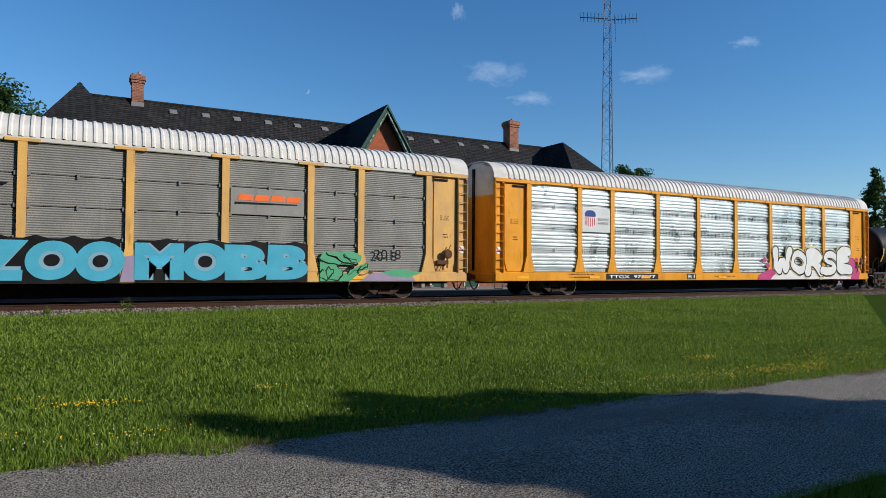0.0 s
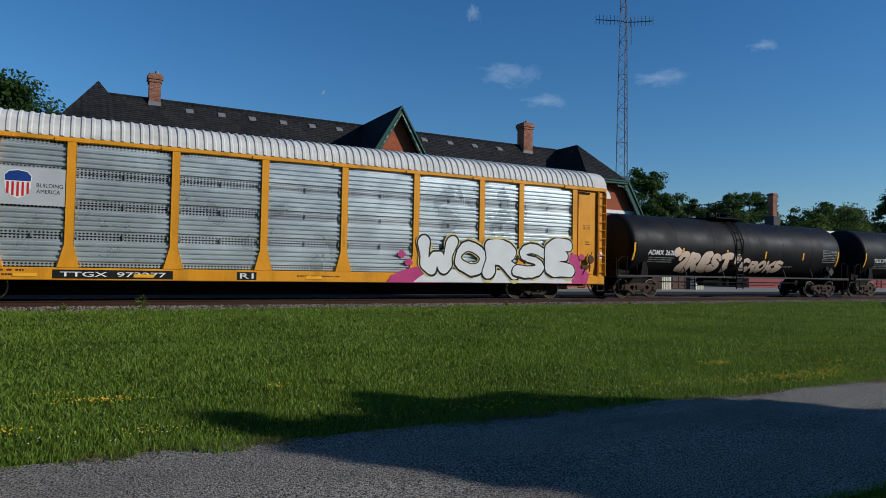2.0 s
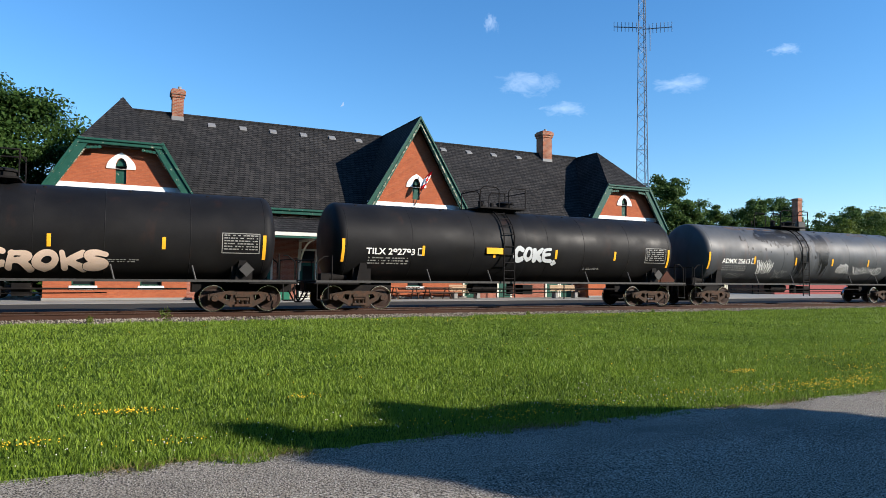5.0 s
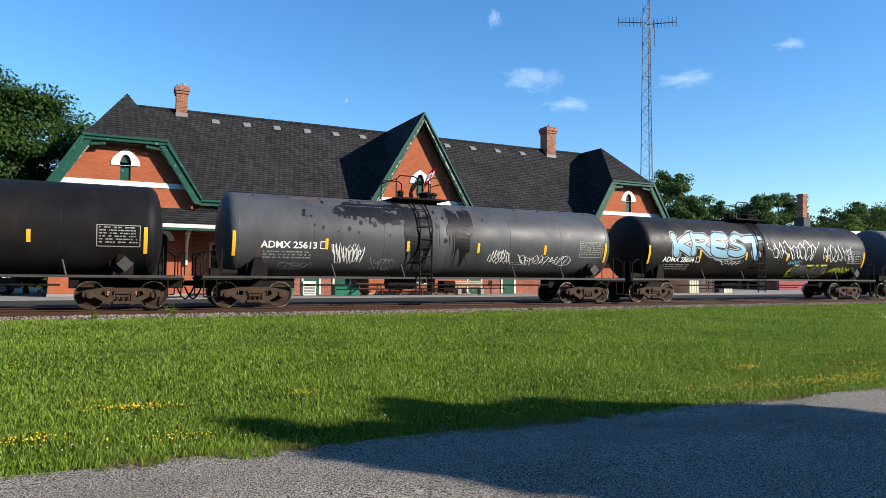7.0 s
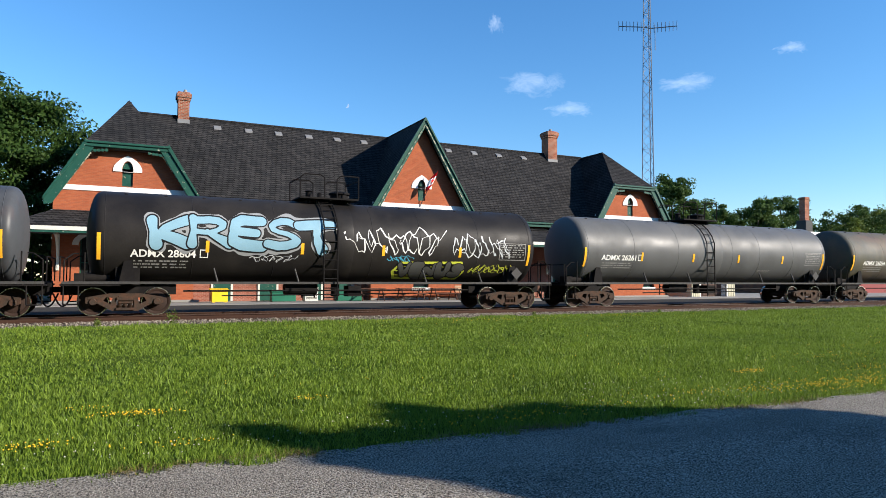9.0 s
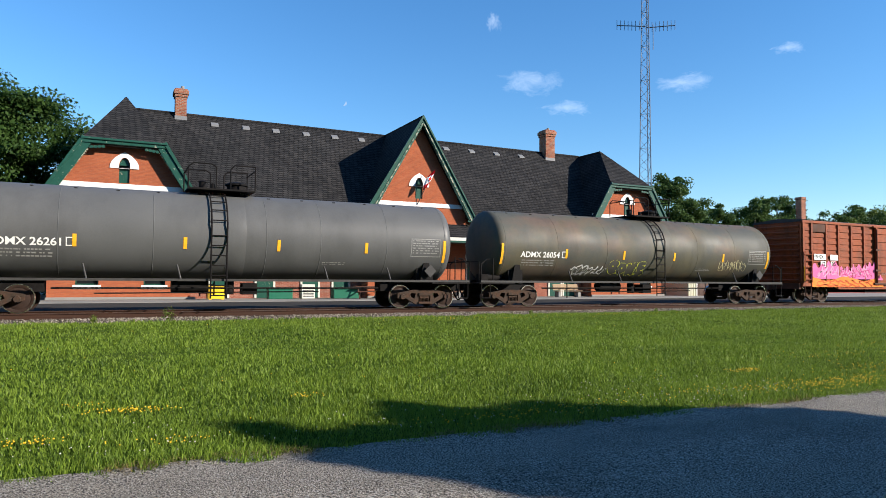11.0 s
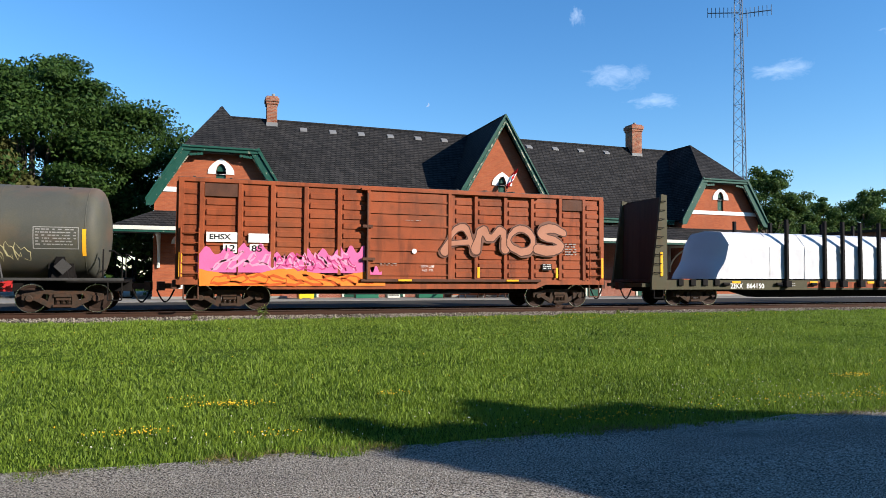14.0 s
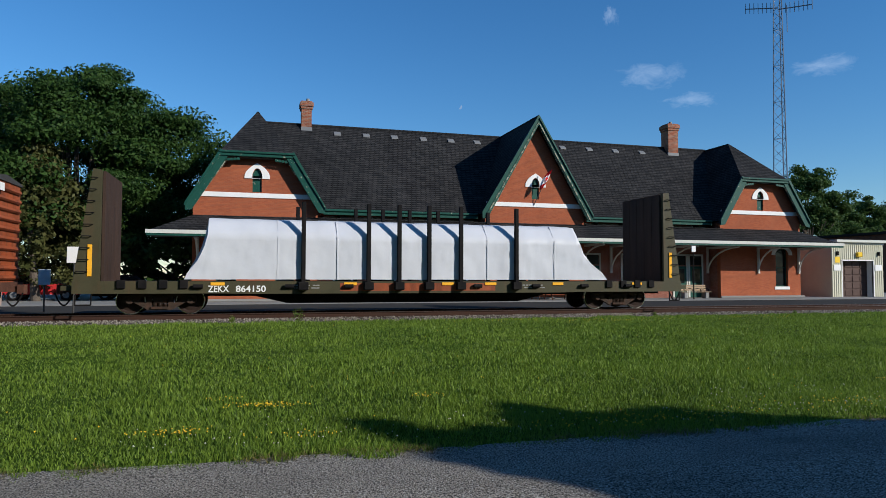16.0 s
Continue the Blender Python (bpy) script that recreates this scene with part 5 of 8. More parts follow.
def paint(name, bm, box, surface, material, parent, lift=0.005, label="", cuts=0.16, skew=0.0):
    """Fits a flat bmesh into box (x0, x1, z0, z1) and lays it on the surface: surface(z) gives y of the near side."""
    xs = [v.co.x for v in bm.verts]
    ys = [v.co.y for v in bm.verts]
    if not xs:
        bm.free()
        return None
    ax, bx, ay, by = min(xs), max(xs), min(ys), max(ys)
    x0, x1, z0, z1 = box
    for v in bm.verts:
        u, w = (v.co.x - ax) / max(1e-6, bx - ax), (v.co.y - ay) / max(1e-6, by - ay)
        v.co = (x0 + (x1 - x0) * u + skew * w, 0, z0 + (z1 - z0) * w)
    z = z0 + cuts
    while z < z1 and surface(z0) != surface(z1):
        bmesh.ops.bisect_plane(bm, geom=bm.verts[:] + bm.edges[:] + bm.faces[:], plane_co=(0, 0, z), plane_no=(0, 0, 1))
        z += cuts
    for v in bm.verts:
        v.co.y = surface(v.co.z) - lift
    me = bpy.data.meshes.new(name)
    bm.to_mesh(me)
    bm.free()
    return part(name, me, material, parent, label)


def letters(body, box, surface, material, parent, fat=0.0, lift=0.005, label="", name="lettering", skew=0.0):
    return paint(name, text_mesh(body, fat), box, surface, material, parent, lift, label, skew=skew)


def flat_poly(poly):
    bm = bmesh.new()
    f = bm.faces.new([bm.verts.new((x, y, 0)) for x, y in poly])
    bmesh.ops.triangulate(bm, faces=[f])
    return bm


def patch(name, poly, surface, material, parent, lift=0.004, label=""):
    xs, zs = [p[0] for p in poly], [p[1] for p in poly]
    return paint(name, flat_poly(poly), (min(xs), max(xs), min(zs), max(zs)), surface, material, parent, lift, label)


def bars(x0, x1, z0, z1, rows, surface, material, parent, seed=0, name="small_lettering", lift=0.005):
    """Rows of small writing too fine to read, as plain bars."""
    rng = random.Random(seed)
    bm = bmesh.new()
    for r in range(rows):
        zt = z1 - (z1 - z0) * r / rows
        zb = zt - (z1 - z0) / rows * 0.42
        x = x0
        while x < x1 - 0.05:
            w = rng.uniform(0.03, 0.13)
            e = min(x + w, x1)
            bm.faces.new([bm.verts.new((a, b, 0)) for a, b in ((x, zb), (e, zb), (e, zt), (x, zt))])
            x = e + rng.choice((0.02, 0.03, 0.09))
    zs = [v.co.y for v in bm.verts]
    xs = [v.co.x for v in bm.verts]
    ob = paint(name, bm, (min(xs), max(xs), min(zs), max(zs)), surface, material, parent, lift)
    ob["kind"] = "stuff"
    return ob


def ribbon(pts, w):
    """A flat brush stroke along points (x, z)."""
    bm = bmesh.new()
    prev = None
    for i, (x, z) in enumerate(pts):
        a, b = pts[max(0, i - 1)], pts[min(len(pts) - 1, i + 1)]
        dx, dz = b[0] - a[0], b[1] - a[1]
        n = math.hypot(dx, dz) or 1
        k = w * (0.65 + 0.35 * math.sin(i * 0.9))
        cur = (bm.verts.new((x - dz / n * k, z + dx / n * k, 0)), bm.verts.new((x + dz / n * k, z - dx / n * k, 0)))
        if prev:
            bm.faces.new((prev[0], cur[0], cur[1], prev[1]))
        prev = cur
    return bm


def scribble(x0, x1, z0, z1, loops, w, surface, material, parent, seed=1, lift=0.006, label=""):
    """Loose looping spray strokes that spell nothing."""
    rng = random.Random(seed)
    n = loops * 14
    ph = [rng.uniform(0, 6) for _ in range(4)]
    size = [rng.uniform(0.45, 1.15) for _ in range(loops + 2)]
    pts = []
    for i in range(n + 1):
        t = i / n
        a = t * loops * math.tau
        k = t * loops
        g0, g1 = size[int(k)], size[min(loops, int(k) + 1)]
        g = g0 + (g1 - g0) * (k % 1)
        h = 0.42 + 0.46 * g * math.sin(a + ph[0]) + 0.22 * math.sin(2.3 * a + ph[1]) * (1.2 - g) + 0.10 * math.sin(5.1 * a + ph[3])
        x = x0 + (x1 - x0) * (0.06 + 0.88 * t) + (x1 - x0) / loops * (0.30 + 0.35 * g) * math.cos(a * 1.07 + ph[2])
        pts.append((x, z0 + (z1 - z0) * min(1.05, max(-0.05, h))))
    bm = ribbon(pts, w)
    xs, zs = [v.co.x for v in bm.verts], [v.co.y for v in bm.verts]
    return paint("spray_tag", bm, (min(xs), max(xs), min(zs), max(zs)), surface, material, parent, lift, label, cuts=0.2)


def graffiti(word, x0, x1, z0, z1, surface, fill, edge, parent, fat=0.03, rim=0.035, lift=0.008, label="", jitter=0.10, seed=2):
    """Fat sprayed letters, each outlined, of uneven height."""
    rng = random.Random(seed)
    n = len(word)
    w = (x1 - x0) / n
    for i, ch in enumerate(word):
        if ch == " ":
            continue
        a, b = x0 + i * w - w * 0.03, x0 + (i + 1) * w + w * 0.03
        lo, hi = z0 + (z1 - z0) * rng.uniform(0, jitter), z1 - (z1 - z0) * rng.uniform(0, jitter)
        sk = rng.uniform(-0.08, 0.08) * (z1 - z0)
        letters(ch, (a - rim, b + rim, lo - rim, hi + rim), surface, edge, parent, fat + 0.055, lift, name="graffiti_outline", skew=sk)
        letters(ch, (a + rim * 0.6, b - rim * 0.6, lo + rim * 0.4, hi - rim * 0.4), surface, fill, parent, fat, lift + 0.005 + 0.0006 * i, name="graffiti_letter", label=label, skew=sk)


# letter strokes in a unit box, for fat sprayed letters
STROKES = {}
STROKES["W"] = [[(0, 1), (0.18, 0.02), (0.5, 0.7), (0.82, 0.02), (1, 1)]]
STROKES["O"] = [[(0.5, 0.02), (0.1, 0.2), (0.05, 0.6), (0.35, 1), (0.75, 0.95), (0.98, 0.55), (0.85, 0.12), (0.5, 0.02)]]
STROKES["R"] = [[(0.02, 0), (0.08, 1)], [(0.08, 0.95), (0.7, 1.02), (0.95, 0.75), (0.6, 0.5), (0.12, 0.48)], [(0.4, 0.5), (0.72, 0.3), (1.05, 0)]]
STROKES["S"] = [[(0.98, 0.82), (0.6, 1.04), (0.1, 0.88), (0.2, 0.58), (0.8, 0.45), (0.95, 0.18), (0.5, -0.02), (0, 0.12)]]
STROKES["E"] = [[(0.95, 1), (0.2, 0.98), (0.02, 0.5), (0.12, 0.04), (1, 0)], [(0.1, 0.5), (0.78, 0.55)]]
STROKES["K"] = [[(0, 1), (0.12, 0)], [(1, 1), (0.2, 0.48), (0.55, 0.3), (1, 0)]]
STROKES["T"] = [[(-0.05, 0.92), (0.4, 1), (1.08, 0.95)], [(0.55, 0.95), (0.46, 0.4), (0.6, 0)]]
STROKES["2"] = [[(0.0, 0.72), (0.2, 1.0), (0.8, 1.0), (0.95, 0.65), (0.5, 0.35), (0.0, 0.0), (0.5, 0.02), (1.05, 0.0)]]
STROKES["C"] = [[(0.98, 0.85), (0.5, 1.04), (0.06, 0.7), (0.08, 0.28), (0.5, -0.02), (1, 0.15)]]
STROKES["A"] = [[(0, 0), (0.3, 0.9), (0.55, 1.02), (0.75, 0.85), (1, 0)], [(0.2, 0.35), (0.85, 0.38)]]
STROKES["M"] = [[(0, 0), (0.12, 1), (0.5, 0.35), (0.88, 1), (1.02, 0)]]
STROKES["V"] = [[(0, 1), (0.45, 0), (0.6, 0), (1, 1)]]
STROKES["N"] = [[(0, 0), (0.08, 1), (0.9, 0.02), (1, 1)]]
STROKES["U"] = [[(0, 1), (0.05, 0.22), (0.5, -0.02), (0.95, 0.22), (1, 1)]]


def smooth_line(pts, cuts=2):
    """Cuts a polyline's corners, its ends kept."""
    for _ in range(cuts):
        out = [pts[0]]
        for (ax, az), (bx, bz) in zip(pts, pts[1:]):
            out += [(ax * 0.75 + bx * 0.25, az * 0.75 + bz * 0.25), (ax * 0.25 + bx * 0.75, az * 0.25 + bz * 0.75)]
        pts = out + [pts[-1]]
    return pts


def field_mesh(name, d, xs, zs, surface, lift):
    """The region where the field d is negative, cut along its zero line, laid on a surface."""
    vs, fs = [], []
    seen = {}
    def vert(x, z):
        key = (round(x, 4), round(z, 4))
        if key not in seen:
            seen[key] = len(vs)
            vs.append((x, surface(z) - lift, z))
        return seen[key]
    for j in range(len(zs) - 1):
        for i in range(len(xs) - 1):
            c = ((xs[i], zs[j], d[j, i]), (xs[i + 1], zs[j], d[j, i + 1]), (xs[i + 1], zs[j + 1], d[j + 1, i + 1]), (xs[i], zs[j + 1], d[j + 1, i]))
            if all(q[2] >= 0 for q in c):
                continue
            poly = []
            for a, b in zip(c, c[1:] + c[:1]):
                if a[2] < 0:
                    poly.append(vert(a[0], a[1]))
                if (a[2] < 0) != (b[2] < 0):
                    t = a[2] / (a[2] - b[2])
                    poly.append(vert(a[0] + (b[0] - a[0]) * t, a[1] + (b[1] - a[1]) * t))
            poly = [q for k, q in enumerate(poly) if q != poly[k - 1]]
            if len(poly) > 2:
                fs.append(poly)
    me = bpy.data.meshes.new(name)
    me.from_pydata(vs, [], fs)
    return me


def bubble(word, x0, x1, z0, z1, surface, fill, edge, parent, w=0.14, rim=0.045, lift=0.008, label="", seed=2, jitter=0.10, halo=None, halo_w=0.12, step=0.035, cuts=2, flare=0.0):
    """Fat hand-sprayed letters: each a swollen stroke with a dark outline; without a fill, the outline alone. halo: paint that shows ragged behind them."""
    rng = random.Random(seed)
    cw = (x1 - x0) / len(word)
    behind = None
    m = rim + halo_w + w * 1.3 + 0.05
    gx, gz = np.arange(x0 - m, x1 + m, step * 1.6), np.arange(z0 - m, z1 + m, step * 1.6)
    for i, ch in enumerate(word):
        a, b = x0 + i * cw + w * 0.75, x0 + (i + 1) * cw - w * 0.75 + cw * 0.06
        lo, hi = z0 + w + (z1 - z0) * rng.uniform(0, jitter), z1 - w - (z1 - z0) * rng.uniform(0, jitter)
        sk = rng.uniform(-0.10, 0.10) * (z1 - z0)
        lines = [smooth_line([(a + (b - a) * u + sk * (v - 0.5) + rng.uniform(-0.03, 0.03) * cw, lo + (hi - lo) * v + rng.uniform(-0.03, 0.03) * (hi - lo)) for u, v in st], cuts) for st in STROKES[ch]]
        def field(xs, zs):
            gx0, gz0 = np.meshgrid(xs, zs)
            X = gx0 + 0.25 * w * np.sin(gz0 * 3.1 + seed + i)
            Z = gz0 + 0.20 * w * np.sin(gx0 * 3.7 + 2.0 * seed)
            d = np.full(X.shape, 9.0)
            for ln_ in lines:
                for (ax, az), (bx, bz) in zip(ln_, ln_[1:]):
                    ux, uz = bx - ax, bz - az
                    t = np.clip(((X - ax) * ux + (Z - az) * uz) / max(1e-9, ux * ux + uz * uz), 0, 1)
                    d = np.minimum(d, np.hypot(X - ax - t * ux, Z - az - t * uz))
            return d - w * (1.0 + 0.22 * np.sin(X * 2.3 / cw + seed + i) - 0.18 * (Z - (lo + hi) / 2) / (hi - lo) + flare * (np.abs(Z - (lo + hi) / 2) / (hi - lo) - 0.25))
        xs = np.arange(min(p[0] for q in lines for p in q) - m, max(p[0] for q in lines for p in q) + m, step)
        zs = np.arange(lo - m, hi + m, step)
        d = field(xs, zs)
        if fill is None:
            part("graffiti_outline", field_mesh("graffiti_outline", np.abs(d) - rim, xs, zs, surface, lift + 0.0011 * i), edge, parent, label)
            continue
        part("graffiti_outline", field_mesh("graffiti_outline", d - rim, xs, zs, surface, lift + 0.0022 * i), edge, parent)
        part("graffiti_letter", field_mesh("graffiti_letter", d, xs, zs, surface, lift + 0.0022 * i + 0.0011), fill, parent, label)
        if halo:
            e = field(gx, gz)
            behind = e if behind is None else np.minimum(behind, e)
    if halo:
        ragged = np.array([[noise.noise((x * 1.7, z * 2.3, seed)) for x in gx] for z in gz])
        part("spray_haze", field_mesh("spray_haze", behind - rim - halo_w * np.clip(0.45 + 1.3 * ragged, 0.0, 1.2), gx, gz, surface, lift - 0.002), halo, parent)


def blob(cx, cz, rx, rz, seed, n=26, rough=0.12):
    rng = random.Random(seed)
    ph = [rng.uniform(0, 6.28) for _ in range(3)]
    return [(cx + rx * (1 + rough * math.sin(3 * a + ph[0]) + rough * 0.7 * math.sin(5 * a + ph[1])) * math.cos(a), cz + rz * (1 + rough * math.sin(4 * a + ph[2])) * math.sin(a)) for a in [math.tau * i / n for i in range(n)]]


def spray(name, col, rough=0.45):
    return mat(name, col, rough, var=0.10, scale=2.0, bump=0.0)


M_SP_WHITE = spray("white_spray_paint", (0.68, 0.68, 0.66))
M_SP_SILVER = spray("silver_spray_paint", (0.52, 0.54, 0.55), 0.35)
M_SP_BLACK = spray("black_spray_paint", (0.010, 0.010, 0.011))
M_SP_BLUE = spray("turquoise_spray_paint", (0.085, 0.36, 0.50))
M_SP_SKY = spray("pale_blue_spray_paint", (0.215, 0.365, 0.455))
M_SP_CREAM = spray("cream_pink_spray_paint", (0.72, 0.55, 0.44))
M_SP_PINK = spray("magenta_spray_paint", (0.45, 0.05, 0.18))
M_SP_ROSE = spray("rose_pink_spray_paint", (0.68, 0.14, 0.33))
M_SP_ORANGE = spray("orange_spray_paint", (0.80, 0.22, 0.03))
M_SP_GREEN = spray("green_spray_paint", (0.10, 0.35, 0.18))
M_SP_YEL = spray("acid_yellow_spray_paint", (0.62, 0.66, 0.06))
M_SP_LAV = spray("lavender_spray_paint", (0.30, 0.25, 0.36))
M_SP_LOGO = spray("orange_mark_paint", (0.80, 0.16, 0.03))


# ---- running gear ----
WHEEL_R = 0.457
WHEELS = []


def build_truck(car, x):
    """A two-axle bogie centred at x: bolster, two cast side frames with springs, two wheelsets."""
    tk = part("truck", Geo().bbox(x - 0.22, x + 0.22, -1.05, 1.05, 0.38, 0.66, 0.03).rod((x, 0, 0.6), (x, 0, 0.85), 0.25, 12), M_TRUCK, car, "grimy cast steel bogie")
    for s in (-1, 1):
        y0, y1 = (s * 0.97 - 0.07, s * 0.97 + 0.07)
        top = [(-1.12, 0.42), (-1.12, 0.60), (-0.80, 0.66), (-0.45, 0.72), (0.45, 0.72), (0.80, 0.66), (1.12, 0.60), (1.12, 0.42), (0.98, 0.36), (0.78, 0.40), (0.36, 0.16), (-0.36, 0.16), (-0.78, 0.40), (-0.98, 0.36)]
        holes = [[(-0.62, 0.48), (-0.42, 0.38), (-0.36, 0.58), (-0.55, 0.60)], [(0.62, 0.48), (0.42, 0.38), (0.36, 0.58), (0.55, 0.60)], [(-0.25, 0.26), (0.25, 0.26), (0.25, 0.56), (-0.25, 0.56)]]
        sf = part("side_frame", wall_with_holes(top, holes, y0, y1), M_TRUCK, tk, "cast side frame", at=(x, 0, 0), smooth=0)
        g = Geo()
        for k in (-0.16, 0, 0.16):
            for j in range(5):
                g.lathe([(0, 0.062), (0.028, 0.075), (0.03, 0.06)], (x + k, s * 0.97, 0.27 + j * 0.045), "z", 8)
        g.box(x - 0.26, x + 0.26, s * 0.97 - 0.13, s * 0.97 + 0.13, 0.19, 0.265).box(x - 0.24, x + 0.24, s * 0.97 - 0.13, s * 0.97 + 0.13, 0.50, 0.60)
        part("spring_nest", g, M_TRUCK, tk, "coil spring nest")
    for a in (-0.92, 0.92):
        g = Geo()
        for s in (-1, 1):
            y = s * 0.755
            g.lathe([(-0.065, 0.10), (-0.065, 0.18), (-0.03, 0.33), (-0.05, 0.36), (-0.06, 0.425), (-0.058, 0.448), (0.055, 0.457), (0.07, 0.40), (0.03, 0.33), (0.03, 0.16), (0.07, 0.15)] if s < 0 else [(-0.07, 0.15), (-0.03, 0.16), (-0.03, 0.33), (-0.07, 0.40), (-0.055, 0.457), (0.058, 0.448), (0.06, 0.425), (0.05, 0.36), (0.03, 0.33), (0.065, 0.18), (0.065, 0.10)], (0, y, 0), "y", 28)
        g.rod((0, -0.9, 0), (0, 0.9, 0), 0.085, 12)
        me = mesh_of("wheelset", g)
        me.materials.append(M_WHEEL)
        me.materials.append(M_TREAD)
        for p in me.polygons:
            if all(math.hypot(me.vertices[i].co.x, me.vertices[i].co.z) > 0.42 for i in p.vertices):
                p.material_index = 1
        ws = part("wheelset", me, M_WHEEL, tk, "rusty wheels on an axle", at=(x + a, 0, WHEEL_R))
        ws["x0"] = x + a
        WHEELS.append((ws, x + a))
        for s in (-1, 1):
            b = Geo().lathe([(-0.12, 0.10), (0.06, 0.115), (0.10, 0.09)] if s > 0 else [(-0.10, 0.09), (-0.06, 0.115), (0.12, 0.10)], (x + a, s * 0.99, WHEEL_R), "y", 12)
            b.box(x + a - 0.14, x + a + 0.14, s * 0.97 - 0.08, s * 0.97 + 0.08, WHEEL_R + 0.08, WHEEL_R + 0.16)
            part("axle_box", b, M_TRUCK, tk)
    return tk


def coupler(car, x, s):
    g = Geo().box(min(x, x + s * 0.45), max(x, x + s * 0.45), -0.09, 0.09, 0.74, 0.92)
    g.prism([(x + s * 0.42, -0.16), (x + s * 0.62, -0.18), (x + s * 0.68, -0.02), (x + s * 0.56, 0.12), (x + s * 0.42, 0.12)], "z", 0.68, 0.98)
    part("coupler", g, M_BROWN, car, "rusty knuckle coupler")
    pts = [(x + s * (0.1 + 0.55 * t), -0.35, 0.72 - 0.42 * math.sin(math.pi * t)) for t in [i / 7 for i in range(8)]]
    part("brake_hose", Geo().pipe(pts, 0.028, 6), M_UNDER, car, "black rubber brake hose")


def ladder(car, x, y, z0, z1, w=0.46, rungs=None, material=None, axis="x", label=""):
    n = rungs or max(2, int((z1 - z0) / 0.36))
    g = Geo()
    def at(u, z):
        return (x + u, y, z) if axis == "x" else (x, y + u, z)
    for u in (-w / 2, w / 2):
        g.rod(at(u, z0), at(u, z1), 0.022, 6)
    for i in range(n):
        z = z0 + (z1 - z0) * (i + 0.5) / n
        g.rod(at(-w / 2, z), at(w / 2, z), 0.018, 6)
    return part("ladder", g, material or M_UNDER, car, label)


# ---- enclosed car carriers ----
def perforated_mat():
    m = mat("bright_galvanised_panel", (0.58, 0.63, 0.645), 0.35, metal=0.64, var=0.05, scale=1.0, stains=(((0.42, 0.40, 0.36), 0.12, (0.8, 0.8, 0.3), 0.58, 0.12),), bump=0.05)
    nt = m.node_tree
    ln = nt.links.new
    b = nt.nodes["Principled BSDF"]
    tc = nt.nodes.new("ShaderNodeTexCoord")
    sp = nt.nodes.new("ShaderNodeSeparateXYZ")
    ln(tc.outputs["Object"], sp.inputs[0])
    def op(kind, a, bv):
        n = nt.nodes.new("ShaderNodeMath")
        n.operation = kind
        for i, q in enumerate((a, bv)):
            if q is None:
                continue
            if isinstance(q, (int, float)):
                n.inputs[i].default_value = q
            else:
                ln(q, n.inputs[i])
        return n.outputs[0]
    dx = op('SUBTRACT', op('FRACT', op('MULTIPLY', sp.outputs["X"], 1 / 0.105), None), 0.5)
    dz = op('SUBTRACT', op('FRACT', op('MULTIPLY', sp.outputs["Z"], 1 / 0.085), None), 0.5)
    rr = op('ADD', op('MULTIPLY', dx, dx), op('MULTIPLY', dz, dz))
    hole = op('LESS_THAN', rr, 0.10)
    zz = op('FRACT', op('MULTIPLY', op('SUBTRACT', sp.outputs["Z"], 1.05), 1 / 0.9525), None)
    band = op('ADD', op('LESS_THAN', zz, 0.15), op('GREATER_THAN', zz, 0.86))
    fac = op('MULTIPLY', hole, op('MINIMUM', band, 1.0))
    old = b.inputs["Base Color"].links[0].from_socket
    mx = nt.nodes.new("ShaderNodeMix")
    mx.data_type = 'RGBA'
    ln(fac, mx.inputs[0])
    ln(old, mx.inputs[6])
    mx.inputs[7].default_value = (0.03, 0.03, 0.032, 1)
    ln(mx.outputs[2], b.inputs["Base Color"])
    return m


M_PERF = perforated_mat()
M_BOARD = mat("plain_galvanised_board", (0.50, 0.52, 0.52), 0.45, metal=0.15, var=0.08)
RACK_POSTS = (1.83, 4.65, 6.60, 9.55, 12.42, 15.30, 18.20, 21.15, 23.08, 25.92)
RACK_L = 27.75


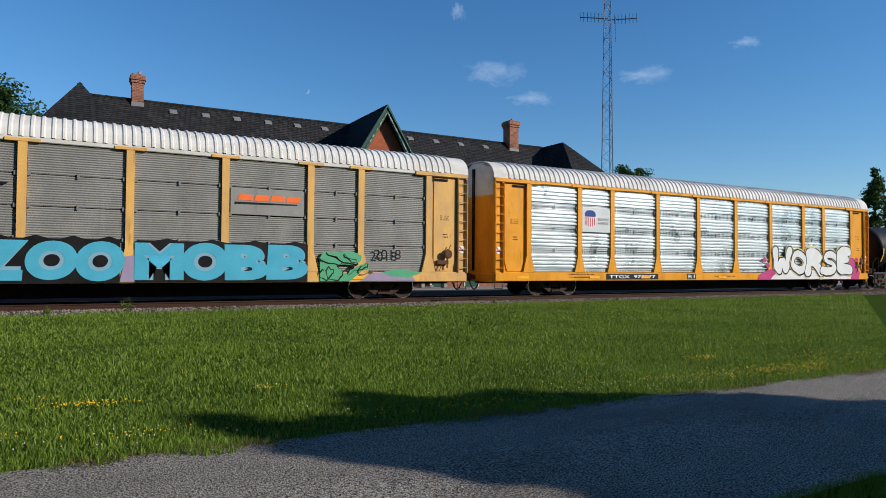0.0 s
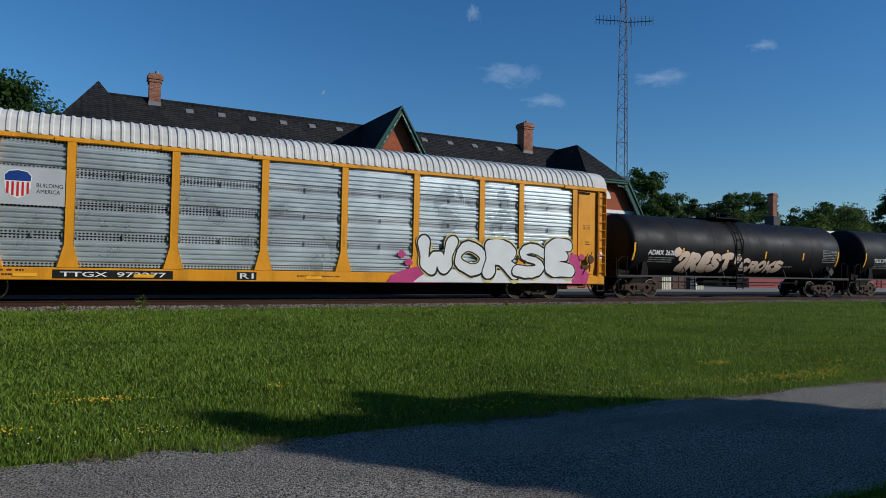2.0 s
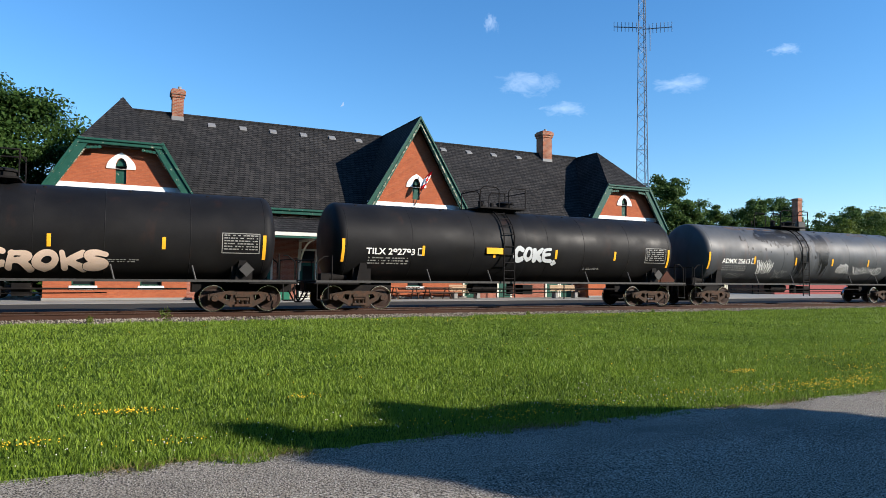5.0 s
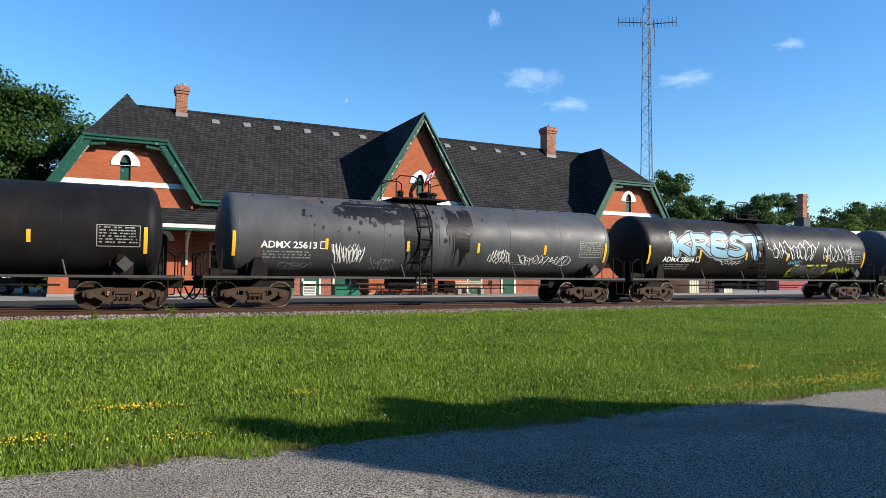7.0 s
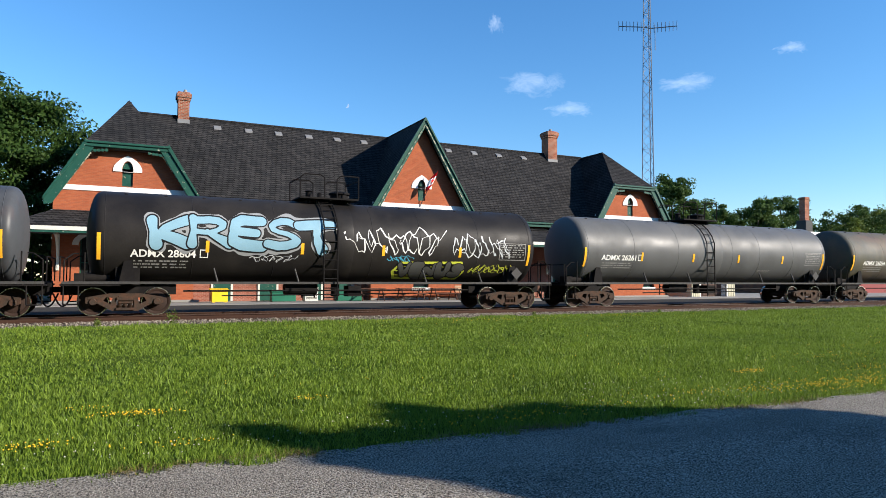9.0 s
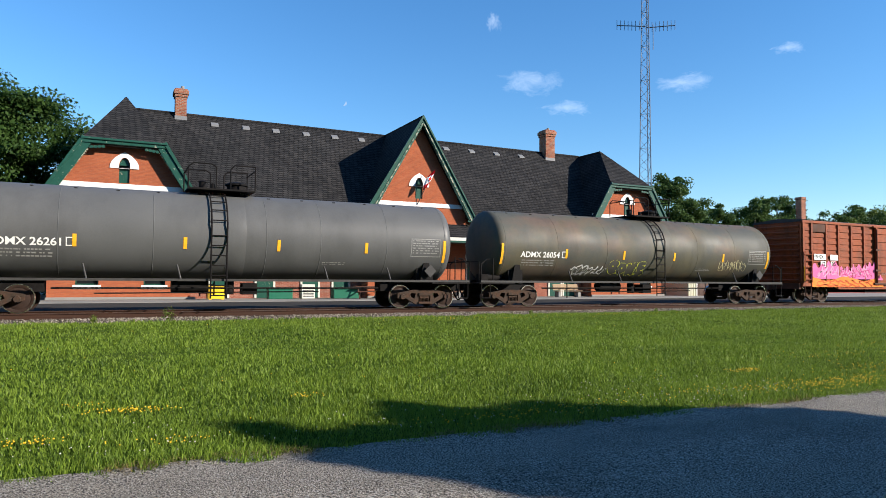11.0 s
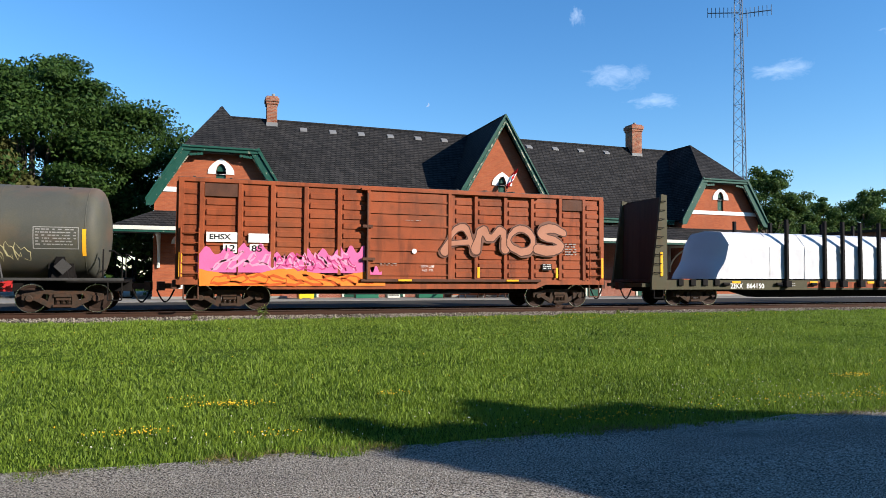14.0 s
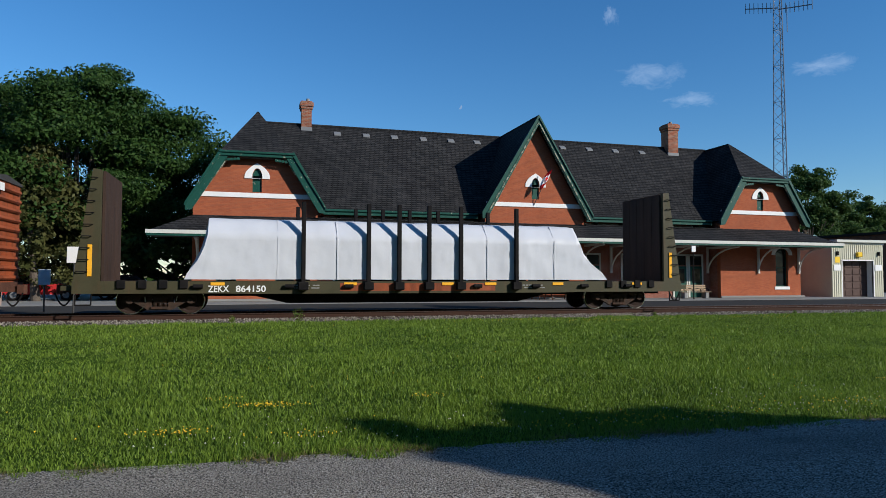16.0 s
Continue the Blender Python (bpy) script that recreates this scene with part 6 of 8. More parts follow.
def build_autorack(s0, fresh, label):
    """Bi-level car carrier from s0 (its left end); local x from the left end."""
    car = thing("autorack_car", (s0, D, RAIL), label, "railway car", "cars of the freight train")
    ymat = M_YELLOW if fresh else M_FADED
    pmat = M_PERF if fresh else M_GALV_OLD
    L, yn = RACK_L, -1.5
    zs, zt, z_top = 0.66, 1.04, 4.87
    part("side_sill", Geo().bbox(0.1, L - 0.1, yn - 0.05, yn + 0.10, zs, zt, 0.02), ymat, car, "yellow steel side sill")
    part("side_sill", Geo().bbox(0.1, L - 0.1, 1.4, 1.55, zs, zt, 0.02), ymat, car)
    part("floor", Geo().box(0.2, L - 0.2, -1.398, 1.398, 0.92, 1.02), M_UNDER, car)
    part("center_sill", Geo().box(0.3, L - 0.3, -0.35, 0.35, 0.55, 0.92).box(4.2, L - 4.2, -0.45, 0.45, 0.17, 0.6).box(L * 0.3, L * 0.3 + 1.6, -1.2, 1.2, 0.5, 0.9).box(L * 0.6, L * 0.6 + 1.2, -1.1, 1.1, 0.48, 0.9), M_UNDER, car)
    part("side_wall", Geo().box(0.3, L - 0.3, 1.42, 1.46, 1.06, z_top), pmat, car)
    # posts with flared feet
    for i, x in enumerate(RACK_POSTS):
        g = Geo().prism([(x - 0.30, zt), (x + 0.30, zt), (x + 0.12, 1.75), (x + 0.12, z_top + 0.02), (x - 0.12, z_top + 0.02), (x - 0.12, 1.75)], "y", yn - 0.06, yn + 0.08)
        part("post", g, ymat, car)
        part("gusset", Geo().bbox(x - 0.46, x + 0.46, yn - 0.075, yn + 0.05, z_top - 0.03, z_top + 0.07, 0.01), ymat, car, "top gusset plate")
    part("top_chord", Geo().bbox(0.15, L - 0.15, yn - 0.04, yn + 0.10, z_top - 0.02, z_top + 0.12, 0.02), M_ROOF_WHITE if not fresh else ymat, car)
    # corrugated side panels, four high in each bay
    edges = [1.05 + 0.9525 * k for k in range(5)]
    for x0, x1 in zip(RACK_POSTS, RACK_POSTS[1:]):
        a, b = x0 + 0.13, x1 - 0.13
        for k in range(4):
            z0, z1 = edges[k] + 0.012, edges[k + 1] - 0.012
            if fresh:
                zz = [0, 0.17, 0.20, 0.27, 0.30, 0.34, 0.37, 0.44, 0.47, 0.51, 0.54, 0.61, 0.64, 0.68, 0.71, 0.78, 0.81, 1.0]
                oo = [0, 0, 1, 1, 0, 0, 1, 1, 0, 0, 1, 1, 0, 0, 1, 1, 0, 0]
                amp = 0.062
            else:
                zz = [j / 26 for j in range(27)]
                oo = [(j // 1) % 2 for j in range(27)]
                amp = 0.022
            poly = [(yn + 0.05 - amp * o, z0 + (z1 - z0) * z) for z, o in zip(zz, oo)]
            p = part("side_panel", Geo().prism(poly + [(yn + 0.08, z1), (yn + 0.08, z0)], "x", a, b), pmat, car, smooth=0)
            cl = Geo().bbox((a + b) / 2 - 0.035, (a + b) / 2 + 0.035, yn - 0.02, yn + 0.01, z0 - 0.09, z0 + 0.07, 0.01)
            if k:
                part("panel_clip", cl, M_VENT, car)
                for xe in (a + 0.04, b - 0.04):
                    part("panel_clip", Geo().bbox(xe - 0.05, xe + 0.05, yn - 0.01, yn + 0.03, z0 - 0.07, z0 + 0.06, 0.01), M_VENT, car)
    # black sheet added close behind the panels so their gaps read dark
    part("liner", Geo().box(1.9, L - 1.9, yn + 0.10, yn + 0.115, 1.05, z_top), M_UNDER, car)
    # roof: transverse ribs over a cambered section
    sec = [(-1.54, 4.98), (-1.50, 5.20), (-1.36, 5.45), (-1.12, 5.63), (-0.75, 5.76), (-0.3, 5.82), (0.3, 5.82), (0.75, 5.76), (1.12, 5.63), (1.36, 5.45), (1.50, 5.20), (1.54, 4.98)]
    rows = []
    x = 0.75
    k = 0
    while x < L - 0.75:
        for dx, up in ((0, 0), (0.035, 0.035), (0.10, 0.035), (0.135, 0)):
            rows.append([(x + dx, yy * (1 + up * 0.5), zz + up * (0.6 if abs(yy) > 1.4 else 1.0)) for yy, zz in sec])
        x += 0.275
    part("roof", Geo().sheet(rows), M_ROOF_WHITE, car, "white corrugated roof")
    for e0, e1, s in ((0.02, 0.75, 1), (L - 0.75, L - 0.02, -1)):
        rows = [[(xx, yy * k, 4.98 + (zz - 4.98) * q) for yy, zz in sec] for xx, k, q in ((e0, 0.985, 0.93), (e0 + 0.02, 1.0, 0.99), (e1 - 0.02, 1.0, 0.99), (e1, 1.0, 1.0))]
        part("roof_end", Geo().sheet(rows), M_ROOF_WHITE, car, "smooth white roof end cap")
    # ends: folding doors, painted to the eaves and white above
    for xe, s in ((0.25, -1), (L - 0.25, 1)):
        col = [(-1.30, 0.0), (-0.95, 0.16), (-0.35, 0.26), (-0.02, 0.27), (0.02, 0.27), (0.35, 0.26), (0.95, 0.16), (1.30, 0.0)]
        part("end_door", Geo().sheet([[(xe + s * d * 0.8, yy, z) for yy, d in col] for z in (1.0, 2.0, 3.0, 4.3)]), ymat, car, "folding end door")
        part("end_door", Geo().sheet([[(xe + s * d * 0.8, yy * q, z) for yy, d in col] for z, q in ((4.303, 1), (5.2, 0.99), (5.55, 0.80), (5.74, 0.42))]), M_ROOF_WHITE, car, "white upper end door")
        part("door_rod", Geo().rod((xe + s * 0.27, -0.06, 1.1), (xe + s * 0.27, -0.06, 5.5), 0.03).rod((xe + s * 0.27, 0.06, 1.1), (xe + s * 0.27, 0.06, 5.5), 0.03), M_UNDER, car)
        part("end_sill", Geo().bbox(min(xe - s * 0.2, xe + s * 0.2), max(xe - s * 0.2, xe + s * 0.2), -1.5, 1.5, 0.62, 1.0, 0.02), ymat, car)
    # end bays: plain door pocket, ladder stile
    for x0, x1, s in ((0.1, RACK_POSTS[0], -1), (RACK_POSTS[-1], L - 0.1, 1)):
        a, b = x0 + 0.14, x1 - 0.14
        cap0, cap1 = (x0 - 0.05, x1 + 0.6) if s < 0 else (x0 - 0.6, x1 + 0.05)
        part("header", Geo().bbox(cap0, cap1, yn - 0.09, yn + 0.10, z_top - 0.06, z_top + 0.10, 0.02), ymat, car)
        part("door_pocket", Geo().box(a, b, yn + 0.06, yn + 0.09, zt, z_top - 0.05), ymat, car, "plain yellow end bay plate")
        xi = a + 0.38 if s < 0 else a + 0.12
        xj = b - 0.12 if s < 0 else b - 0.38
        inner = [(xi + 0.12, zt + 0.05), (xj - 0.12, zt + 0.05), (xj, zt + 0.45), (xj, z_top - 0.12), (xi, z_top - 0.12), (xi, zt + 0.45)]
        part("door_plate", Geo().prism(inner, "y", yn + 0.02, yn + 0.058), ymat, car)
        xl = x0 + 0.19 if s < 0 else x1 - 0.19
        part("corner_stile", Geo().box(xl - 0.22, xl - 0.17, yn - 0.05, yn + 0.08, zt, z_top).box(xl + 0.15, xl + 0.22, yn - 0.07, yn + 0.08, zt, z_top).box(xl - 0.17, xl + 0.15, yn + 0.01, yn + 0.04, zt, z_top), ymat, car)
        ladder(car, xl, yn - 0.09, zt - 0.02, z_top - 0.1, 0.40, 10, ymat)
        part("lock_rail", Geo().box((xi + xj) / 2 - 0.1, (xi + xj) / 2 + 0.7 * (1 if s < 0 else -1) - 0.1, yn - 0.02, yn + 0.02, z_top - 0.22, z_top - 0.14) if s < 0 else Geo().box(xi, xi + 0.6, yn - 0.02, yn + 0.02, z_top - 0.22, z_top - 0.14), M_UNDER, car)
        part("step", Geo().pipe([(xl - 0.2, yn, zs), (xl - 0.2, yn, 0.36), (xl + 0.2, yn, 0.36), (xl + 0.2, yn, zs)], 0.022), M_WALKSTEEL, car, "bent rod step")
        bars(xi + 0.28, xj - 0.28, 3.05, 3.28, 3, lambda z: yn + 0.02, M_BROWN, car, 5)
        bars(xi + 0.4, xj - 0.3, 2.35, 2.55, 2, lambda z: yn + 0.02, M_BROWN, car, 6)
        ns = Geo().lathe([(-0.004, 0.15), (0.0, 0.15)], (xl, yn - 0.002, 1.95), "y", 16)
        part("round_notice", ns, M_WHITE_LET, car, "round white warning mark")
        part("slash", Geo().prism([(xl - 0.12, 2.03), (xl - 0.09, 2.07), (xl + 0.12, 1.87), (xl + 0.09, 1.83)], "y", yn - 0.010, yn - 0.007), M_SP_PINK, car, "red slash")
        if s > 0:
            hb = Geo().lathe([(-0.03, 0.15), (0.0, 0.19), (0.02, 0.16)], (xi + 0.55, yn - 0.18, 1.75), "y", 14).box(xi + 0.1, xi + 0.6, yn - 0.12, yn - 0.02, 1.35, 1.5).rod((xi + 0.55, yn - 0.1, 1.2), (xi + 0.55, yn - 0.1, 1.95), 0.03).rod((xi + 0.2, yn - 0.1, 1.1), (xi + 0.7, yn - 0.1, 2.1), 0.02)
            part("hand_brake", hb, M_BROWN, car, "rusty hand brake wheel and rods")
    g = Geo()
    for x in (1.0, 5.0, 8.2, 13.7, 18.6, 22.5):
        g.bbox(x + 0.2, x + 0.8, yn - 0.07, yn - 0.048, zs + 0.1, zs + 0.2, 0.005)
    part("reflector", g, M_REFLECT, car)
    build_truck(car, 3.68)
    build_truck(car, L - 3.50)
    coupler(car, 0.2, -1)
    coupler(car, L - 0.2, 1)
    sill = lambda z: yn - 0.05
    pan = lambda z: yn - 0.03
    if fresh:
        patch("lettering_panel", [(6.2, zs + 0.05), (9.55, zs + 0.05), (9.55, zt - 0.06), (6.2, zt - 0.06)], sill, M_BLACK_LET, car, label="black lettering panel")
        letters("TTGX  973277", (6.4, 9.35, zs + 0.11, zt - 0.12), sill, M_WHITE_LET, car, 0.012, 0.009)
        patch("class_ground", [(11.55, zs + 0.05), (12.2, zs + 0.05), (12.2, zt - 0.06), (11.55, zt - 0.06)], sill, M_BLACK_LET, car)
        letters("R1", (11.65, 12.1, zs + 0.1, zt - 0.1), sill, M_WHITE_LET, car, 0.01, 0.009)
        bars(4.0, 5.6, zs + 0.06, zt - 0.06, 2, sill, M_BROWN, car, 9)
        bars(13.6, 15.2, zs + 0.12, zt - 0.15, 1, sill, M_BROWN, car, 10)
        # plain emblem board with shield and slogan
        z0, z1 = edges[2] + 0.01, edges[3] - 0.05
        part("emblem_board", Geo().box(4.80, 6.46, yn - 0.035, yn - 0.015, z0 - 0.1, z1 + 0.12), M_BOARD, car, "plain grey board")
        sh = [(4.90, 3.72), (5.02, 3.86), (5.25, 3.90), (5.48, 3.86), (5.60, 3.72), (5.57, 3.35), (5.42, 3.12), (5.25, 3.04), (5.08, 3.12), (4.93, 3.35)]
        bd = lambda z: yn - 0.035
        patch("shield", sh, bd, M_WHITE_LET, car, 0.004, "white shield")
        patch("shield_top", [(4.93, 3.56), (5.57, 3.56), (5.58, 3.71), (5.47, 3.83), (5.25, 3.87), (5.03, 3.83), (4.92, 3.71)], bd, spray("navy_paint", (0.02, 0.05, 0.22)), car, 0.008, "navy shield band")
        for k in range(5):
            x = 4.97 + k * 0.125
            lo = 3.10 + 0.7 * (x + 0.03 - 5.25) ** 2 * 2
            patch("shield_stripe", [(x, lo), (x + 0.06, lo), (x + 0.06, 3.53), (x, 3.53)], bd, spray("red_paint", (0.5, 0.02, 0.03)), car, 0.008, "red stripe")
        letters("BUILDING", (5.72, 6.40, 3.40, 3.52), bd, M_BLACK_LET, car, 0.0, 0.004)
        letters("AMERICA", (5.72, 6.33, 3.22, 3.34), bd, M_BLACK_LET, car, 0.0, 0.004)
        # sprayed word over the last bays and sill
        patch("spray_patch", [(17.0, 0.67), (19.4, 0.67), (19.3, 1.6), (18.7, 1.75), (18.3, 1.3), (17.7, 1.15), (17.2, 0.95)], lambda z: yn - 0.075, M_SP_PINK, car, 0.003, "magenta spray patch")
        patch("spray_patch", [(24.6, 0.67), (26.6, 0.67), (26.75, 1.1), (26.3, 1.45), (26.0, 1.95), (25.4, 2.0), (24.8, 1.6)], lambda z: yn - 0.075, M_SP_PINK, car, 0.003, "magenta spray patch")
        for k, (cx, cz) in enumerate(((17.6, 1.75), (17.9, 1.45), (26.3, 1.85))):
            patch("spray_patch", blob(cx, cz, 0.16, 0.14, 9 + k), lambda z: yn - 0.075, M_SP_PINK, car, 0.003)
        bubble("WORSE", 18.35, 25.7, 0.94, 2.46, lambda z: yn - 0.085, M_SP_WHITE, M_SP_BLACK, car, 0.19, 0.06, 0.012, "white sprayed letter", 3, 0.14, cuts=1, flare=1.1, halo=spray("pale_yellow_rim_paint", (0.62, 0.52, 0.22)), halo_w=0.055)
        patch("spray_patch", [(18.1, 0.69), (25.8, 0.69), (25.7, 0.85), (25.1, 1.2), (18.9, 1.2), (18.3, 0.85)], lambda z: yn - 0.075, M_SP_WHITE, car, 0.006, "white sprayed ground")
    else:
        patch("emblem_bar", [(10.15 + 0.0, 3.55), (12.0, 3.55), (12.1, 3.62), (10.2, 3.62)], pan, M_SP_BLACK, car)
        return car
    return car


def add_blue_graffiti(car):
    """The older carrier: an orange owner's mark as plain shapes, and blue letters along its lower half."""
    yn = -1.5
    pan = lambda z: yn - 0.035
    X = lambda s: s + (RACK_L - 14.0)     # from train coordinate to the car's own
    part("emblem_board", Geo().box(X(4.62), X(7.15), yn - 0.03, yn - 0.012, 2.98, 3.86), M_GALV_OLD, car, "plain grey board")
    for k in range(4):
        a = X(4.85) + k * 0.55
        patch("owner_mark", [(a, 3.46), (a + 0.48, 3.46), (a + 0.54, 3.66), (a + 0.06, 3.66)], pan, M_SP_LOGO, car, 0.004, "orange slanted block")
    patch("owner_mark_bar", [(X(4.75), 3.32), (X(6.9), 3.36), (X(6.9), 3.40), (X(4.75), 3.40)], pan, M_SP_BLACK, car)
    gs = lambda z: yn - 0.075
    patch("spray_patch", [(X(1.3), 0.70), (X(1.8), 0.70), (X(1.75), 1.55), (X(1.45), 1.5)], gs, M_SP_LAV, car, 0.003, "lavender spray ground")
    for a, b, c in ((-2.55, 1.3, 2.06), (1.72, 7.3, 2.04)):
        rim = [(X(a), 0.68), (X(b), 0.68)] + [(X(b + (a - b) * i / 12), c + (0.05 if i % 3 == 1 else -0.05)) for i in range(13)]
        patch("spray_patch", rim, gs, M_SP_BLACK, car, 0.004, "black spray ground")
    graffiti("ZOO", X(-2.5), X(1.35), 0.72, 1.98, gs, M_SP_BLUE, M_SP_SKY, car, 0.06, 0.0, 0.008, "turquoise sprayed letter", 0.04, 5)
    graffiti("MOBB", X(1.75), X(7.25), 0.72, 1.98, gs, M_SP_BLUE, M_SP_SKY, car, 0.06, 0.0, 0.008, "turquoise sprayed letter", 0.04, 6)
    patch("spray_patch", blob(X(8.5), 1.52, 0.80, 0.27, 21, rough=0.2), gs, M_SP_GREEN, car, 0.006, "green spray patch")
    patch("spray_patch", [(X(7.75), 0.7), (X(8.9), 0.7), (X(9.4), 1.1), (X(9.65), 1.15), (X(9.6), 1.35), (X(9.3), 1.3), (X(8.7), 0.98), (X(8.2), 1.4), (X(7.75), 1.4)], gs, M_SP_GREEN, car, 0.007, "green spray patch")
    for k, q in enumerate(((7.85, 9.25, 1.3, 1.74), (7.75, 8.5, 0.74, 1.3), (8.7, 9.7, 0.95, 1.4))):
        scribble(X(q[0]), X(q[1]), q[2], q[3], 2, 0.028, gs, M_SP_BLACK, car, 50 + k, 0.012)
    patch("spray_patch", blob(X(11.0), 0.98, 0.75, 0.14, 22), gs, M_SP_GREEN, car, 0.006, "green spray patch")
    letters("2018", (X(9.85), X(10.95), 1.52, 1.88), gs, M_SP_BLACK, car, 0.0, 0.006)
    patch("spray_patch", [(X(9.3), 0.70), (X(11.6), 0.70), (X(11.3), 1.0), (X(9.8), 1.02)], gs, M_SP_LAV, car, 0.004)


# ---- tank cars ----
TANK_R, TANK_Z = 1.52, 2.54


def tank_side(z):
    return -math.sqrt(max(0.04, TANK_R ** 2 - (z - TANK_Z) ** 2))


def build_tank_car(sc, paint_mat, number, label, number_x=-7.05, dome=0.0, num_mat=None, ladder_w=0.5, platform_h=0.95, nz=2.07):
    """Tank car centred at sc in the train."""
    car = thing("tank_car", (sc, D, RAIL), label, "railway car", "cars of the freight train")
    half = 8.33
    prof = [(-half + q, TANK_R * r) for q, r in ((0, 0.02), (0.015, 0.25), (0.06, 0.5), (0.12, 0.7), (0.18, 0.83), (0.25, 0.915), (0.33, 0.968), (0.42, 0.994), (0.50, 1.0))]
    prof += [(-half + 0.53, TANK_R)] + [(x, TANK_R) for x in (-5, -2.5, 0, 2.5, 5)]
    prof += [(-x, r) for x, r in reversed(prof[:10])]
    part("shell", Geo().lathe(prof, (0, 0, TANK_Z), "x", 72), paint_mat, car, "horizontal cylindrical tank", smooth=40)
    for x in (-half + 0.55, -5.2, -2.55, 1.0, 2.9, 5.4, half - 0.55):
        part("weld_seam", Geo().lathe([(-0.012, TANK_R + 0.001), (-0.004, TANK_R + 0.006), (0.004, TANK_R + 0.006), (0.012, TANK_R + 0.001)], (x, 0, TANK_Z), "x", 60), paint_mat, car, smooth=60)
    part("center_band", Geo().lathe([(-0.32, TANK_R + 0.001), (-0.30, TANK_R + 0.005), (0.30, TANK_R + 0.005), (0.32, TANK_R + 0.001)], (dome + 0.55, 0, TANK_Z), "x", 60), paint_mat, car, "raised reinforcing band")
    # sills and walkway edges
    part("stub_sill", Geo().box(-9.0, -5.6, -0.32, 0.32, 0.66, 1.05), M_UNDER, car)
    part("stub_sill", Geo().box(5.6, 9.0, -0.32, 0.32, 0.66, 1.05), M_UNDER, car)
    for s in (-1, 1):
        part("side_rail", Geo().box(-8.9, 8.9, s * 1.42 - 0.04, s * 1.42 + 0.04, 1.02, 1.10), M_WALKSTEEL, car, "slim steel side rail")
        for e in (-1, 1):
            part("end_platform", Geo().box(min(e * 7.3, e * 8.95), max(e * 7.3, e * 8.95), min(s * 0.34, s * 1.44), max(s * 0.34, s * 1.44), 0.96, 1.015), M_UNDER, car)
            part("bolster_arm", Geo().prism([(e * 6.85, 1.05), (e * 7.35, 1.05), (e * 7.2, 1.85), (e * 7.0, 1.85)], "y", min(s * 1.16, s * 1.30), max(s * 1.16, s * 1.30)), M_UNDER, car)
            part("handrail", Geo().pipe([(e * 8.85, s * 1.38, 1.1), (e * 8.85, s * 1.38, 1.75), (e * 8.6, s * 1.38, 1.95), (e * 8.45, s * 1.38, 1.95)], 0.022).rod((e * 8.3, s * 1.38, 1.1), (e * 8.3, s * 1.38, 2.0), 0.022), M_UNDER, car)
            part("step", Geo().pipe([(e * 8.85, s * 1.42, 1.05), (e * 8.85, s * 1.42, 0.40), (e * 8.45, s * 1.42, 0.40), (e * 8.45, s * 1.42, 1.05)], 0.022), M_UNDER, car)
        for x in (-4.4, -1.7, 3.2, 5.6):
            part("rail_support", Geo().rod((x - 0.12, s * 1.30, 1.55), (x, s * 1.42, 1.06), 0.03), M_WALKSTEEL, car)
    for e in (-1, 1):
        part("saddle", Geo().box(e * 7.1 - 0.35, e * 7.1 + 0.35, -1.15, 1.15, 0.98, 1.62), M_UNDER, car)
        part("end_rail", Geo().pipe([(e * 8.95, -1.38, 1.1), (e * 8.95, -1.38, 1.85), (e * 8.95, 1.38, 1.85), (e * 8.95, 1.38, 1.1)], 0.02), M_UNDER, car)
    # under-gear
    part("brake_rigging", Geo().rod((-5.4, -0.6, 0.78), (5.4, -0.6, 0.78), 0.03).rod((-4.2, -0.9, 0.62), (3.0, -0.9, 0.66), 0.02).rod((-1.9, 0, 0.85), (-0.7, 0, 0.85), 0.24, 12).box(0.4, 0.9, -0.5, 0.1, 0.55, 0.95).rod((0.0, -0.1, 0.55), (0.0, -0.1, 1.1), 0.16, 12), M_UNDER, car)
    # ladder over the shell and top platform
    x = dome
    for s in (-1, 1):
        g = Geo()
        for u in (-ladder_w / 2, ladder_w / 2):
            pts = [(x + u, s * 1.56, 0.45), (x + u, s * 1.56, 2.6)] + [(x + u, s * 1.62 * math.cos(a), TANK_Z + 1.60 * math.sin(a)) for a in [math.radians(d) for d in (15, 30, 45, 58, 70)]]
            g.pipe(pts, 0.028, 6)
        for z in [0.55 + 0.33 * i for i in range(7)]:
            g.rod((x - ladder_w / 2, s * 1.56, z), (x + ladder_w / 2, s * 1.56, z), 0.02)
        for d in (18, 32, 46, 60):
            a = math.radians(d)
            g.rod((x - ladder_w / 2, s * 1.62 * math.cos(a), TANK_Z + 1.60 * math.sin(a)), (x + ladder_w / 2, s * 1.62 * math.cos(a), TANK_Z + 1.60 * math.sin(a)), 0.02)
        part("ladder", g, M_UNDER, car)
    zt = TANK_Z + TANK_R
    p = part("top_platform", Geo().box(x - 0.95, x + 1.25, -0.85, 0.85, zt + 0.06, zt + 0.12).box(x - 0.6, x - 0.5, -0.6, 0.6, zt - 0.08, zt + 0.06).box(x + 0.8, x + 0.9, -0.6, 0.6, zt - 0.08, zt + 0.06), M_UNDER, car)
    part("manway", Geo().lathe([(0, 0.34), (0.30, 0.34), (0.32, 0.40), (0.38, 0.40), (0.42, 0.30), (0.46, 0.1)], (x + 0.75, 0, zt + 0.02), "z", 20), M_UNDER, car, "dark manway dome")
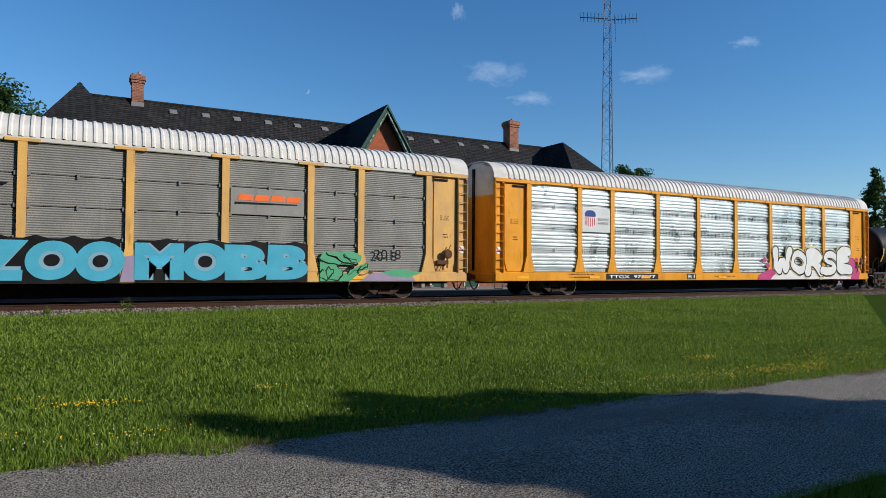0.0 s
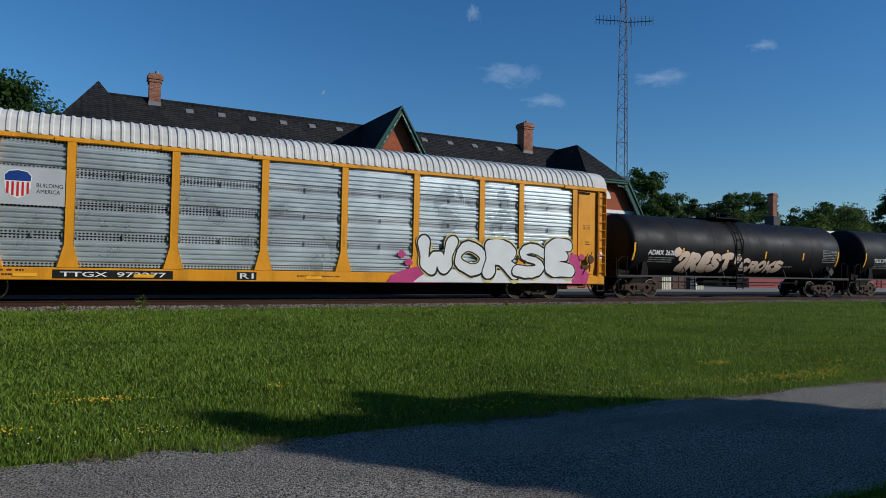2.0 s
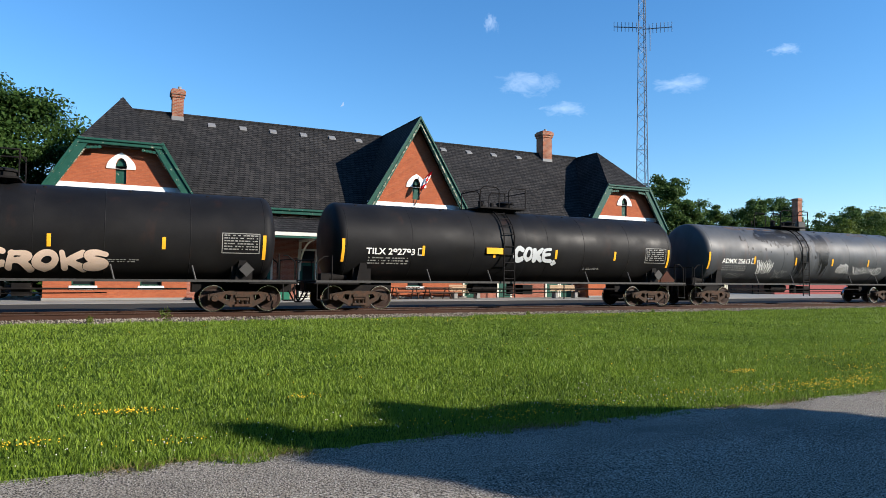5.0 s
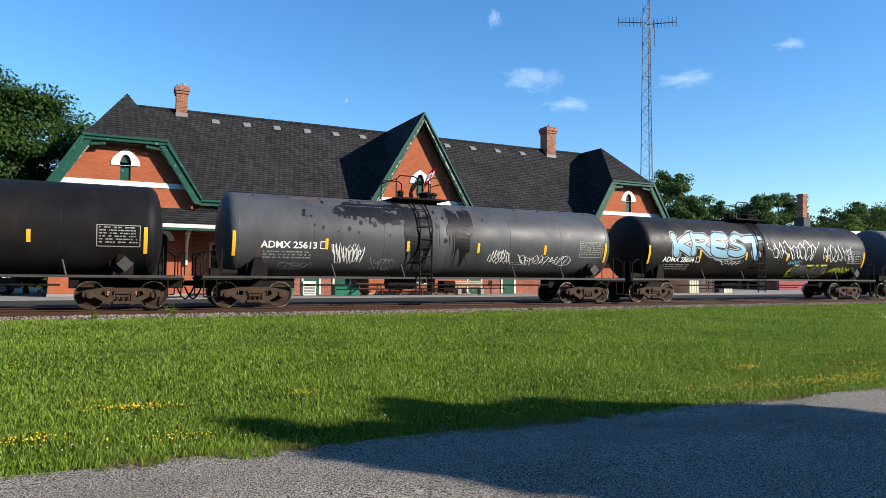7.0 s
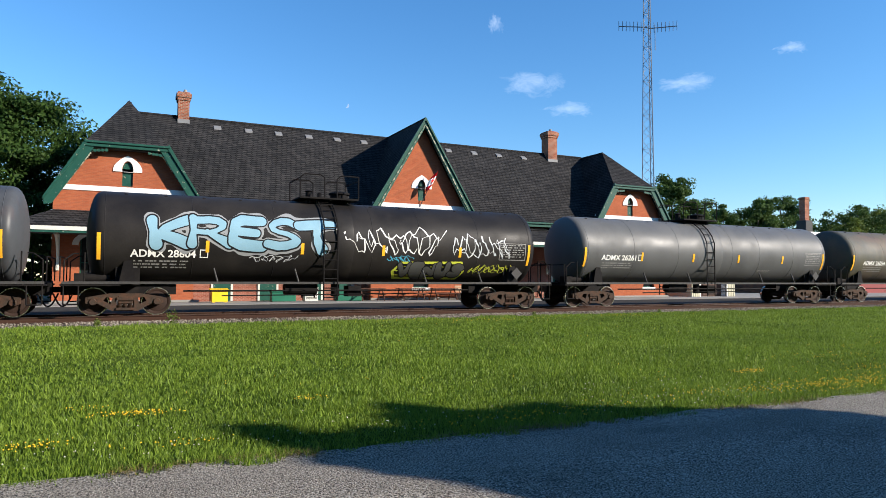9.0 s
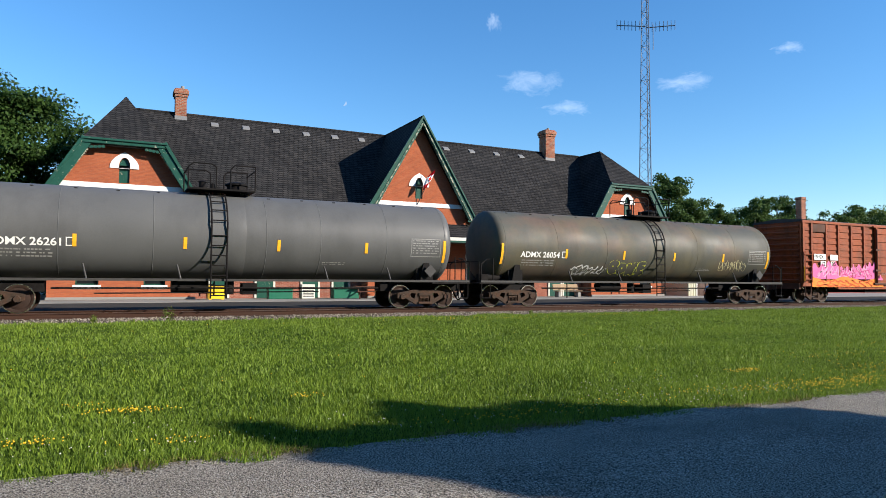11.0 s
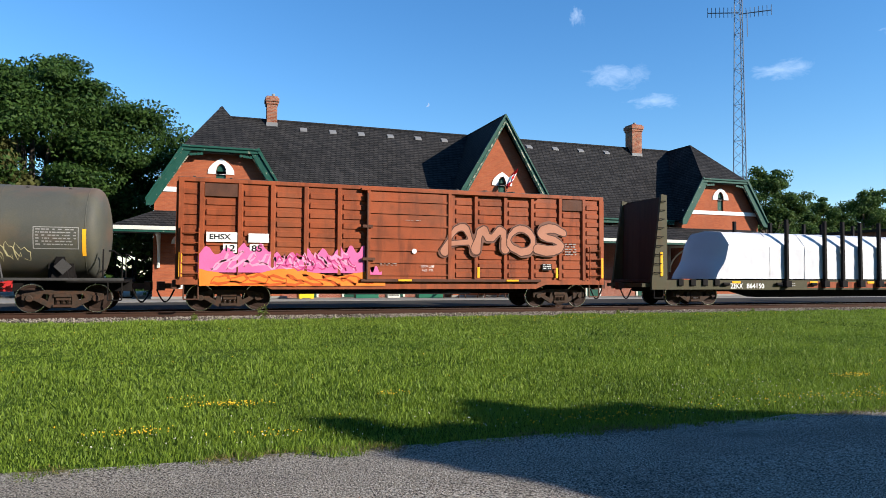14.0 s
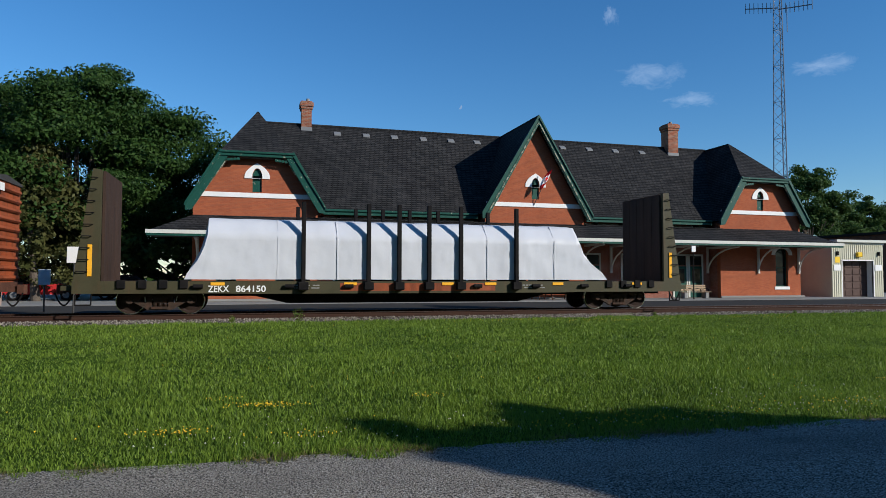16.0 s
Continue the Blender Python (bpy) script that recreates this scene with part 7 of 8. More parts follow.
    part("valve", Geo().lathe([(0, 0.12), (0.35, 0.12), (0.38, 0.16), (0.45, 0.05)], (x - 0.4, 0.1, zt + 0.05), "z", 12).rod((x - 0.1, -0.3, zt + 0.1), (x - 0.1, -0.3, zt + 0.34), 0.08, 10), M_UNDER, car)
    for s in (-0.82, 0.82):
        h = platform_h
        part("guard_rail", Geo().pipe([(x - 0.95, s, zt + 0.1), (x - 0.95, s, zt + h * 0.85), (x - 0.8, s, zt + h), (x - 0.2, s, zt + h), (x - 0.05, s, zt + h * 0.9), (x - 0.05, s, zt + 0.1)], 0.024), M_UNDER, car)
        part("guard_rail", Geo().pipe([(x + 0.42, s, zt + 0.1), (x + 0.42, s, zt + h * 0.85), (x + 0.55, s, zt + h), (x + 1.25, s, zt + h), (x + 1.25, s, zt + 0.1)], 0.024), M_UNDER, car)
    for xx in (x - 0.95, x + 1.25):
        part("guard_rail", Geo().rod((xx, -0.82, zt + platform_h * 0.85), (xx, 0.82, zt + platform_h * 0.85), 0.02), M_UNDER, car)
    # lifting pads along the crown
    pad = mesh_of("pad", Geo().bbox(-0.05, 0.05, -0.62, -0.54, zt - 0.17, zt - 0.10, 0.01))
    pad.materials.append(M_UNDER)
    for i in range(13):
        xx = -7.2 + i * 1.2
        if abs(xx - x) > 1.6:
            part("pad", pad, M_UNDER, car, at=(xx, 0, 0))
    # framed data panel near the far end
    for q in (((6.38, 1.98), (7.62, 1.98), (7.62, 2.005), (6.38, 2.005)), ((6.38, 2.635), (7.62, 2.635), (7.62, 2.66), (6.38, 2.66)), ((6.38, 2.005), (6.405, 2.005), (6.405, 2.635), (6.38, 2.635)), ((7.595, 2.005), (7.62, 2.005), (7.62, 2.635), (7.595, 2.635))):
        patch("panel_frame", list(q), tank_side, M_DIM_LET, car, 0.007)
    # near-side marks
    for xx in (-7.93, -4.75, -1.6, 1.42, 4.6, 7.77):
        tall = 0.52 if abs(xx) > 6.5 else 0.24
        patch("reflector", [(xx - 0.055, 2.30 - tall), (xx + 0.055, 2.30 - tall), (xx + 0.055, 2.30 + tall * 0.6), (xx - 0.055, 2.30 + tall * 0.6)], tank_side, M_REFLECT, car, 0.012, "amber reflector strip")
    nm = num_mat or M_WHITE_LET
    w = 1.95
    letters(number, (number_x, number_x + w, nz, nz + 0.24), tank_side, nm, car, 0.02, 0.008)
    bars(number_x + 0.1, number_x + 1.75, nz - 0.40, nz - 0.10, 3, tank_side, M_DIM_LET, car, int(sc))
    bars(6.45, 7.55, 2.05, 2.60, 6, tank_side, M_DIM_LET, car, int(sc) + 1)
    bars(3.0, 3.9, 1.60, 1.72, 2, tank_side, M_DIM_LET, car, int(sc) + 2)
    a, b = number_x + w + 0.12, number_x + w + 0.38
    for q in (((a, nz), (b, nz), (b, nz + 0.03), (a, nz + 0.03)), ((a, nz + 0.24), (b, nz + 0.24), (b, nz + 0.27), (a, nz + 0.27)), ((a, nz + 0.03), (a + 0.03, nz + 0.03), (a + 0.03, nz + 0.24), (a, nz + 0.24)), ((b - 0.03, nz + 0.03), (b, nz + 0.03), (b, nz + 0.24), (b - 0.03, nz + 0.24))):
        patch("class_mark", list(q), tank_side, nm, car, 0.008)
    part("placard", Geo().prism([(6.95, 1.45), (7.2, 1.70), (7.45, 1.45), (7.2, 1.20)], "y", -1.47, -1.45), M_WALKSTEEL, car, "diamond placard holder")
    part("brake_cylinder", Geo().rod((-8.3, -0.75, 1.22), (-7.6, -0.75, 1.22), 0.16, 12).box(-8.6, -8.3, -1.0, -0.55, 1.02, 1.35).rod((-7.6, -0.9, 1.1), (-7.0, -0.9, 1.3), 0.03), M_UNDER, car, "air brake gear on the end platform")
    build_truck(car, -7.15)
    build_truck(car, 7.15)
    coupler(car, -8.95, -1)
    coupler(car, 8.95, 1)
    return car


# ---- boxcar ----
def build_boxcar():
    L, x0 = 15.85, 155.15
    car = thing("boxcar", (x0, D, RAIL), "oxide red ribbed steel boxcar with sliding door and sprayed paint", "railway car", "cars of the freight train")
    yn, zb, zt = -1.5, 0.74, 4.42
    part("body", Geo().box(0.05, L - 0.05, yn + 0.09, 1.41, 1.0, zt - 0.08), M_BOXRED, car)
    part("roof", Geo().prism([(-1.52, zt - 0.1), (-1.50, zt - 0.02), (0, zt + 0.12), (1.50, zt - 0.02), (1.52, zt - 0.1)], "x", 0.0, L), M_WALKSTEEL, car, "galvanised low-pitched roof")
    for i in range(14):
        x = 0.5 + i * (L - 1.0) / 13
        part("roof_rib", Geo().prism([(-1.50, zt - 0.01), (-1.50, zt + 0.02), (0, zt + 0.16), (1.5, zt + 0.02), (1.5, zt - 0.01), (0, zt + 0.12)], "x", x - 0.04, x + 0.04), M_WALKSTEEL, car)
    part("top_chord", Geo().bbox(0.0, L, yn - 0.02, yn + 0.12, zt - 0.17, zt - 0.03, 0.015), M_BOXRED, car)
    sill = [(0.0, 1.08), (L, 1.08), (L, 0.90), (L - 2.6, 0.90), (L - 3.0, zb), (3.0, zb), (2.6, 0.90), (0.0, 0.90)]
    part("side_sill", Geo().prism(sill, "y", yn - 0.02, yn + 0.12), M_BOXRED, car, "red side sill dipping between the bogies")
    part("side_wall", Geo().box(0.05, L - 0.05, 1.41, 1.47, zb + 0.2, zt - 0.1), M_BOXRED, car)
    part("underframe", Geo().box(0.2, L - 0.2, -0.4, 0.4, 0.55, 1.0).box(5.6, 10.2, -1.3, -0.5, 0.55, 0.75), M_UNDER, car)
    ribs = (0.74, 1.94, 2.99, 4.10, 5.25, 9.44, 10.36, 11.56, 12.69, 13.90, 14.94)
    for x in ribs:
        part("side_post", Geo().prism([(x - 0.09, yn + 0.02), (x - 0.06, yn - 0.05), (x + 0.06, yn - 0.05), (x + 0.09, yn + 0.02)], "z", 1.08, zt - 0.17), M_BOXRED, car)
    spans = [(0.06, 0.65), (0.83, 1.85), (2.03, 2.90), (3.08, 4.01), (4.19, 5.16), (5.34, 6.2), (9.53, 10.27), (10.45, 11.47), (11.65, 12.60), (12.78, 13.81), (13.99, 14.85), (15.03, L - 0.06)]
    for a, b in spans:
        part("side_sheet", Geo().box(a - 0.1, b + 0.1, yn + 0.04, yn + 0.088, 1.08, zt - 0.17), M_BOXRED, car)
        for k in range(9):
            z = 1.28 + k * 0.335
            part("panel_rib", Geo().prism([(yn + 0.041, z - 0.13), (yn + 0.0, z - 0.10), (yn + 0.0, z + 0.06), (yn + 0.041, z + 0.09)], "x", a + 0.06, b - 0.06), M_BOXRED, car)
    for a, b in ((0.83, 1.85), (13.99, 14.85)):
        part("head_plate", Geo().box(a, b, yn - 0.03, yn + 0.03, zt - 0.62, zt - 0.2), M_BROWN, car)
    # sliding door
    dr = part("door", Geo().box(6.28, 9.36, yn - 0.06, yn + 0.035, 1.1, zt - 0.22), M_BOXRED, car, "wide red sliding door")
    for k in range(7):
        part("door_rib", Geo().box(6.34, 9.30, yn - 0.10, yn - 0.062, 1.22 + k * 0.44, 1.27 + k * 0.44), M_BOXRED, dr)
    for x in (6.28, 9.30):
        part("door_edge", Geo().box(x - 0.06, x + 0.06, yn - 0.12, yn - 0.02, 1.05, zt - 0.2), M_BOXRED, dr)
    part("lock_bar", Geo().rod((6.22, yn - 0.15, 1.1), (6.22, yn - 0.15, zt - 0.3), 0.035).box(6.05, 6.5, yn - 0.18, yn - 0.1, 1.75, 1.85).box(6.05, 6.4, yn - 0.18, yn - 0.1, 2.9, 3.0), M_BROWN, dr)
    part("door_track", Geo().bbox(6.0, 13.0, yn - 0.14, yn - 0.02, 1.0, 1.10, 0.01), M_BROWN, car)
    part("door_track", Geo().bbox(6.0, 13.0, yn - 0.12, yn - 0.02, zt - 0.20, zt - 0.12, 0.01), M_BOXRED, car)
    ladder(car, 0.40, yn - 0.08, 1.1, 2.75, 0.55, 5, M_BOXRED)
    ladder(car, L - 0.42, yn - 0.08, 1.1, 2.4, 0.5, 4, M_BOXRED)
    for x0s in (0.12, L - 0.12):
        part("corner_post", Geo().box(x0s - 0.08, x0s + 0.08, yn - 0.03, yn + 0.08, 0.95, zt - 0.05), M_BOXRED, car)
    for xe, s in ((0.02, -1), (L - 0.02, 1)):
        for k in range(10):
            z = 1.2 + k * 0.32
            part("end_rib", Geo().rod((xe, -1.3, z), (xe, 1.3, z), 0.08, 6), M_BOXRED, car, "corrugated end rib")
        part("end_sill", Geo().box(min(xe, xe + s * 0.15), max(xe, xe + s * 0.15), -1.4, 1.4, 0.75, 1.05), M_BROWN, car)
    part("end_plate", Geo().box(L + 0.06, L + 0.1, -1.2, -0.5, 3.95, 4.2), M_WHITE_LET, car, "small white end plate")
    for xs in (0.45, L - 0.45):
        part("step", Geo().pipe([(xs - 0.22, yn, 0.92), (xs - 0.22, yn, 0.42), (xs + 0.22, yn, 0.42), (xs + 0.22, yn, 0.92)], 0.025), M_BROWN, car)
    for x in (0.12, 10.45, 13.72, L - 0.1):
        part("reflector", Geo().bbox(x - 0.05, x + 0.05, yn - 0.075, yn - 0.055, 1.15, 1.95 if x in (0.12, L - 0.1) else 1.55, 0.004), M_REFLECT, car, "amber reflector strip")
    for x in (7.6, 11.8):
        part("reflector", Geo().bbox(x - 0.25, x + 0.25, yn - 0.16, yn - 0.142, 1.02, 1.09, 0.003), M_REFLECT, car)
    s_ = lambda z: yn - 0.052
    patch("white_ground", [(0.90, 2.30), (1.86, 2.30), (1.86, 2.62), (0.90, 2.62)], s_, M_WHITE_LET, car, 0.004, "white stencil patch")
    patch("white_ground", [(2.22, 2.30), (2.88, 2.30), (2.88, 2.60), (2.22, 2.60)], s_, M_WHITE_LET, car, 0.004, "white stencil patch")
    patch("white_ground", [(1.42, 1.95), (1.86, 1.95), (1.86, 2.24), (1.42, 2.24)], s_, M_WHITE_LET, car, 0.004)
    patch("white_ground", [(2.26, 1.95), (2.70, 1.95), (2.70, 2.24), (2.26, 2.24)], s_, M_WHITE_LET, car, 0.004)
    letters("EHSX", (1.0, 1.66, 2.38, 2.56), s_, M_BLACK_LET, car, 0.02, 0.009)
    letters("12", (1.50, 1.80, 1.99, 2.21), s_, M_BLACK_LET, car, 0.02, 0.009)
    letters("85", (2.32, 2.66, 1.99, 2.21), s_, M_BLACK_LET, car, 0.02, 0.009)
    bars(6.7, 7.3, 1.55, 1.66, 2, lambda z: yn - 0.10, M_DIM_LET, car, 3)
    letters("DOOR LUBE", (8.2, 8.7, 1.52, 1.60), lambda z: yn - 0.10, M_WHITE_LET, car, 0.0, 0.004)
    letters("1-22  YTL", (8.25, 8.68, 1.38, 1.46), lambda z: yn - 0.10, M_WHITE_LET, car, 0.0, 0.004)
    bars(7.6, 8.2, 3.18, 3.22, 1, lambda z: yn - 0.10, M_DIM_LET, car, 4)
    bars(14.1, 14.6, 2.0, 2.5, 5, lambda z: yn - 0.03, M_DIM_LET, car, 12)
    part("data_plate", Geo().box(13.1, 13.5, yn - 0.06, yn - 0.03, 1.45, 1.7), M_BLACK_LET, car, "dark data plate")
    bars(13.14, 13.46, 1.48, 1.68, 3, lambda z: yn - 0.06, M_WHITE_LET, car, 61)
    part("round_mark", Geo().lathe([(-0.004, 0.09), (0, 0.09)], (7.95, yn - 0.102, 2.1), "y", 14), M_WHITE_LET, car)
    # sprayed bands: pink over orange along the lower third
    g_ = lambda z: yn - 0.056
    def band(name, a, b, lo, hi, m, lift, sd):
        rng = random.Random(sd)
        pts = [(a, lo)] + [(b, lo)]
        n = 22
        for i in range(n, -1, -1):
            x = a + (b - a) * i / n
            z = hi + 0.13 * math.sin(i * 0.55 + sd) + rng.uniform(-0.025, 0.025)
            pts.append((x, z))
        patch(name, pts, g_, m, car, lift, label=m.name.replace("_", " "))
    for k, (a, b) in enumerate(((0.62, 1.85), (1.9, 2.95), (3.05, 4.05), (4.15, 5.2), (5.3, 6.15))):
        band("spray_band", a, b, 1.30, 2.0 + 0.16 * math.sin(k * 2.1), M_SP_ROSE, 0.002, 30 + k)
    band("spray_band", 0.7, 6.9, 0.86, 1.32, M_SP_ORANGE, 0.003, 40)
    band("spray_band", 6.2, 6.75, 1.25, 1.45, M_SP_ROSE, 0.06, 44)
    scribble(3.0, 6.0, 1.4, 1.95, 7, 0.03, g_, M_SP_PINK, car, 8, 0.006)
    bubble("AMOS", 9.05, 14.0, 2.0, 3.2, lambda z: yn - 0.105, spray("faded_cream_spray_paint", (0.37, 0.170, 0.105)), spray("dark_brown_spray_paint", (0.07, 0.030, 0.020)), car, 0.115, 0.035, 0.004, "faded cream sprayed letter", 12, 0.12, spray("thin_grey_spray_paint", (0.16, 0.075, 0.05)), 0.06, cuts=1, flare=1.2)
    scribble(0.9, 6.1, 1.42, 2.05, 9, 0.05, g_, spray("pale_pink_spray_paint", (0.70, 0.30, 0.45)), car, 71, 0.005, "pale pink spray strokes")
    scribble(0.8, 6.7, 0.90, 1.26, 8, 0.05, g_, spray("deep_orange_spray_paint", (0.50, 0.095, 0.02)), car, 72, 0.006, "deep orange spray strokes")
    build_truck(car, 1.65)
    build_truck(car, L - 1.75)
    coupler(car, 0.0, -1)
    coupler(car, L, 1)
    return car


# ---- bulkhead flat car ----
def build_flat():
    x0, L = 173.3, 21.95
    car = thing("bulkhead_flat_car", (x0, D, RAIL), "olive steel bulkhead flat car with side stakes", "railway car", "cars of the freight train")
    yn, zb, zd = -1.48, 0.68, 1.10
    part("deck", Geo().bbox(0.05, L - 0.05, yn + 0.12, 1.36, zd - 0.12, zd, 0.01), M_RUSTPLATE, car, "rusty steel deck")
    for s in (-1, 1):
        part("side_sill", Geo().prism([(0.0, zd), (L, zd), (L, zb + 0.02), (L - 4.4, zb + 0.02), (L - 5.4, zb + 0.0), (5.4, zb), (4.4, zb + 0.02), (0.0, zb + 0.02)], "y", min(s * 1.36, s * 1.48), max(s * 1.36, s * 1.48)), M_OLIVESTEEL, car, "olive side sill")
    part("sill_panel", Geo().box(8.3, 14.0, yn - 0.006, yn, zb + 0.08, zd - 0.06), M_BOXRED, car, "red primed sill stretch")
    part("center_sill", Geo().prism([(0.3, 1.0), (L - 0.3, 1.0), (L - 0.3, 0.6), (L - 5.5, 0.58), (L - 6.6, 0.32), (6.6, 0.32), (5.5, 0.58), (0.3, 0.6)], "y", -0.35, 0.35), M_UNDER, car, "deep fish-belly centre sill")
    # bulkheads
    for e in (0, 1):
        def X(v):
            return v if e == 0 else L - v
        for s in (-1, 1):
            poly = [(X(0.02), zd), (X(0.78), zd), (X(0.78), 4.62), (X(0.52), 4.66)]
            part("bulkhead_frame", Geo().prism(poly, "y", s * 1.40 - 0.06, s * 1.40 + 0.06), M_OLIVESTEEL, car, "tapered olive bulkhead side frame")
        for k in range(5):
            y = -1.32 + k * 0.55
            part("bulkhead_plank", Geo().prism([(X(0.79), zd), (X(0.87), zd), (X(0.87), 4.60), (X(0.79), 4.60)], "y", y, y + 0.53), M_RUSTPLATE, car, "rusty vertical bulkhead plate")
        part("bulkhead_back", Geo().prism([(X(0.5), zd), (X(0.58), zd), (X(0.66), 4.5), (X(0.60), 4.5)], "y", -1.33, 1.33), M_RUSTPLATE, car)
        for k in range(3):
            z = 1.6 + k * 1.0
            part("bulkhead_beam", Geo().box(min(X(0.6), X(0.78)), max(X(0.6), X(0.78)), -1.33, 1.33, z, z + 0.12), M_RUSTPLATE, car)
        part("reflector", Geo().bbox(min(X(0.42), X(0.55)), max(X(0.42), X(0.55)), -1.49, -1.462, zd + 0.15, zd + 1.15, 0.004), M_REFLECT, car, "amber reflector strip")
        for k in range(9):
            g = Geo()
            z = zd + 0.3 + k * 0.37
            xx = X(0.12 + 0.045 * k)
            xw = X(0.42 + 0.03 * k)
            g.pipe([(xx, -1.45, z), (xx, -1.55, z), (xw, -1.55, z), (xw, -1.45, z)], 0.016)
            part("grab_iron", g, M_UNDER, car)
        part("end_platform", Geo().box(min(X(-0.35), X(0.1)), max(X(-0.35), X(0.1)), -1.3, 1.3, 0.80, 0.95), M_OLIVESTEEL, car)
        part("step", Geo().pipe([(X(0.1), yn, zb), (X(0.1), yn, 0.35), (X(0.55), yn, 0.35), (X(0.55), yn, zb)], 0.025), M_UNDER, car)
        for k in range(4):
            xx = X(1.4 + k * 0.62)
            part("stake_pocket", Geo().bbox(xx - 0.13, xx + 0.13, yn - 0.07, yn - 0.002, zb + 0.18, zd + 0.04, 0.015), M_UNDER, car)
    stakes = (7.05, 9.28, 10.37, 11.46, 12.65, 14.81)
    for x in stakes:
        for s in (-1, 1):
            top = 3.80 if s < 0 else 3.95
            part("stake", Geo().bbox(x - 0.07, x + 0.07, min(s * 1.49, s * 1.63), max(s * 1.49, s * 1.63), 0.85, top, 0.012), M_UNDER, car, "dark upright steel stake")
            part("stake_pocket", Geo().bbox(x - 0.17, x + 0.17, min(s * 1.482, s * 1.68), max(s * 1.482, s * 1.68), zb + 0.12, zb + 0.40, 0.02), M_UNDER, car)
    for x in (3.7, 6.6, 8.6, 13.3, 15.6, 17.6, 19.5):
        part("winch", Geo().rod((x - 0.15, yn - 0.08, zb + 0.25), (x + 0.15, yn - 0.08, zb + 0.25), 0.07, 10), M_UNDER, car)
    for x in (4.3, 8.66, 12.17, 13.81, 16.52, 19.92):
        part("reflector", Geo().bbox(x - 0.22, x + 0.22, yn - 0.03, yn - 0.012, zd - 0.14, zd - 0.04, 0.004), M_REFLECT, car, "amber reflector strip")
    sl = lambda z: yn
    letters("ZEKX", (4.0, 4.66, zb + 0.06, zb + 0.28), sl, M_WHITE_LET, car, 0.02, 0.008)
    letters("864150", (4.87, 5.83, zb + 0.06, zb + 0.28), sl, M_WHITE_LET, car, 0.02, 0.008)
    bars(6.6, 7.6, zb + 0.12, zb + 0.3, 2, sl, M_DIM_LET, car, 77)
    bars(14.8, 16.0, zb + 0.12, zb + 0.3, 2, sl, M_DIM_LET, car, 78)
    build_truck(car, 2.5)
    build_truck(car, L - 2.6)
    coupler(car, -0.1, -1)
    coupler(car, L + 0.1, 1)
    # wrapped load
    ld = thing("wrapped_load", (x0, D, RAIL + zd), "long load wrapped in white plastic sheet on dark bearers", "load")
    INS = 0.46
    rows = []
    n = 150
    for i in range(n + 1):
        x = 3.25 + (18.65 - 3.25) * i / n
        e = 0.0
        if x < 3.95:
            e = max(0.0, (3.95 - x) / 0.7)
        if x > 17.45:
            e = (x - 17.45) / 1.2
        top = 2.08 * float(np.interp(e, (0, 0.15, 0.40, 0.82, 1.0), (1.0, 0.68, 0.44, 0.20, 0.02))) + 0.006 * math.sin(x * 5)
        hw = 1.45 + 0.012 * math.sin(x * 2.2)
        line = []
        for u in range(33):
            t = u / 32
            if t < 0.34:
                q = t / 0.34
                y, z = -hw + INS * max(0, q - 0.74) / 0.26, 0.06 + (top - 0.06) * q
            elif t > 0.66:
                q = (1 - t) / 0.34
                y, z = hw - INS * max(0, q - 0.74) / 0.26, 0.06 + (top - 0.06) * q
            else:
                q = (t - 0.34) / 0.32
                y, z = (-hw + INS) * (1 - q) + (hw - INS) * q, top + 0.10 * math.sin(math.pi * q) * (1 - e if e < 1 else 0)
            w = 0.022 * noise.noise((x * 1.6, y * 1.2, z * 2.1)) + 0.018 * noise.noise((x * 6, y * 4, z * 5)) + 0.03 * noise.noise((x * 9, 0, z * 0.6)) * max(0, 0.5 - z)
            line.append((x, y + (w if abs(y) > 1.0 else 0) * (1 if y > 0 else -1), max(0.03, z + (w * 0.4 if abs(y) <= 1.2 else w * 0.3))))
        rows.append(line)
    part("sheet", Geo().sheet(rows), M_TARP, ld, "wrinkled white plastic wrap", smooth=70)
    for x in (4.6, 7.2, 9.9, 12.5, 15.2, 17.0):
        part("bearer", Geo().bbox(x - 0.1, x + 0.1, -1.3, 1.3, 0.0, 0.07, 0.01), M_TIE, ld, "dark timber bearer")
    for x in (6.2, 8.2, 13.7, 16.4):
        g = Geo().pipe([(x, -1.46, 0.05), (x, -1.465, 1.52), (x, -1.0, 2.085), (x, 0, 2.18), (x, 1.0, 2.085), (x, 1.465, 1.52), (x, 1.46, 0.05)], 0.012, 4)
        part("seam", g, M_TARP, ld, "sheet seam")
    return car, ld


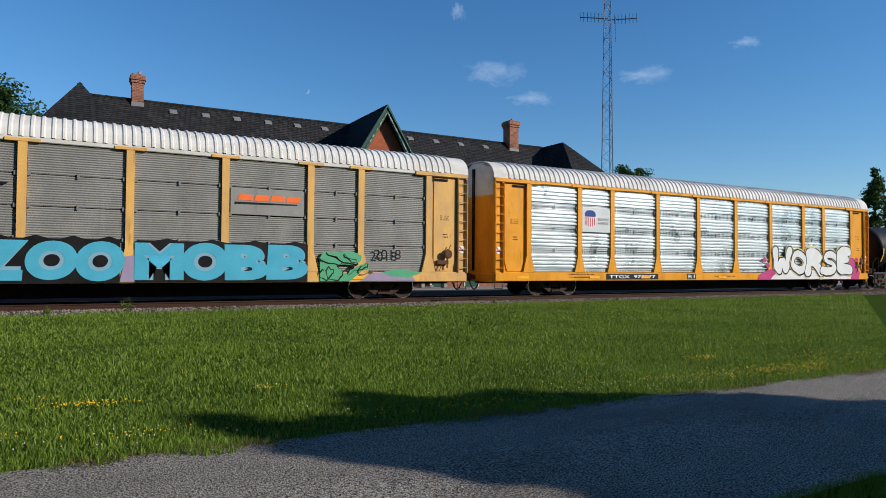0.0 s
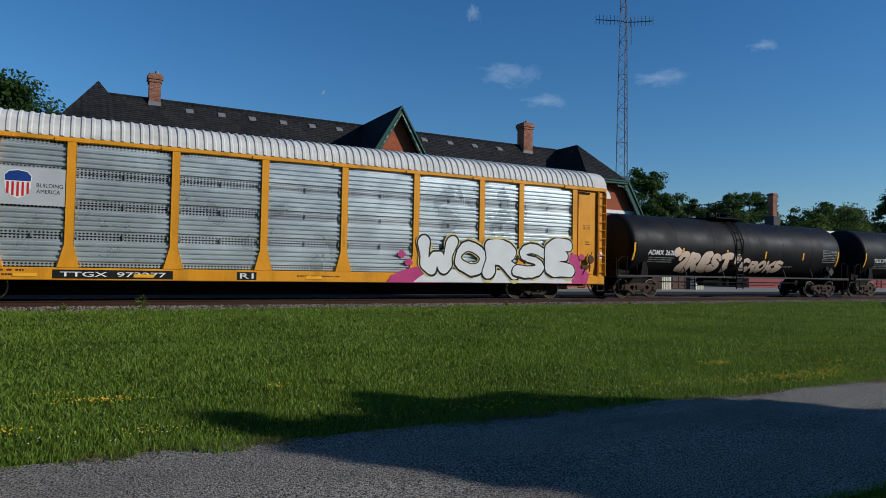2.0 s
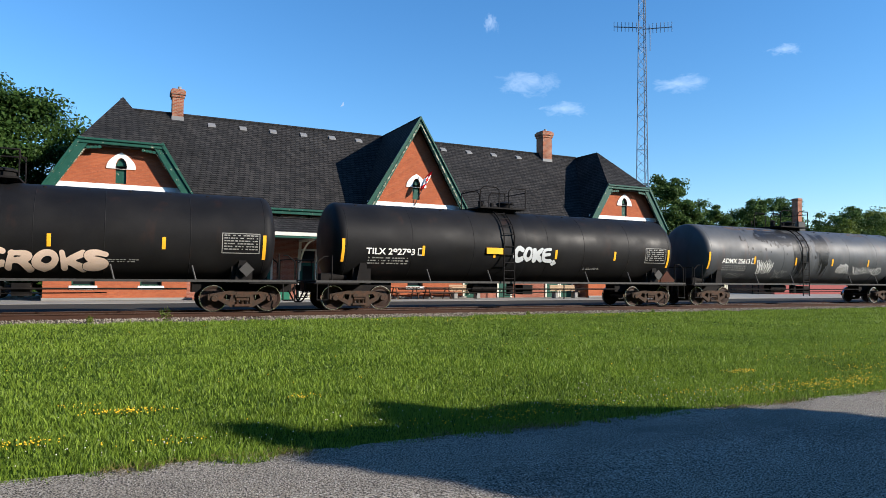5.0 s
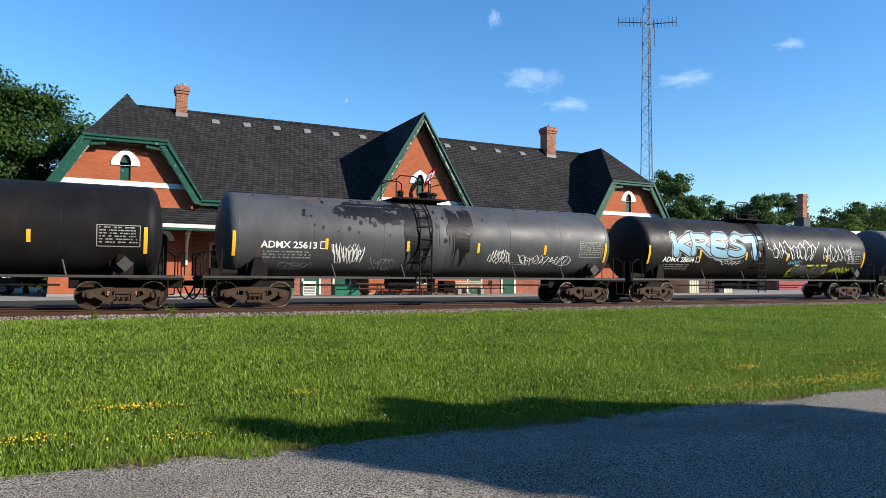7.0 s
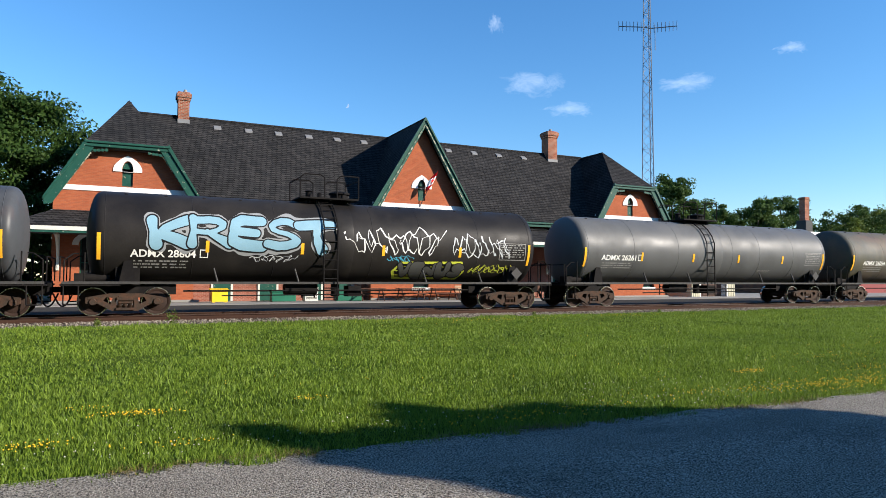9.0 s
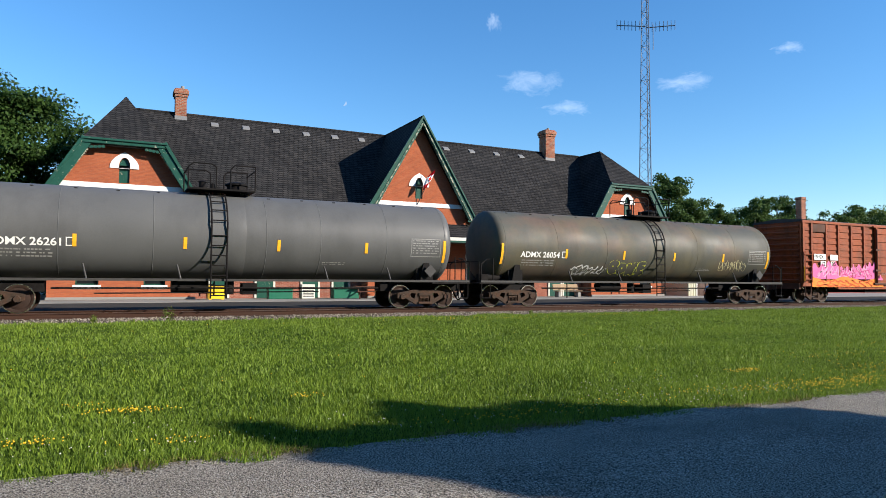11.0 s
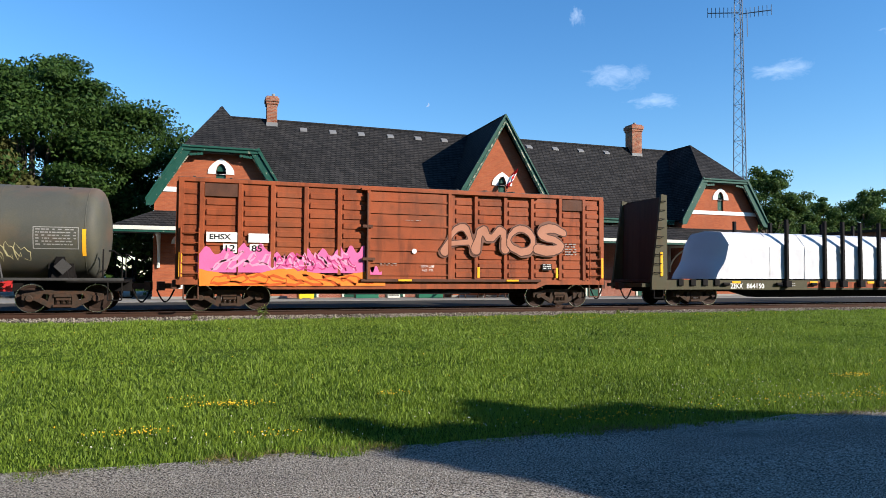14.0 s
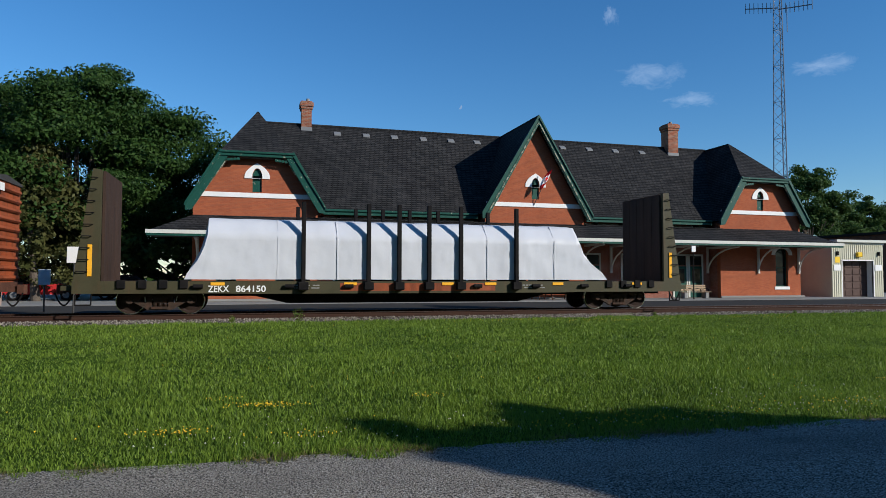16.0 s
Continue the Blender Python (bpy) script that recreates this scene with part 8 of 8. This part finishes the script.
# ---- the train, in running order ----
def build_train():
    cars = []
    a = build_autorack(14.0 - RACK_L, False, "grey autorack car with faded yellow posts and blue sprayed letters")
    add_blue_graffiti(a)
    b = build_autorack(15.2, True, "bright galvanised autorack car with yellow posts and white roof")
    t1 = build_tank_car(52.65, M_BLACK, "ADMX 26289", "black tank car with cream sprayed letters", dome=-0.72)
    t2 = build_tank_car(71.15, M_BLACK, "TILX 292793", "plain black tank car with white sprayed word", dome=-0.95)
    t3 = build_tank_car(89.55, M_GREY, "ADMX 25613", "grey tank car streaked with black spills", dome=-0.90)
    t4 = build_tank_car(107.8, M_BLACK2, "ADMX 28604", "black tank car with pale blue sprayed letters", dome=-0.60, nz=1.88)
    t5 = build_tank_car(126.4, M_GREY2, "ADMX 26261", "clean light grey tank car", dome=-0.55)
    t6 = build_tank_car(144.72, M_OLIVE, "ADMX 26054", "grimy olive grey tank car with rusty crown", dome=0.50)
    S = tank_side
    # first tank: cream bubble letters
    bubble("2REST", -4.95, -1.2, 1.26, 2.34, S, M_SP_CREAM, M_SP_BLACK, t1, 0.155, 0.022, 0.010, "cream sprayed letter", 14, 0.06)
    bubble("CROKS", -0.35, 3.0, 1.30, 2.05, S, M_SP_CREAM, M_SP_BLACK, t1, 0.10, 0.018, 0.010, "cream sprayed letter", 15, 0.10)
    patch("spray_patch", blob(-5.1, 2.25, 0.26, 0.22, 3), S, M_SP_CREAM, t1, 0.01)
    patch("spray_patch", blob(-0.7, 2.0, 0.24, 0.26, 4), S, M_SP_CREAM, t1, 0.01)
    # second tank
    bubble("COKE", -0.72, 1.18, 1.82, 2.62, S, M_SP_SILVER, M_SP_BLACK, t2, 0.085, 0.018, 0.010, "silver sprayed letter", 16, 0.14)
    patch("spray_patch", blob(1.32, 1.90, 0.14, 0.11, 3), S, M_SP_SILVER, t2, 0.01)
    part("yellow_plate", Geo().box(-2.0, -1.2, -1.56, -1.545, 2.20, 2.45), M_REFLECT, t2, "yellow data plate")
    # third tank: black spill over the crown
    for k, (cx, cz, rx, rz) in enumerate(((-2.9, 3.72, 1.4, 0.20), (-3.6, 3.45, 0.7, 0.16), (-2.3, 3.3, 0.7, 0.22), (0.35, 3.2, 0.30, 0.6), (0.75, 2.6, 0.22, 0.9))):
        patch("spill_stain", blob(cx, cz, rx, rz, 60 + k, rough=0.25), S, M_SP_BLACK, t3, 0.007 + 0.0008 * k, "black spill stain")
    rng = random.Random(9)
    for k in range(130):
        cx, cz = rng.gauss(-2.7, 1.25), rng.gauss(3.42, 0.30)
        if cz < 3.9:
            r = rng.uniform(0.02, 0.085)
            patch("spill_spot", blob(cx, cz, r, r * 1.3, k, 9), S, M_SP_BLACK, t3, 0.012, "black spill spot")
    for k in range(44):
        x = rng.uniform(-1.7, -0.6) if k % 3 else rng.uniform(0.0, 1.15)
        z1, w = rng.uniform(2.9, 3.85), rng.uniform(0.03, 0.15)
        patch("spill_run", [(x - w, z1), (x + w, z1 - 0.05), (x + w * 0.7, z1 - rng.uniform(0.4, 0.9)), (x + w * 0.15, z1 - rng.uniform(1.0, 2.0)), (x - w * 0.6, z1 - rng.uniform(0.4, 0.9))], S, M_SP_BLACK, t3, 0.0085 + 0.00005 * k, "black runs")
    tar = spray("rust_brown_bloom", (0.11, 0.065, 0.038), 0.7)
    for k, (cx, rx) in enumerate(((-4.9, 0.9), (-3.4, 0.7), (4.6, 0.6))):
        patch("rust_bloom", blob(cx, 3.90, rx, 0.07, 90 + k, rough=0.3), S, tar, t3, 0.006, "rusty bloom along the crown")
    for k in range(16):
        x = rng.uniform(-1.8, 1.0)
        z1 = rng.uniform(2.6, 3.3)
        patch("spill_run", [(x, z1), (x + 0.03, z1), (x + 0.02, z1 - rng.uniform(0.4, 1.3)), (x + 0.01, z1 - 0.3)], S, M_SP_BLACK, t3, 0.013, "black runs")
    scribble(-4.6, -3.25, 1.6, 2.35, 8, 0.022, S, M_SP_WHITE, t3, 2, label="white looping spray tag")
    scribble(-3.1, -2.1, 1.38, 1.8, 6, 0.014, S, M_DIM_LET, t3, 5)
    scribble(1.9, 3.0, 1.7, 2.25, 7, 0.018, S, M_SP_WHITE, t3, 6)
    scribble(3.2, 6.1, 1.62, 2.1, 10, 0.018, S, M_SP_WHITE, t3, 7)
    scribble(-6.4, -5.2, 1.35, 1.62, 4, 0.012, S, M_DIM_LET, t3, 17)
    # fourth tank: pale blue letters, white loops, yellow-edged word
    bubble("KREST", -6.55, -0.5, 2.16, 3.30, S, M_SP_SKY, M_SP_BLACK, t4, 0.125, 0.045, 0.012, "pale blue sprayed letter", 19, 0.12, spray("thin_white_spray_paint", (0.26, 0.27, 0.275)), 0.10, cuts=1, flare=1.0)
    scribble(-0.1, 4.0, 2.15, 3.15, 8, 0.030, S, M_SP_WHITE, t4, 3, label="white looping spray tag")
    scribble(4.2, 7.0, 2.1, 3.0, 7, 0.030, S, M_SP_SILVER, t4, 8)
    patch("spray_patch", [(2.0, 1.22), (4.75, 1.20), (4.95, 1.5), (4.75, 1.90), (2.15, 1.86), (1.85, 1.5)], S, M_SP_YEL, t4, 0.012, "acid yellow outline")
    patch("spray_patch", [(2.08, 1.30), (4.68, 1.28), (4.82, 1.5), (4.66, 1.80), (2.2, 1.78), (1.98, 1.5)], S, M_SP_BLACK, t4, 0.015, "black sprayed ground")
    bubble("VENUS", 2.05, 4.8, 1.22, 1.88, S, spray("dark_grey_spray_paint", (0.085, 0.085, 0.08)), M_SP_BLACK, t4, 0.11, 0.03, 0.018, "dark sprayed letter", 20, 0.06)
    scribble(5.05, 7.35, 1.46, 1.82, 8, 0.018, S, M_SP_YEL, t4, 9)
    scribble(1.6, 2.6, 1.85, 2.1, 4, 0.02, S, M_SP_BLUE, t4, 12)
    scribble(-3.4, -1.8, 1.78, 2.05, 5, 0.015, S, M_SP_SILVER, t4, 13)
    # sixth tank
    scribble(-4.35, -2.45, 1.38, 1.8, 6, 0.028, S, M_SP_WHITE, t6, 21, label="white looping spray tag")
    bubble("COKE", -2.35, -0.25, 1.30, 2.05, S, None, M_SP_YEL, t6, 0.13, 0.012, 0.008, "thin yellow outline letters", 22, 0.15)
    scribble(4.3, 6.35, 1.62, 2.25, 7, 0.016, S, spray("pale_yellow_spray_paint", (0.55, 0.50, 0.28)), t6, 23)
    bx = build_boxcar()
    fl, ld = build_flat()
    return [a, b, t1, t2, t3, t4, t5, t6, bx, fl, ld]


def motions():
    """The train rolls steadily to -x; each wheelset turns on its bogie."""
    times = [0.0, 1 / 30] + [0.5 * k for k in range(1, 32)] + [16.0 - 1 / 30, 16.0]
    for car in TRAIN:
        s, y, z = car.matrix_basis.translation
        walk(car, [(t, pose(s - SPEED * t, y, z)) for t in times])
    step = math.degrees(SPEED / 30 / WHEEL_R)
    for ws, x in WHEELS:
        walk(ws, [(k / 30, pose(x, 0, WHEEL_R, 0, -step * k, 0)) for k in range(0, 481)])


build_ground()
build_track()
build_station()
build_station_things()
build_tower()
build_clouds()
TRAIN = build_train()
build_trees()
build_grass()
build_flowers()
motions()
